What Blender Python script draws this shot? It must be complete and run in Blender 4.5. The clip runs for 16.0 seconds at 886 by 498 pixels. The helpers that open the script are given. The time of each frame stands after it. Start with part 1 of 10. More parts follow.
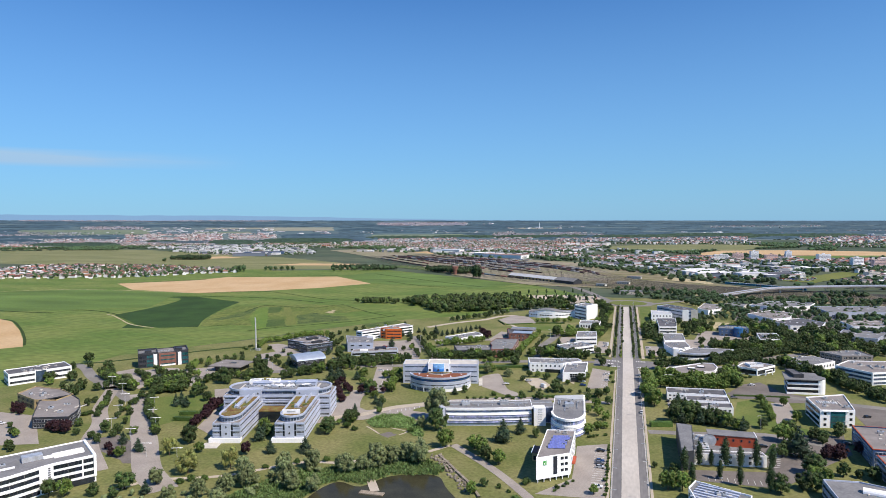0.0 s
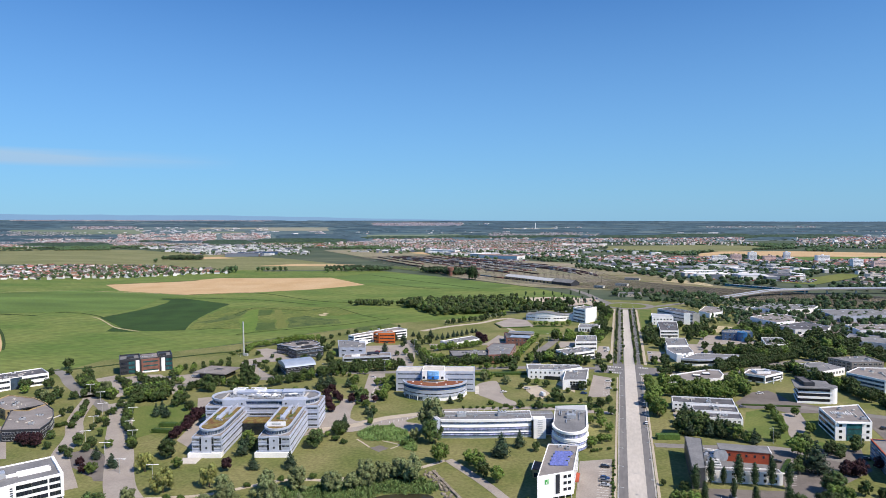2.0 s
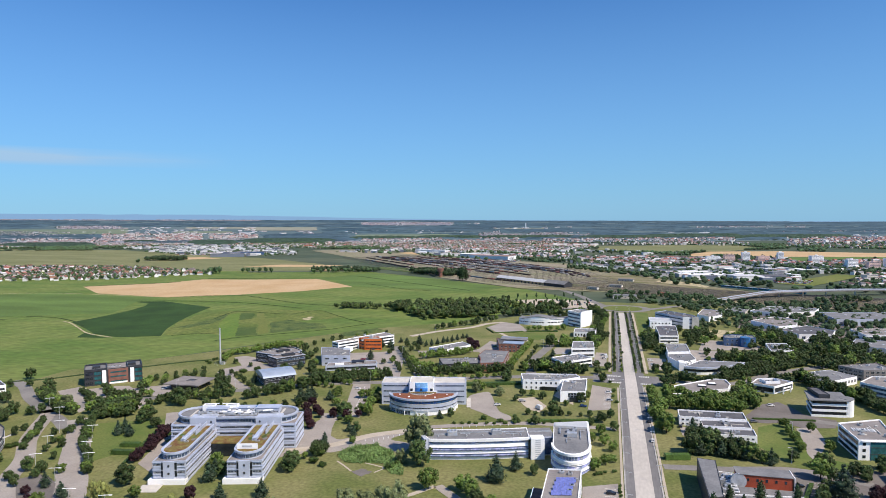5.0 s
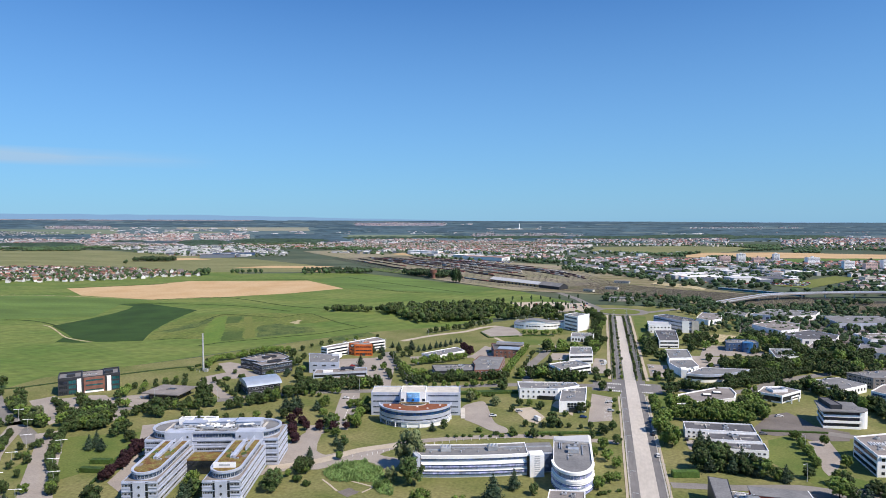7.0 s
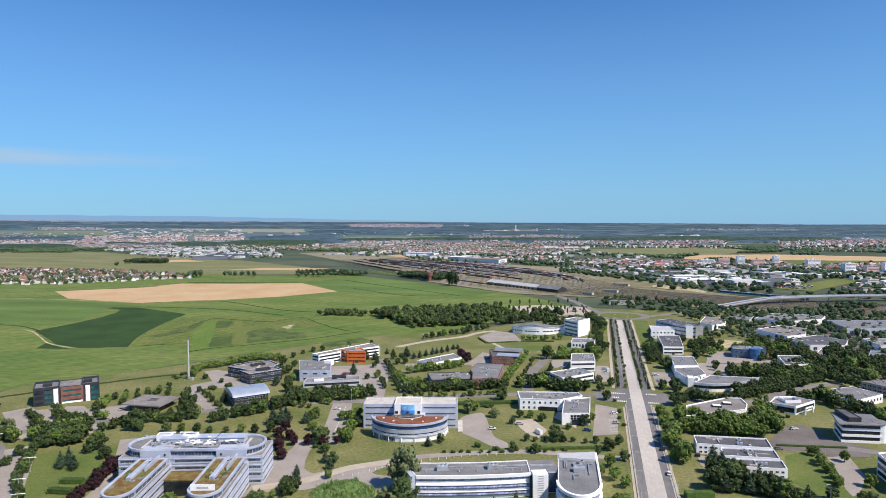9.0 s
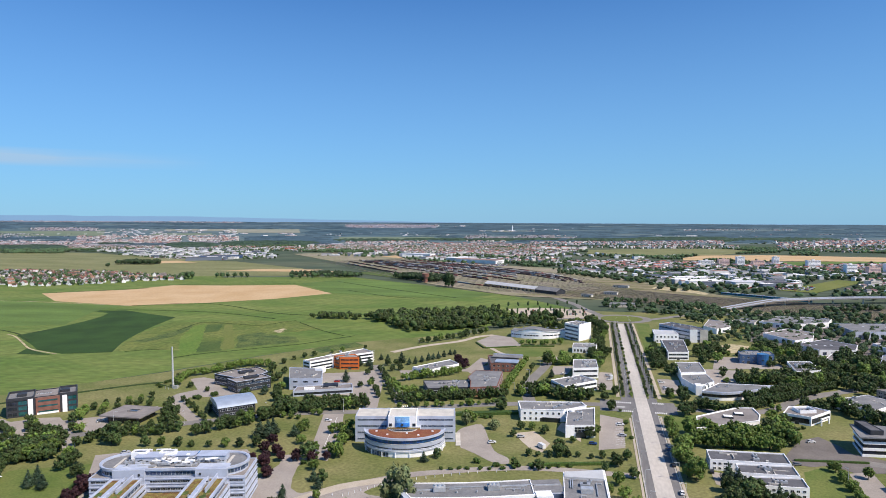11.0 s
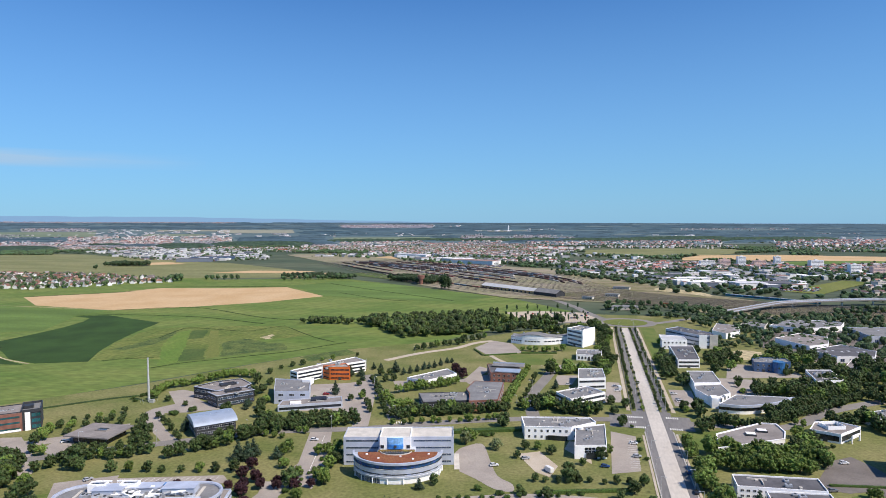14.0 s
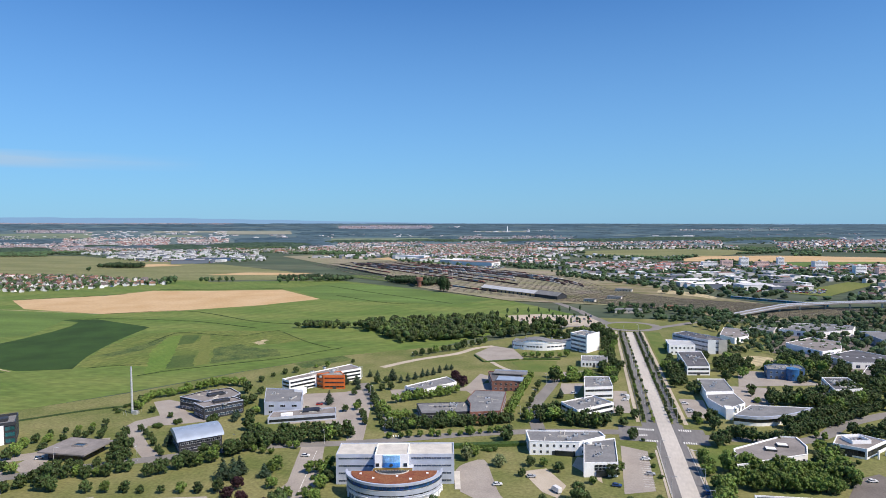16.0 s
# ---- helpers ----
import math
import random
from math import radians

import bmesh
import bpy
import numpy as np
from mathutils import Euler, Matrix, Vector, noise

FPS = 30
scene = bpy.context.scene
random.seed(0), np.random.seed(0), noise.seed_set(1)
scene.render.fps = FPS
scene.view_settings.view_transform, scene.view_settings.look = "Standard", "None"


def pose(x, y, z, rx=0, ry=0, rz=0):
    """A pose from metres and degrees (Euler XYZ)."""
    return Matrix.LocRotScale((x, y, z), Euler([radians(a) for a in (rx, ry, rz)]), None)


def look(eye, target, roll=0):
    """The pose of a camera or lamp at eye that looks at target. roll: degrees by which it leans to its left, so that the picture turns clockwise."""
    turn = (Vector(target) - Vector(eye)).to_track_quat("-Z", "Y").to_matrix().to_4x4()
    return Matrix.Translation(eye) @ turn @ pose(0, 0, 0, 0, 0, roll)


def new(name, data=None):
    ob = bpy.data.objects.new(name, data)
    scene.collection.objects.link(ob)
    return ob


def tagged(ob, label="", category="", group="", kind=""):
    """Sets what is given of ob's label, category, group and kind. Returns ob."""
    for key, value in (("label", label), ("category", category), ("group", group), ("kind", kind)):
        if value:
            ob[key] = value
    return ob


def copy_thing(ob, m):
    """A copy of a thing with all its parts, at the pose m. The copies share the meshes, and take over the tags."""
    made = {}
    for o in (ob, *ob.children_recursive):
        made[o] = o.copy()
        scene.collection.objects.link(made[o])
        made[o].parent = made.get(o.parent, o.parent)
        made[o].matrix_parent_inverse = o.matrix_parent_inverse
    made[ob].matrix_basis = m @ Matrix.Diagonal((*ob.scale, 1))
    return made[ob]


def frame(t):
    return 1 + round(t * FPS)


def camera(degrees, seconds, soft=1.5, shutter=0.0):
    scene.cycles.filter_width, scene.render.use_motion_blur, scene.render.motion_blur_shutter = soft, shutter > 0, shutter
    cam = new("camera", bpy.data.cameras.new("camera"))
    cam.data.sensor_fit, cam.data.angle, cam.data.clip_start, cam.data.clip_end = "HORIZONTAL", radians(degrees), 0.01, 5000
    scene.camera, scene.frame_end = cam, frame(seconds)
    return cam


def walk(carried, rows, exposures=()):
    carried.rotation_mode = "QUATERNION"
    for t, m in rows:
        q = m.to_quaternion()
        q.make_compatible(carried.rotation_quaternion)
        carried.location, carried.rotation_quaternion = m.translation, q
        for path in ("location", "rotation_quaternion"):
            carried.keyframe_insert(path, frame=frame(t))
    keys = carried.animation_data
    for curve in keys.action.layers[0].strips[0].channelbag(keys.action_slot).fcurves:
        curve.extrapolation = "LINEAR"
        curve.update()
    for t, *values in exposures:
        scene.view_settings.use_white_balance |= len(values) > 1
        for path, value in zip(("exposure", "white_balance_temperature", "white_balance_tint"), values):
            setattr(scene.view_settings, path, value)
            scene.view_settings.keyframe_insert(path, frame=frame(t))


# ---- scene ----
cam = camera(69.17, 16.0, soft=0.7)
PATH = [
    (0, (-0.35, -0.19, 119.07), (-28.02, 95.77, 113.85), -0.53),
    (0.5, (-1.62, 4.62, 119.11), (-29.18, 100.60, 113.91), -0.50),
    (1, (-2.90, 9.43, 119.15), (-30.33, 105.45, 113.97), -0.46),
    (1.5, (-4.17, 14.26, 119.18), (-31.43, 110.33, 114.01), -0.44),
    (2, (-5.45, 19.09, 119.22), (-32.45, 115.24, 114.02), -0.44),
    (2.5, (-6.73, 23.94, 119.25), (-33.46, 120.16, 114.01), -0.45),
    (3, (-8.01, 28.80, 119.29), (-34.47, 125.09, 114.02), -0.45),
    (3.5, (-9.29, 33.67, 119.33), (-35.52, 130.02, 114.03), -0.44),
    (4, (-10.57, 38.55, 119.36), (-36.57, 134.97, 114.06), -0.43),
    (6.5, (-17.01, 63.13, 119.54), (-41.68, 159.89, 114.30), -0.33),
    (7, (-18.30, 68.08, 119.58), (-42.74, 164.90, 114.37), -0.30),
    (7.5, (-19.59, 73.04, 119.62), (-43.86, 169.91, 114.45), -0.26),
    (8, (-20.88, 78.01, 119.65), (-45.01, 174.92, 114.55), -0.26),
    (8.5, (-22.17, 82.99, 119.69), (-46.17, 179.94, 114.64), -0.26),
    (9, (-23.47, 87.98, 119.72), (-47.33, 184.97, 114.72), -0.26),
    (11.5, (-29.97, 113.12, 119.91), (-53.11, 210.28, 114.97), -0.25),
    (12, (-31.27, 118.18, 119.94), (-54.27, 215.38, 115.00), -0.26),
    (12.5, (-32.57, 123.26, 119.98), (-55.47, 220.47, 115.01), -0.27),
    (13, (-33.88, 128.34, 120.01), (-56.67, 225.58, 115.02), -0.29),
    (13.5, (-35.19, 133.44, 120.05), (-57.88, 230.70, 115.06), -0.33),
    (14, (-36.50, 138.54, 120.09), (-59.11, 235.82, 115.12), -0.39),
    (14.5, (-37.81, 143.66, 120.12), (-60.35, 240.96, 115.19), -0.44),
    (15, (-39.12, 148.79, 120.16), (-61.59, 246.11, 115.26), -0.49),
    (15.5, (-40.43, 153.93, 120.20), (-62.85, 251.26, 115.33), -0.50),
    (16, (-41.74, 159.08, 120.23), (-64.11, 256.43, 115.38), -0.46),
]
walk(cam, [(t, look(e, g, r)) for t, e, g, r in PATH])

# ---- world, sun, exposure ----
SUN_AZ, SUN_EL = radians(112.0), radians(49.0)
SUN_DIR = Vector((math.sin(SUN_AZ) * math.cos(SUN_EL), math.cos(SUN_AZ) * math.cos(SUN_EL), math.sin(SUN_EL)))


def build_world():
    world = bpy.data.worlds.new("world")
    world.use_nodes = True
    nt = world.node_tree
    nt.nodes.clear()
    n, l = nt.nodes.new, nt.links.new
    sky = n("ShaderNodeTexSky")
    sky.sky_type, sky.sun_disc = "NISHITA", False
    sky.sun_elevation, sky.sun_rotation = SUN_EL, SUN_AZ
    sky.altitude, sky.air_density, sky.dust_density, sky.ozone_density = 150, 1.0, 0.05, 2.0
    # a thin streak of high cloud low in the sky
    tc, mp, sep = n("ShaderNodeTexCoord"), n("ShaderNodeMapping"), n("ShaderNodeSeparateXYZ")
    mp.inputs["Scale"].default_value = (2.2, 2.2, 30.0)
    l(tc.outputs["Generated"], mp.inputs["Vector"])
    l(tc.outputs["Generated"], sep.inputs["Vector"])
    nz = n("ShaderNodeTexNoise")
    nz.inputs["Scale"].default_value, nz.inputs["Detail"].default_value = 1.3, 5.0
    l(mp.outputs["Vector"], nz.inputs["Vector"])
    r1, r2, m1, m2 = n("ShaderNodeMapRange"), n("ShaderNodeMapRange"), n("ShaderNodeMath"), n("ShaderNodeMix")
    r1.inputs["From Min"].default_value, r1.inputs["From Max"].default_value = 0.22, 0.62
    r2.inputs["From Min"].default_value, r2.inputs["From Max"].default_value = 0.013, 0.0
    off, ab = n("ShaderNodeMath"), n("ShaderNodeMath")
    off.operation, ab.operation = "SUBTRACT", "ABSOLUTE"
    off.inputs[1].default_value = 0.081
    l(sep.outputs["Z"], off.inputs[0])
    l(off.outputs[0], ab.inputs[0])
    r3 = n("ShaderNodeMapRange")
    r3.inputs["From Min"].default_value, r3.inputs["From Max"].default_value = -0.54, -0.70
    l(sep.outputs["X"], r3.inputs["Value"])
    l(nz.outputs["Fac"], r1.inputs["Value"])
    l(ab.outputs[0], r2.inputs["Value"])
    m1.operation = "MULTIPLY"
    l(r1.outputs["Result"], m1.inputs[0])
    l(r2.outputs["Result"], m1.inputs[1])
    m1b = n("ShaderNodeMath")
    m1b.operation = "MULTIPLY"
    m1b.inputs[1].default_value = 1.9
    m1c = n("ShaderNodeMath")
    m1c.operation = "MULTIPLY"
    l(m1.outputs[0], m1c.inputs[0])
    l(r3.outputs[0], m1c.inputs[1])
    l(m1c.outputs[0], m1b.inputs[0])
    m2.data_type = "RGBA"
    l(m1b.outputs[0], m2.inputs["Factor"])
    l(sky.outputs["Color"], m2.inputs["A"])
    m2.inputs["B"].default_value = (12.5, 8.0, 6.4, 1)
    bg, out = n("ShaderNodeBackground"), n("ShaderNodeOutputWorld")
    bg.inputs["Strength"].default_value = 0.088
    tint = n("ShaderNodeMix")
    tint.data_type, tint.blend_type = "RGBA", "MULTIPLY"
    tint.inputs["Factor"].default_value = 1.0
    tint.inputs["B"].default_value = (0.42, 0.87, 1.40, 1)
    l(m2.outputs["Result"], tint.inputs["A"])
    even = n("ShaderNodeMix")
    even.data_type = "RGBA"
    even.inputs["B"].default_value = (2.6, 5.05, 7.8, 1)
    low = n("ShaderNodeMapRange")
    low.inputs["From Min"].default_value, low.inputs["From Max"].default_value = 0.0, 0.32
    low.inputs["To Min"].default_value, low.inputs["To Max"].default_value = 0.72, 0.08
    l(sep.outputs["Z"], low.inputs["Value"])
    l(low.outputs[0], even.inputs["Factor"])
    l(tint.outputs["Result"], even.inputs["A"])
    l(even.outputs["Result"], bg.inputs["Color"])
    l(bg.outputs[0], out.inputs["Surface"])
    scene.world = world


build_world()
sun_data = bpy.data.lights.new("sun", "SUN")
sun_data.energy, sun_data.angle, sun_data.color = 5.0, radians(0.53), (1.0, 0.885, 0.755)
sun = new("sun", sun_data)
sun.matrix_world = look(tuple(SUN_DIR * 500), (0, 0, 0))
scene.view_settings.exposure = 0.15


# ---- materials ----
def mat(name, col, rough=0.8, scale=0.15, amount=0.25, fine=2.0, fine_amount=0.15, col2=None, metal=0.0, bump=0.0,
        obj_rand=0.0, island=0.0, spec=0.3, stretch=(1, 1, 1), local=False, rows=None):
    m = bpy.data.materials.new(name)
    m.use_nodes = True
    nt = m.node_tree
    n, l = nt.nodes.new, nt.links.new
    bsdf = nt.nodes["Principled BSDF"]
    bsdf.inputs["Roughness"].default_value, bsdf.inputs["Metallic"].default_value = rough, metal
    bsdf.inputs["Specular IOR Level"].default_value = min(spec, 0.22) if rough >= 0.9 else spec
    if local:
        src = n("ShaderNodeTexCoord").outputs["Object"]
    else:
        src = n("ShaderNodeNewGeometry").outputs["Position"]
    mp = n("ShaderNodeMapping")
    mp.inputs["Scale"].default_value = stretch
    l(src, mp.inputs["Vector"])
    a, b = n("ShaderNodeTexNoise"), n("ShaderNodeTexNoise")
    a.inputs["Scale"].default_value, a.inputs["Detail"].default_value = scale, 4
    b.inputs["Scale"].default_value, b.inputs["Detail"].default_value = fine, 3
    l(mp.outputs[0], a.inputs["Vector"])
    l(mp.outputs[0], b.inputs["Vector"])
    mix = n("ShaderNodeMix")
    mix.data_type = "RGBA"
    c2 = col2 or tuple(min(1, c * (1 + amount)) for c in col)
    c1 = col if col2 else tuple(c * (1 - amount) for c in col)
    mix.inputs["A"].default_value, mix.inputs["B"].default_value = (*c1, 1), (*c2, 1)
    ra = n("ShaderNodeMapRange")
    ra.inputs["From Min"].default_value, ra.inputs["From Max"].default_value = 0.35, 0.65
    l(a.outputs["Fac"], ra.inputs["Value"])
    l(ra.outputs[0], mix.inputs["Factor"])
    hsv = n("ShaderNodeHueSaturation")
    l(mix.outputs["Result"], hsv.inputs["Color"])
    rb = n("ShaderNodeMapRange")
    rb.inputs["From Min"].default_value, rb.inputs["From Max"].default_value = 0.3, 0.7
    rb.inputs["To Min"].default_value, rb.inputs["To Max"].default_value = 1 - fine_amount, 1 + fine_amount
    l(b.outputs["Fac"], rb.inputs["Value"])
    val = rb.outputs[0]
    for amt, sock in ((obj_rand, None), (island, 1)):
        if amt:
            s = n("ShaderNodeNewGeometry").outputs["Random Per Island"] if sock else n("ShaderNodeObjectInfo").outputs["Random"]
            r = n("ShaderNodeMapRange")
            r.inputs["To Min"].default_value, r.inputs["To Max"].default_value = 1 - amt, 1 + amt
            l(s, r.inputs["Value"])
            mm = n("ShaderNodeMath")
            mm.operation = "MULTIPLY"
            l(val, mm.inputs[0])
            l(r.outputs[0], mm.inputs[1])
            val = mm.outputs[0]
            h = n("ShaderNodeMapRange")
            h.inputs["To Min"].default_value, h.inputs["To Max"].default_value = 0.5 - amt * 0.06, 0.5 + amt * 0.06
            l(s, h.inputs["Value"])
            l(h.outputs[0], hsv.inputs["Hue"])
    if rows:
        # drilled rows and tramlines: angle, spacing in metres, strength
        rot, wave, rw, mw = n("ShaderNodeMapping"), n("ShaderNodeTexWave"), n("ShaderNodeMapRange"), n("ShaderNodeMath")
        rot.inputs["Rotation"].default_value = (0, 0, radians(rows[0]))
        wave.inputs["Scale"].default_value, wave.inputs["Distortion"].default_value = 0.314 / rows[1], 2.5
        wave.inputs["Detail"].default_value, wave.inputs["Detail Scale"].default_value = 2.0, 0.15
        l(n("ShaderNodeNewGeometry").outputs["Position"], rot.inputs["Vector"])
        l(rot.outputs[0], wave.inputs["Vector"])
        rw.inputs["To Min"].default_value, rw.inputs["To Max"].default_value = 1 - rows[2], 1 + rows[2]
        l(wave.outputs["Fac"], rw.inputs["Value"])
        mw.operation = "MULTIPLY"
        l(val, mw.inputs[0])
        l(rw.outputs[0], mw.inputs[1])
        val = mw.outputs[0]
    l(val, hsv.inputs["Value"])
    l(hsv.outputs["Color"], bsdf.inputs["Base Color"])
    if bump:
        bp = n("ShaderNodeBump")
        bp.inputs["Strength"].default_value, bp.inputs["Distance"].default_value = bump, 0.1
        l(b.outputs["Fac"], bp.inputs["Height"])
        l(bp.outputs[0], bsdf.inputs["Normal"])
    return m


def palette_mat(name, cols, rough=0.8):
    """A material that takes one of several colours by island, for many small things in one mesh."""
    m = mat(name, cols[0], rough=rough)
    nt = m.node_tree
    n, l = nt.nodes.new, nt.links.new
    ramp = n("ShaderNodeValToRGB")
    ramp.color_ramp.interpolation = "CONSTANT"
    el = ramp.color_ramp.elements
    while len(el) < len(cols):
        el.new(0.5)
    for i, c in enumerate(cols):
        el[i].position, el[i].color = i / len(cols), (*c, 1)
    l(n("ShaderNodeNewGeometry").outputs["Random Per Island"], ramp.inputs["Fac"])
    hsv = [k for k in nt.nodes if k.bl_idname == "ShaderNodeHueSaturation"][0]
    l(ramp.outputs["Color"], hsv.inputs["Color"])
    return m


M = {}
M["meadow"] = mat("meadow", (0.098, 0.156, 0.033), 0.95, 0.02, 0.3, 0.22, 0.22, col2=(0.160, 0.196, 0.053), stretch=(0.45, 1.0, 1), bump=0.3, rows=(28, 21.0, 0.05))
M["fallow"] = mat("rough fallow", (0.098, 0.138, 0.03), 0.95, 0.05, 0.3, 0.3, 0.26, col2=(0.155, 0.178, 0.047), stretch=(1.0, 0.5, 1), bump=0.4, rows=(28, 9.0, 0.06))
M["lawn"] = mat("lawn", (0.122, 0.145, 0.042), 0.95, 0.035, 0.3, 0.6, 0.24, col2=(0.208, 0.198, 0.082), bump=0.3)
M["lush_lawn"] = mat("lush lawn", (0.095, 0.14, 0.032), 0.95, 0.05, 0.3, 0.9, 0.2, col2=(0.145, 0.17, 0.048), bump=0.3)
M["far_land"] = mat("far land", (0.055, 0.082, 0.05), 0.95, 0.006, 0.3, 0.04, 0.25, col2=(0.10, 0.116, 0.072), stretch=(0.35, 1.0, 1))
# the blue in this base colour stands for haze over the wooded plain
M["hazed_plain"] = mat("far plain blued for haze", (0.075, 0.125, 0.145), 0.95, 0.0045, 0.3, 0.03, 0.2, col2=(0.125, 0.165, 0.165), stretch=(0.16, 1.0, 1))
M["crop"] = mat("green crop", (0.12, 0.15, 0.035), 0.95, 0.02, 0.3, 0.8, 0.15, col2=(0.165, 0.18, 0.05), stretch=(1.0, 0.25, 1), bump=0.3)
M["plot_green"] = mat("bright young crop", (0.10, 0.17, 0.03), 0.95, 0.05, 0.25, 0.6, 0.15, col2=(0.145, 0.20, 0.042), stretch=(1, 0.4, 1), bump=0.3, rows=(28, 5.0, 0.08))
M["plot_dark"] = mat("rank growth", (0.052, 0.092, 0.022), 0.95, 0.05, 0.25, 0.6, 0.15, col2=(0.08, 0.115, 0.03), stretch=(1, 0.4, 1), bump=0.3)
M["crop_dark"] = mat("dark crop", (0.032, 0.066, 0.014), 0.9, 0.03, 0.22, 0.8, 0.2, bump=0.3)
M["crop_mid"] = mat("mid crop", (0.108, 0.168, 0.04), 0.9, 0.02, 0.22, 0.8, 0.15, stretch=(0.3, 1, 1), bump=0.3)
M["wheat"] = mat("ripe wheat", (0.47, 0.32, 0.165), 0.95, 0.02, 0.15, 0.3, 0.1, col2=(0.53, 0.38, 0.22), bump=0.3)
M["pasture"] = mat("dry pasture", (0.15, 0.165, 0.068), 0.95, 0.015, 0.3, 0.2, 0.15, col2=(0.215, 0.212, 0.10), stretch=(0.4, 1, 1), bump=0.3)
M["scrub"] = mat("scrub", (0.05, 0.085, 0.026), 0.95, 0.08, 0.3, 0.5, 0.4, col2=(0.12, 0.15, 0.042), bump=0.4)
M["hedge_line"] = mat("field margin", (0.035, 0.06, 0.015), 0.95, 0.2, 0.3, 1.0, 0.3)
# grass, stubble and town ground with haze painted in: paler and bluer than near by
M["hazed_grass"] = mat("far grass paled for haze", (0.135, 0.18, 0.125), 0.95, 0.006, 0.2, 0.05, 0.1, col2=(0.175, 0.21, 0.14), stretch=(0.3, 1, 1))
M["hazed_stubble"] = mat("far stubble paled for haze", (0.27, 0.265, 0.21), 0.95, 0.006, 0.2, 0.05, 0.1, col2=(0.20, 0.225, 0.175), stretch=(0.3, 1, 1))
M["hazed_town_land"] = mat("built-up land tinted mauve for haze", (0.17, 0.185, 0.225), 0.95, 0.01, 0.2, 0.06, 0.25, col2=(0.245, 0.225, 0.255), stretch=(0.3, 1, 1))
M["soil"] = mat("bare soil", (0.42, 0.36, 0.22), 0.95, 0.2, 0.3)
M["rail_bed"] = mat("rail ballast", (0.285, 0.245, 0.185), 0.95, 0.02, 0.3, 0.3, 0.3, col2=(0.215, 0.21, 0.115), stretch=(0.6, 1.0, 1))
M["yard_grass"] = mat("dry yard grass", (0.14, 0.145, 0.06), 0.95, 0.04, 0.3, 0.3, 0.3, col2=(0.27, 0.22, 0.145), stretch=(0.5, 1.2, 1), bump=0.3)
M["asphalt"] = mat("asphalt", (0.19, 0.18, 0.17), 0.92, 0.06, 0.18, 1.5, 0.12, col2=(0.245, 0.23, 0.215), bump=0.2)
M["lane"] = mat("grey lane asphalt", (0.16, 0.155, 0.155), 0.92, 0.05, 0.18, 0.8, 0.12, col2=(0.205, 0.197, 0.195), stretch=(1, 0.2, 1), bump=0.2)
M["lot"] = mat("pinkish car park surface", (0.295, 0.262, 0.235), 0.92, 0.08, 0.15, 1.4, 0.12, col2=(0.35, 0.315, 0.28), bump=0.2)
M["asphalt_mid"] = mat("worn grey asphalt", (0.145, 0.13, 0.12), 0.92, 0.08, 0.18, 1.4, 0.14, col2=(0.19, 0.17, 0.155), bump=0.2)
M["train_blue"] = mat("blue-green train paint", (0.03, 0.20, 0.30), 0.4, 0.3, 0.1)
M["gravel"] = mat("pale gravel", (0.42, 0.36, 0.28), 0.95, 0.1, 0.15, 3.0, 0.12, col2=(0.48, 0.42, 0.34), bump=0.2)
M["concrete_road"] = mat("pale concrete road", (0.46, 0.425, 0.38), 0.85, 0.05, 0.12, 0.8, 0.08, col2=(0.54, 0.50, 0.45), stretch=(1, 0.3, 1), bump=0.1)
M["kerb"] = mat("kerb stone", (0.42, 0.40, 0.37), 0.85, 0.3, 0.15)
M["paint"] = mat("road paint", (0.75, 0.75, 0.72), 0.7, 0.5, 0.1)
M["white"] = mat("white render", (0.90, 0.90, 0.90), 0.7, 0.15, 0.06, 2.0, 0.05)
M["pink_render"] = mat("pinkish render", (0.66, 0.48, 0.43), 0.8, 0.15, 0.1)
M["cream_roof"] = mat("cream roof sheet", (0.54, 0.51, 0.46), 0.8, 0.25, 0.1, 2.0, 0.08)
M["grey_panel"] = mat("blue-grey panel", (0.45, 0.49, 0.58), 0.45, 0.2, 0.1, 2.0, 0.06, spec=0.5)
M["silver"] = mat("silver cladding", (0.50, 0.54, 0.64), 0.42, 0.2, 0.1, 2.0, 0.06, metal=0.2, spec=0.5)
M["dark_panel"] = mat("anthracite panel", (0.04, 0.043, 0.05), 0.5, 0.2, 0.15)
M["blue_panel"] = mat("deep blue panel", (0.06, 0.11, 0.21), 0.45, 0.2, 0.12)
M["brick"] = mat("red brick", (0.22, 0.105, 0.08), 0.85, 0.3, 0.2, 4.0, 0.15)
M["orange"] = mat("orange panel", (0.62, 0.15, 0.035), 0.6, 0.2, 0.12)
M["redwall"] = mat("red render", (0.38, 0.075, 0.035), 0.7, 0.2, 0.12)
M["tan_panel"] = mat("tan timber panel", (0.42, 0.31, 0.16), 0.7, 0.4, 0.15)
M["roof_grey"] = mat("grey roof felt", (0.165, 0.168, 0.175), 0.9, 0.12, 0.15, 1.0, 0.14, col2=(0.225, 0.225, 0.23))
M["roof_dark"] = mat("dark roof felt", (0.11, 0.11, 0.12), 0.9, 0.12, 0.2, 1.0, 0.12)
M["roof_tan"] = mat("gravel roof", (0.235, 0.215, 0.205), 0.95, 0.12, 0.15, 1.0, 0.1)
M["sedum_red"] = mat("red sedum", (0.20, 0.065, 0.04), 0.95, 0.25, 0.3, 1.2, 0.25, col2=(0.23, 0.10, 0.05))
M["sedum_yellow"] = mat("yellow sedum", (0.21, 0.185, 0.06), 0.95, 0.32, 0.3, 1.3, 0.4, col2=(0.15, 0.075, 0.035))
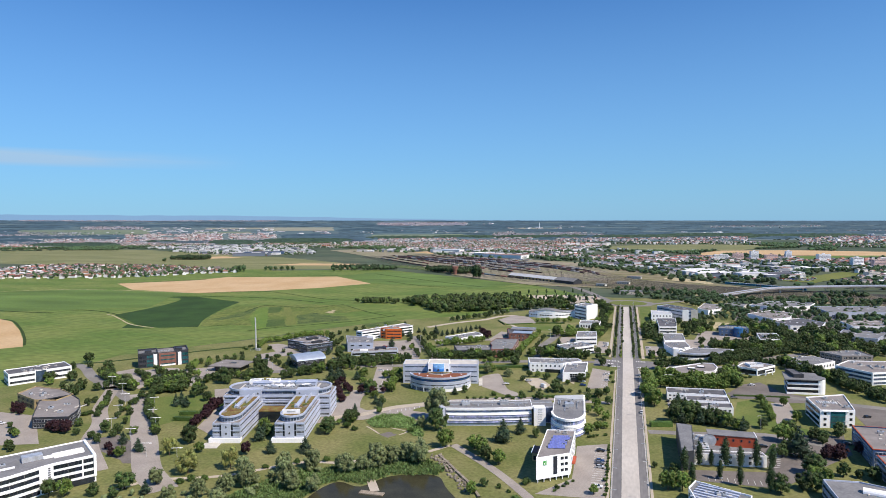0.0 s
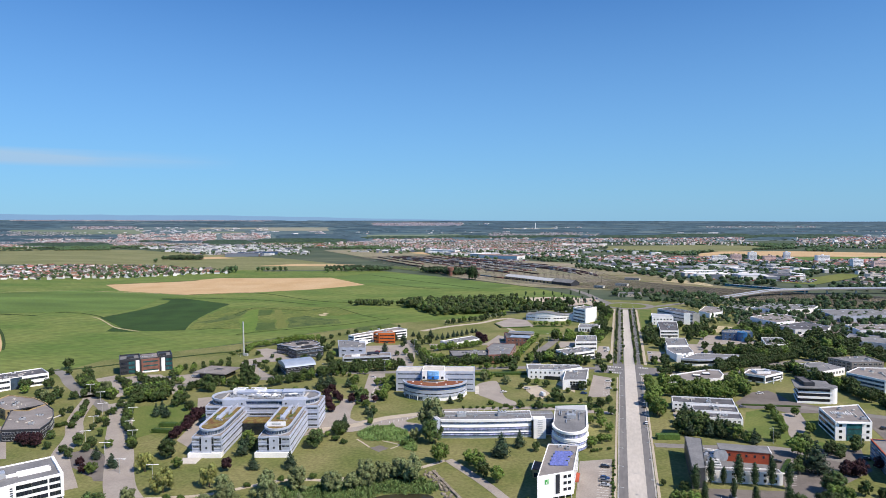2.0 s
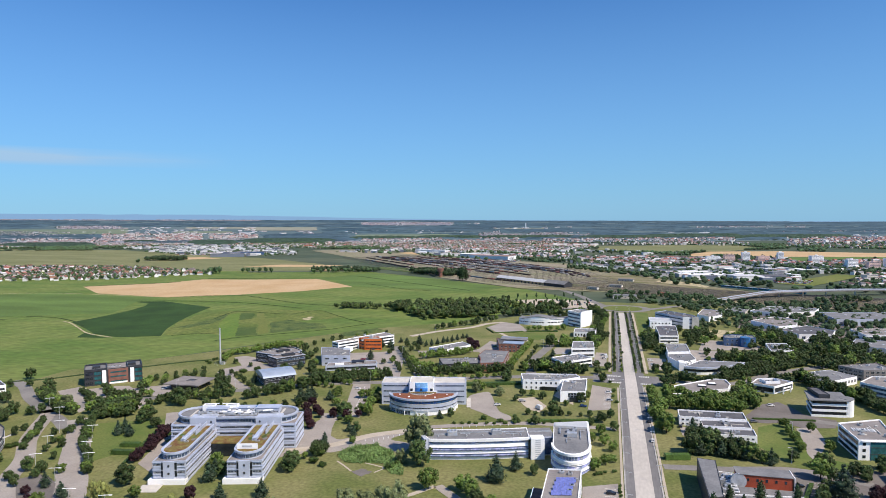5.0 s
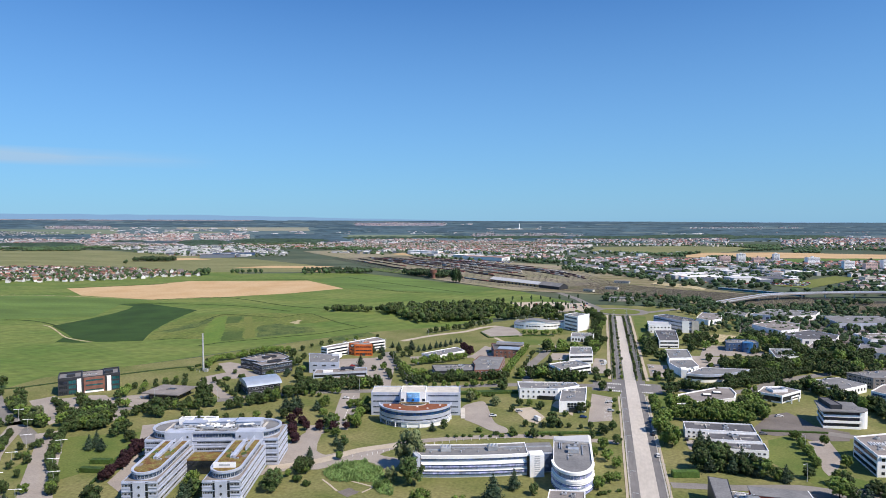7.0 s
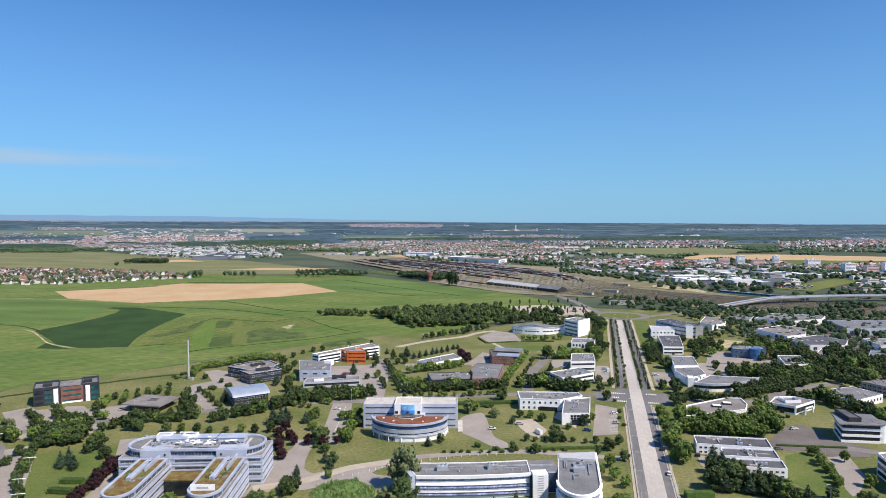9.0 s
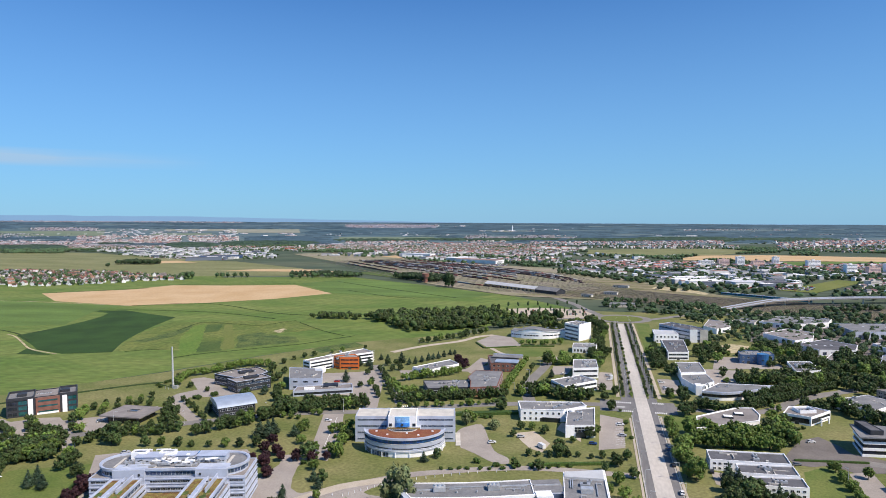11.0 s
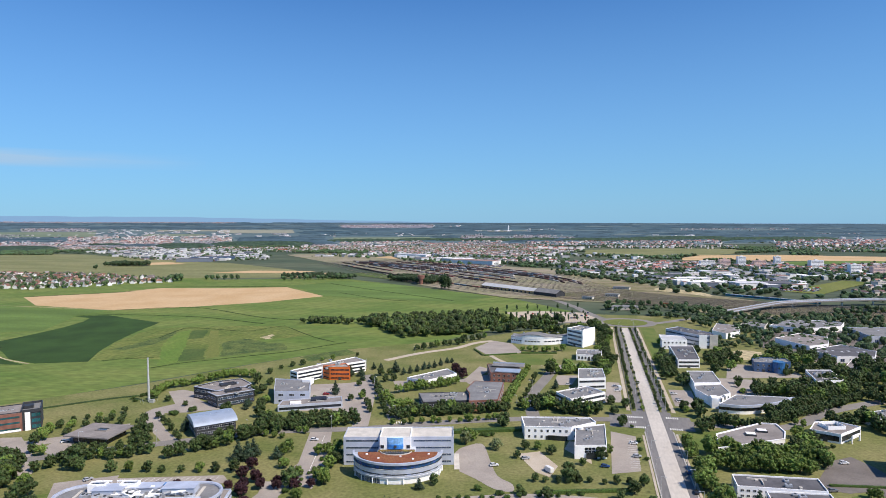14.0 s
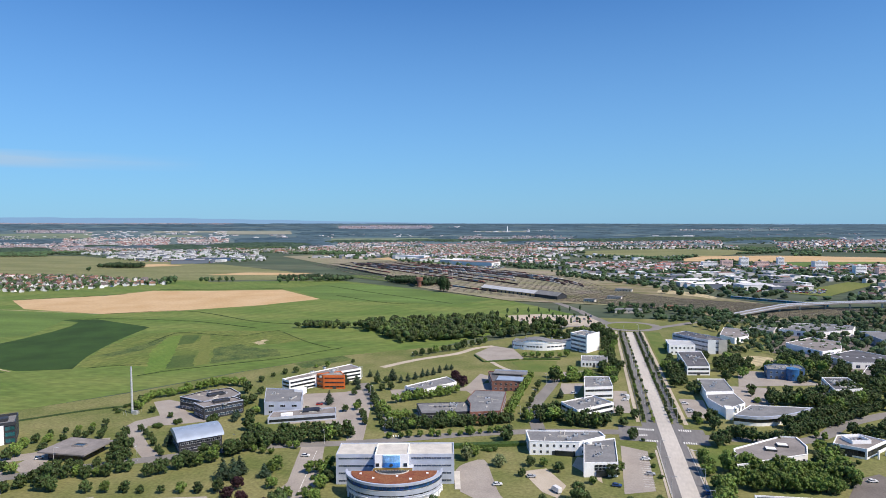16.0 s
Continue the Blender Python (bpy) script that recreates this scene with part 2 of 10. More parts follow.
M["metal_roof"] = mat("ribbed metal roof", (0.58, 0.58, 0.57), 0.45, 0.2, 0.08, 2.0, 0.05, metal=0.15, spec=0.5)
M["zinc_roof"] = mat("blue-grey zinc roof", (0.40, 0.46, 0.55), 0.4, 0.2, 0.08, 2.0, 0.05, metal=0.3, spec=0.5)
M["galv"] = mat("galvanised metal", (0.55, 0.56, 0.57), 0.4, 0.4, 0.15, 3.0, 0.1, metal=0.5, spec=0.5, obj_rand=0.12)
M["frame"] = mat("window frame", (0.5, 0.52, 0.54), 0.5, 0.4, 0.1)
M["frame_dark"] = mat("dark window frame", (0.05, 0.055, 0.06), 0.5, 0.4, 0.1)
M["trunk"] = mat("bark", (0.09, 0.065, 0.045), 0.95, 1.0, 0.3, local=True)
M["tyre"] = mat("tyre rubber", (0.02, 0.02, 0.02), 0.8, 2.0, 0.1)
M["water"] = mat("pond water", (0.045, 0.043, 0.024), 0.12, 0.1, 0.2, spec=0.12, bump=0.02)
M["stone"] = mat("rubble stone", (0.24, 0.21, 0.17), 0.95, 0.5, 0.3, 3.0, 0.2)
M["wood"] = mat("weathered wood", (0.30, 0.25, 0.19), 0.85, 1.0, 0.2)
M["solar"] = mat("solar cells", (0.15, 0.18, 0.46), 0.2, 1.0, 0.15, spec=0.6)
M["sign_green"] = mat("green sign", (0.08, 0.42, 0.10), 0.6, 1.0, 0.05)
M["lamp_pole"] = mat("lamp pole grey", (0.55, 0.56, 0.56), 0.5, 1.0, 0.08, metal=0.3)
M["house_wall"] = mat("house render", (0.74, 0.735, 0.74), 0.85, 0.1, 0.1, obj_rand=0.22)
M["tile"] = mat("clay roof tile", (0.205, 0.11, 0.085), 0.9, 0.15, 0.25, 2.0, 0.15, obj_rand=0.4)
M["slate"] = mat("grey roof tile", (0.13, 0.112, 0.108), 0.9, 0.15, 0.25, 2.0, 0.15, obj_rand=0.35)
M["far_roof"] = palette_mat("far roofs", [(0.34, 0.13, 0.105), (0.17, 0.115, 0.11), (0.36, 0.20, 0.175), (0.13, 0.13, 0.14), (0.29, 0.135, 0.115), (0.25, 0.245, 0.255), (0.62, 0.60, 0.60), (0.34, 0.33, 0.34)])
# far building palettes: haze put into the colours as low contrast and a cool cast
M["hazed_wall"] = palette_mat("far town walls in hazed tones", [(0.62, 0.60, 0.62), (0.72, 0.70, 0.71), (0.52, 0.48, 0.50), (0.58, 0.48, 0.48)])
M["hazed_roof"] = palette_mat("far town roofs in hazed tones", [(0.21, 0.16, 0.17), (0.17, 0.15, 0.17), (0.24, 0.19, 0.195), (0.22, 0.22, 0.24), (0.32, 0.32, 0.33)])
M["hazed_hall_roof"] = palette_mat("far hall roofs in hazed tones", [(0.62, 0.62, 0.65), (0.72, 0.72, 0.74), (0.50, 0.51, 0.55), (0.36, 0.38, 0.42)])
M["far_wall"] = palette_mat("far walls", [(0.74, 0.71, 0.67), (0.82, 0.80, 0.77), (0.62, 0.56, 0.50), (0.76, 0.64, 0.58), (0.80, 0.78, 0.75)])
M["hall_roof"] = palette_mat("far hall roofs", [(0.55, 0.55, 0.58), (0.74, 0.74, 0.75), (0.20, 0.20, 0.22), (0.34, 0.34, 0.36), (0.62, 0.61, 0.62), (0.12, 0.12, 0.135), (0.28, 0.18, 0.15), (0.10, 0.11, 0.13), (0.84, 0.83, 0.83)])
M["hall_wall"] = palette_mat("far hall walls", [(0.80, 0.79, 0.77), (0.45, 0.45, 0.46), (0.70, 0.69, 0.67), (0.16, 0.19, 0.24), (0.82, 0.81, 0.80), (0.60, 0.59, 0.58)])
M["wagon"] = palette_mat("freight wagon paint", [(0.07, 0.045, 0.04), (0.075, 0.048, 0.042), (0.065, 0.047, 0.043), (0.06, 0.045, 0.042), (0.08, 0.05, 0.045), (0.07, 0.05, 0.047), (0.16, 0.085, 0.075), (0.25, 0.22, 0.21), (0.12, 0.11, 0.11), (0.30, 0.12, 0.10), (0.42, 0.40, 0.39), (0.10, 0.16, 0.22), (0.14, 0.09, 0.08)])
M["far_car"] = palette_mat("far car paint", [(0.7, 0.7, 0.7), (0.4, 0.4, 0.42), (0.03, 0.03, 0.035), (0.12, 0.12, 0.13), (0.05, 0.08, 0.18), (0.3, 0.04, 0.03)], 0.3)
M["steel"] = mat("rusty rail steel", (0.19, 0.16, 0.14), 0.7, 0.3, 0.2)
# nearly black hills that emit blue: the glow stands for haze in front
hz = bpy.data.materials.new("hills with haze as glow")
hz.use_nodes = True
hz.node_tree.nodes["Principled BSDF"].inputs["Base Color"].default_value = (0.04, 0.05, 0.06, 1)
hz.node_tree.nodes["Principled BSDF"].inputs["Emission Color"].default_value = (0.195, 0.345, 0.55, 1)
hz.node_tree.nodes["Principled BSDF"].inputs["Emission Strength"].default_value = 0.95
M["hills_haze_glow"] = hz


def leaf_mat(name, col, amount=0.35):
    m = mat(name, col, 0.65, 0.9, 0.22, 4.0, 0.2, obj_rand=amount * 0.75, island=amount, spec=0.25, local=True)
    return m


M["leaf_r"] = leaf_mat("broadleaf foliage", (0.056, 0.084, 0.025), 0.52)
M["leaf_l"] = leaf_mat("light green foliage", (0.105, 0.155, 0.032))
M["leaf_mid"] = leaf_mat("mid green foliage", (0.085, 0.125, 0.03), 0.3)
M["leaf_p"] = leaf_mat("purple plum foliage", (0.035, 0.014, 0.018))
M["leaf_w"] = leaf_mat("willow foliage", (0.15, 0.182, 0.078), 0.25)
M["leaf_v"] = leaf_mat("weeping willow foliage", (0.20, 0.215, 0.065), 0.25)
M["leaf_c"] = leaf_mat("conifer foliage", (0.036, 0.062, 0.034))
M["leaf_y"] = leaf_mat("columnar tree foliage", (0.034, 0.062, 0.022))
M["leaf_b"] = leaf_mat("shrub foliage", (0.06, 0.10, 0.022))
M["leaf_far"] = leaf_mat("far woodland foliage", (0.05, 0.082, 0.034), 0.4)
# distance haze is mixed into the leaf colour here as blue
M["leaf_hazed"] = mat("far forest blued for haze", (0.036, 0.070, 0.094), 0.9, 0.011, 0.3, 0.035, 0.35, col2=(0.066, 0.108, 0.132), stretch=(0.35, 1, 1))
M["leaf_middle"] = mat("dark woodland canopy", (0.026, 0.052, 0.036), 0.9, 0.02, 0.3, 0.08, 0.4, col2=(0.048, 0.08, 0.05))
M["reed"] = leaf_mat("reeds", (0.14, 0.215, 0.068))


def glass_mat(name, col, rough=0.08):
    m = mat(name, col, rough, 0.3, 0.3, 1.5, 0.2, obj_rand=0.35, spec=0.5)
    return m


M["glass"] = glass_mat("dark window glass", (0.022, 0.028, 0.038))
M["glass_blue"] = glass_mat("blue window glass", (0.05, 0.075, 0.12))
M["glass_sky"] = glass_mat("bright blue glazing", (0.06, 0.24, 0.62), 0.12)
M["glass_drum"] = glass_mat("deep blue drum glazing", (0.035, 0.12, 0.30), 0.15)
M["glass_ice"] = glass_mat("pale blue glazing", (0.22, 0.46, 0.75), 0.15)
M["glass_pale"] = glass_mat("pale lavender-blue glazing", (0.25, 0.28, 0.44), 0.2)
M["glass_teal"] = glass_mat("teal glazing", (0.02, 0.10, 0.11), 0.1)


# ---- builders ----
def inset(pts, d):
    """The outline pts (counter-clockwise) moved inwards by d."""
    out, n = [], len(pts)
    for i in range(n):
        a, b, c = Vector(pts[i - 1]), Vector(pts[i]), Vector(pts[(i + 1) % n])
        u, v = (b - a).normalized(), (c - b).normalized()
        nu, nv = Vector((-u.y, u.x)), Vector((-v.y, v.x))
        k = nu + nv
        k = k / max(0.35, k.dot(nu)) if k.length > 1e-6 else nu
        out.append(tuple(b + k * d))
    return out


def ccw(pts):
    a = sum(pts[i - 1][0] * pts[i][1] - pts[i][0] * pts[i - 1][1] for i in range(len(pts)))
    return list(pts) if a > 0 else list(pts)[::-1]


def add_prism(bm, pts, z0, z1):
    lo = [bm.verts.new((x, y, z0)) for x, y in pts]
    hi = [bm.verts.new((x, y, z1)) for x, y in pts]
    n = len(pts)
    bm.faces.new(hi)
    bm.faces.new(lo[::-1])
    for i in range(n):
        j = (i + 1) % n
        bm.faces.new((lo[i], lo[j], hi[j], hi[i]))


def prism(pts, z0, z1):
    bm = bmesh.new()
    add_prism(bm, ccw(pts), z0, z1)
    return bm


def rect(x0, x1, y0, y1):
    return [(x0, y0), (x1, y0), (x1, y1), (x0, y1)]


def add_box(bm, x0, x1, y0, y1, z0, z1):
    add_prism(bm, rect(x0, x1, y0, y1), z0, z1)


def box(x0, x1, y0, y1, z0, z1, bevel=0.0):
    bm = bmesh.new()
    add_box(bm, x0, x1, y0, y1, z0, z1)
    if bevel:
        bmesh.ops.bevel(bm, geom=bm.edges[:], offset=bevel, segments=2, affect="EDGES", clamp_overlap=True)
    return bm


def tube(r0, r1, z0, z1, n=10, x=0.0, y=0.0):
    bm = bmesh.new()
    lo = [bm.verts.new((x + r0 * math.cos(k * math.tau / n), y + r0 * math.sin(k * math.tau / n), z0)) for k in range(n)]
    hi = [bm.verts.new((x + r1 * math.cos(k * math.tau / n), y + r1 * math.sin(k * math.tau / n), z1)) for k in range(n)]
    for k in range(n):
        j = (k + 1) % n
        bm.faces.new((lo[k], lo[j], hi[j], hi[k]))
    bm.faces.new(hi)
    bm.faces.new(lo[::-1])
    return bm


def shell(pts, z0, z1, t=0.35, drop=0.6):
    """Walls with a parapet that stands drop above the roof."""
    bm = bmesh.new()
    inner, n = inset(pts, t), len(pts)
    rows = [[bm.verts.new((x, y, z)) for x, y in p] for p, z in ((pts, z0), (pts, z1), (inner, z1), (inner, z1 - drop - 0.1))]
    for a, b in zip(rows, rows[1:]):
        for i in range(n):
            j = (i + 1) % n
            bm.faces.new((a[i], a[j], b[j], b[i]))
    return bm


def to_mesh(name, bm, material):
    me = bpy.data.meshes.new(name)
    bm.to_mesh(me)
    bm.free()
    for m in material if isinstance(material, (list, tuple)) else (material,):
        me.materials.append(m)
    return me


def part(name, bm, material, parent, label="", m=None):
    ob = new(name, bm if isinstance(bm, bpy.types.Mesh) else to_mesh(name, bm, material))
    ob.parent = parent
    if m is not None:
        ob.matrix_basis = m
    return tagged(ob, label)


def thing(name, x, y, label, category, group="", z=0.0, rz=0.0):
    ob = new(name)
    ob.empty_display_size = 0.5
    ob.matrix_basis = pose(x, y, z, 0, 0, rz)
    return tagged(ob, label, category, group)


def setting(name, bm, material, label, category):
    return tagged(new(name, to_mesh(name, bm, material)), label, category, kind="structure")


def gz(x, y):
    """The land's height: flat, rising gently far off."""
    u, v = -0.25 * x + 0.968 * y, 0.968 * x + 0.25 * y
    s = min(1.0, max(0.0, (u - 3000.0) / 2000.0))
    side = min(0.8, max(-0.8, v / max(1.0, u)))
    return (79.5 - 48.5 * side) * s * s * (3 - 2 * s)


WIN = {}


def window_mesh(w, h, sash, glass, split):
    """One window: a proud frame with its panes set back, all in one piece."""
    key = (round(w, 2), round(h, 2), sash, glass, split)
    if key not in WIN:
        bm = bmesh.new()
        f = 0.07
        xs = [-w / 2]
        for k in range(split):
            xs += [-w / 2 + (w - f) * k / split + f, -w / 2 + (w - f) * (k + 1) / split]
        xs.append(w / 2)
        zs = [-h / 2, -h / 2 + f, h / 2 - f, h / 2]
        g = [[bm.verts.new((x, -0.10, z)) for z in zs] for x in xs]
        for i in range(len(xs) - 1):
            for j in range(3):
                c = (g[i][j], g[i + 1][j], g[i + 1][j + 1], g[i][j + 1])
                if j == 1 and i % 2 == 1:
                    d = [bm.verts.new((v.co.x, -0.04, v.co.z)) for v in c]
                    bm.faces.new(d).material_index = 1
                    for k in range(4):
                        bm.faces.new((c[k], c[(k + 1) % 4], d[(k + 1) % 4], d[k]))
                else:
                    bm.faces.new(c)
        rim = [r[0] for r in g] + g[-1][1:] + [r[-1] for r in g[::-1]][1:] + g[0][::-1][1:-1]
        back = [bm.verts.new((v.co.x, 0.02, v.co.z)) for v in rim]
        for k in range(len(rim)):
            j = (k + 1) % len(rim)
            bm.faces.new((rim[j], rim[k], back[k], back[j]))
        WIN[key] = to_mesh("window", bm, (M[sash], M[glass]))
    return WIN[key]


def facade(parent, p, q, z, n, w, h, sash="frame", glass="glass", split=2, margin=0.8, name="window", fill=False):
    """A row of n windows along the wall from p to q (outside on the right), centred at height z."""
    p, q = Vector(p), Vector(q)
    d = q - p
    ang = math.atan2(d.y, d.x)
    span = d.length - 2 * margin
    if fill:
        if n > 5:
            n, split = (n + 1) // 2, split * 2
        w = span / n
    me = window_mesh(w, h, sash, glass, split)
    for k in range(n):
        s = margin + span * (k + 0.5) / n
        c = p + d.normalized() * s
        ob = new(name, me)
        ob.parent = parent
        ob.matrix_basis = Matrix.Translation((c.x, c.y, z)) @ Matrix.Rotation(ang, 4, "Z")


def local(pts, cx, cy):
    return ccw([(x - cx, y - cy) for x, y in pts])


def centre(pts):
    return sum(p[0] for p in pts) / len(pts), sum(p[1] for p in pts) / len(pts)


def hvac(parent, x, y, z, rng, big=1.0, ang=0.0):
    """One rooftop unit: a casing on feet with a fan ring."""
    w, d, h = big * rng.uniform(1.6, 3.2), big * rng.uniform(1.2, 2.2), big * rng.uniform(0.8, 1.5)
    bm = box(-w / 2, w / 2, -d / 2, d / 2, 0.15, h, 0.06)
    add_box(bm, -w / 2 + 0.1, w / 2 - 0.1, -d / 2 + 0.1, d / 2 - 0.1, 0.0, 0.15)
    u = part("rooftop_unit", bm, M["galv"], parent, "", Matrix.Translation((x, y, z)) @ Matrix.Rotation(ang, 4, "Z"))
    part("fan_ring", tube(min(w, d) * 0.32, min(w, d) * 0.32, h, h + 0.2, 12), M["frame_dark"], u)
    return u


def office(label, pts, h, floors, wall="white", roof="roof_grey", sash="frame", glass="glass", sill=1.0, win_h=1.5, pitch=3.2,
           win_w=1.5, ribbon=False, gear=3, seed=1, ground_glass=False, faces=None, category="office building", name="office_building",
           parapet=0.6, split=2, rim=None, skylights=0):
    """A flat-roofed block over the outline pts with windows on every floor."""
    rng = random.Random(seed)
    cx, cy = centre(pts)
    o = local(pts, cx, cy)
    b = thing(name, cx, cy, label, category)
    part("wall", shell(o, 0, h, drop=parapet), M[wall], b)
    part("roof", prism(inset(o, 0.3), h - parapet - 0.25, h - parapet), M[roof], b)
    if rim:
        bm = bmesh.new()
        ins, n = inset(o, -0.12), len(o)
        ins2 = inset(o, 0.45)
        for ring, za, zb in ((ins, h - 0.25, h + 0.06),):
            a = [bm.verts.new((x, y, za)) for x, y in ring]
            c = [bm.verts.new((x, y, zb)) for x, y in ring]
            e = [bm.verts.new((x, y, zb)) for x, y in ins2]
            for i in range(n):
                j = (i + 1) % n
                bm.faces.new((a[i], a[j], c[j], c[i]))
                bm.faces.new((c[i], c[j], e[j], e[i]))
        part("roof_edge", bm, M[rim], b)
    fh = (h - parapet - 0.2) / floors
    for i in range(len(o)):
        if faces is not None and i not in faces:
            continue
        p, q = o[i], o[(i + 1) % len(o)]
        length = math.hypot(q[0] - p[0], q[1] - p[1])
        if length < 3.5:
            continue
        for f in range(floors):
            z = f * fh + fh * 0.55
            hh = min(win_h, fh * 0.62)
            n = max(1, int((length - 1.6) / pitch))
            if f == 0 and ground_glass:
                facade(b, p, q, z, max(2, int(length / 4)), 2.6, fh * 0.75, sash, glass, 2)
            elif ribbon:
                facade(b, p, q, z, max(1, int((length - 1.6) / 2.8)), 0, hh, sash, glass, 2, fill=True)
            else:
                facade(b, p, q, z, n, min(win_w, pitch * 0.8), hh, sash, glass, split)
    if ground_glass or floors > 0:
        i = max(range(len(o)), key=lambda k: -(o[k][1] + o[(k + 1) % len(o)][1]))
        p, q = Vector(o[i]), Vector(o[(i + 1) % len(o)])
        c, a = (p + q) / 2, math.atan2(q.y - p.y, q.x - p.x)
        dr = part("door", box(-1.1, 1.1, -0.16, 0.02, 0.05, 2.3, 0.02), M["frame_dark"], b, "", Matrix.Translation((c.x, c.y, 0)) @ Matrix.Rotation(a, 4, "Z"))
    ang = math.atan2(o[1][1] - o[0][1], o[1][0] - o[0][0])
    xs, ys = [p[0] for p in o], [p[1] for p in o]
    for k in range(gear):
        x, y = rng.uniform(min(xs), max(xs)) * 0.5, rng.uniform(min(ys), max(ys)) * 0.5
        hvac(b, x, y, h - parapet, rng, 1.0, ang)
    for k in range(3 + gear if gear else 0):
        x, y = rng.uniform(min(xs), max(xs)) * 0.55, rng.uniform(min(ys), max(ys)) * 0.55
        w, d = rng.choice(((0.35, 0.35), (0.6, 0.6), (rng.uniform(1.5, 4.5), 0.22), (0.22, rng.uniform(1.5, 4.0))))
        part("roof_vent" if max(w, d) < 1 else "roof_pipe", box(x - w, x + w, y - d, y + d, h - parapet + 0.004, h - parapet + rng.uniform(0.25, 0.7)), M["cream_roof"], b)
    for k in range(skylights):
        x, y = min(xs) * 0.7 + (max(xs) - min(xs)) * 0.7 * (k + 0.5) / skylights, rng.uniform(-2, 2)
        part("skylight", box(x - 0.8, x + 0.8, y - 0.8, y + 0.8, h - parapet - 0.05, h - parapet + 0.4, 0.1), M["white"], b)
    return b


# ---- ground, fields, roads ----
def build_ground():
    us = [-5000, -1500, -200] + [200 * k for k in range(0, 15)] + [3000 + 80 * k for k in range(1, 27)]
    vs = [-6500 + 400 * k for k in range(0, 33)]
    verts, faces = [], []
    for u in us:
        for v in vs:
            x, y = 0.968 * v - 0.25 * u, 0.25 * v + 0.968 * u
            verts.append((x, y, gz(x, y)))
    nv = len(vs)
    for i in range(len(us) - 1):
        for j in range(nv - 1):
            faces.append((i * nv + j, i * nv + j + 1, (i + 1) * nv + j + 1, (i + 1) * nv + j))
    near = [f for f in faces if f[0] < 17 * nv]
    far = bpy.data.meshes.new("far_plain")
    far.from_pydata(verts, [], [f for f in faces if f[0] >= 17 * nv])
    far.materials.append(M["hazed_plain"])
    tagged(new("far_plain", far), "dark wooded plain towards the horizon, blued for haze", "ground", kind="structure")
    faces = near
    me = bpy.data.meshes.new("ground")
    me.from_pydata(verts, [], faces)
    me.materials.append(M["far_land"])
    tagged(new("ground", me), "wide flat plain of fields and built land", "ground", kind="structure")


build_ground()


def sheet(name, pts, z, material, label, category="ground"):
    bm = prism(pts, z - 0.05, z)
    return setting(name, bm, M[material], label, category)


def strip(name, line, width, z, material, label, category="road", depth=0.05):
    """A band of the given width along a line of points."""
    pts = [Vector(p) for p in line]
    lf, rt = [], []
    for i, p in enumerate(pts):
        d = (pts[min(i + 1, len(pts) - 1)] - pts[max(i - 1, 0)]).normalized()
        nrm = Vector((-d.y, d.x)) * width / 2
        lf.append(p + nrm)
        rt.append(p - nrm)
    bm = bmesh.new()
    lo = [[bm.verts.new((v.x, v.y, z - depth)) for v in s] for s in (lf, rt)]
    hi = [[bm.verts.new((v.x, v.y, z)) for v in s] for s in (lf, rt)]
    for i in range(len(pts) - 1):
        bm.faces.new((hi[1][i], hi[1][i + 1], hi[0][i + 1], hi[0][i]))
        bm.faces.new((lo[1][i], lo[1][i + 1], hi[1][i + 1], hi[1][i]))
        bm.faces.new((hi[0][i], hi[0][i + 1], lo[0][i + 1], lo[0][i]))
    return setting(name, bm, M[material], label, category)


def smooth_line(pts, n=6):
    """A Catmull-Rom curve through the points."""
    p = [Vector(q) for q in pts]
    p = [p[0] * 2 - p[1]] + p + [p[-1] * 2 - p[-2]]
    out = []
    for i in range(1, len(p) - 2):
        for k in range(n):
            t = k / n
            a, b, c, d = p[i - 1], p[i], p[i + 1], p[i + 2]
            out.append(tuple(0.5 * ((2 * b) + (c - a) * t + (2 * a - 5 * b + 4 * c - d) * t * t + (3 * b - a - 3 * c + d) * t ** 3)))
    return out + [tuple(p[-2])]


# open farmland
sheet("meadow", [(-1300, 380), (-420, 200), (-420, 452), (-400, 487), (-360, 538), (-312, 612), (-258, 680), (-180, 735), (-60, 960),
                 (-150, 1075), (-345, 1215), (-520, 1330), (-760, 1265), (-900, 1400), (-1700, 1150)], 0.08, "meadow", "green meadow and grain land", "field")
sheet("field_wheat", [(-896, 958), (-795, 1038), (-767, 1110), (-667, 1125), (-553, 1160), (-437, 1052), (-492, 972), (-567, 910), (-652, 861), (-796, 882)],
      0.16, "wheat", "pale ripe wheat field", "field")
sheet("field_dark", [(-609, 644), (-607, 690), (-610, 735), (-619, 774), (-632, 798), (-667, 809), (-625, 822), (-524, 784)] + smooth_line([(-524, 784), (-505, 714), (-479, 645), (-451, 594)], 5)[1:] + [(-490, 579), (-527, 589), (-556, 610)],
      0.16, "crop_dark", "dark green crop field", "field")
sheet("field_dark", [(-544, 597), (-522, 583), (-494, 573), (-529, 569)], 0.165, "crop_dark", "dark green crop corner", "field")
sheet("field_mid", [(-1300, 700), (-993, 809), (-877, 866), (-654, 858), (-664, 815), (-615, 712), (-701, 672), (-780, 634), (-1100, 560)],
      0.16, "crop_mid", "fresh green crop field", "field")
sheet("field_wheat_near", [(-900, 560), (-722, 587), (-690, 575), (-627, 531), (-575, 490), (-544, 463), (-565, 440), (-800, 400)], 0.16, "wheat", "pale ripe wheat field", "field")
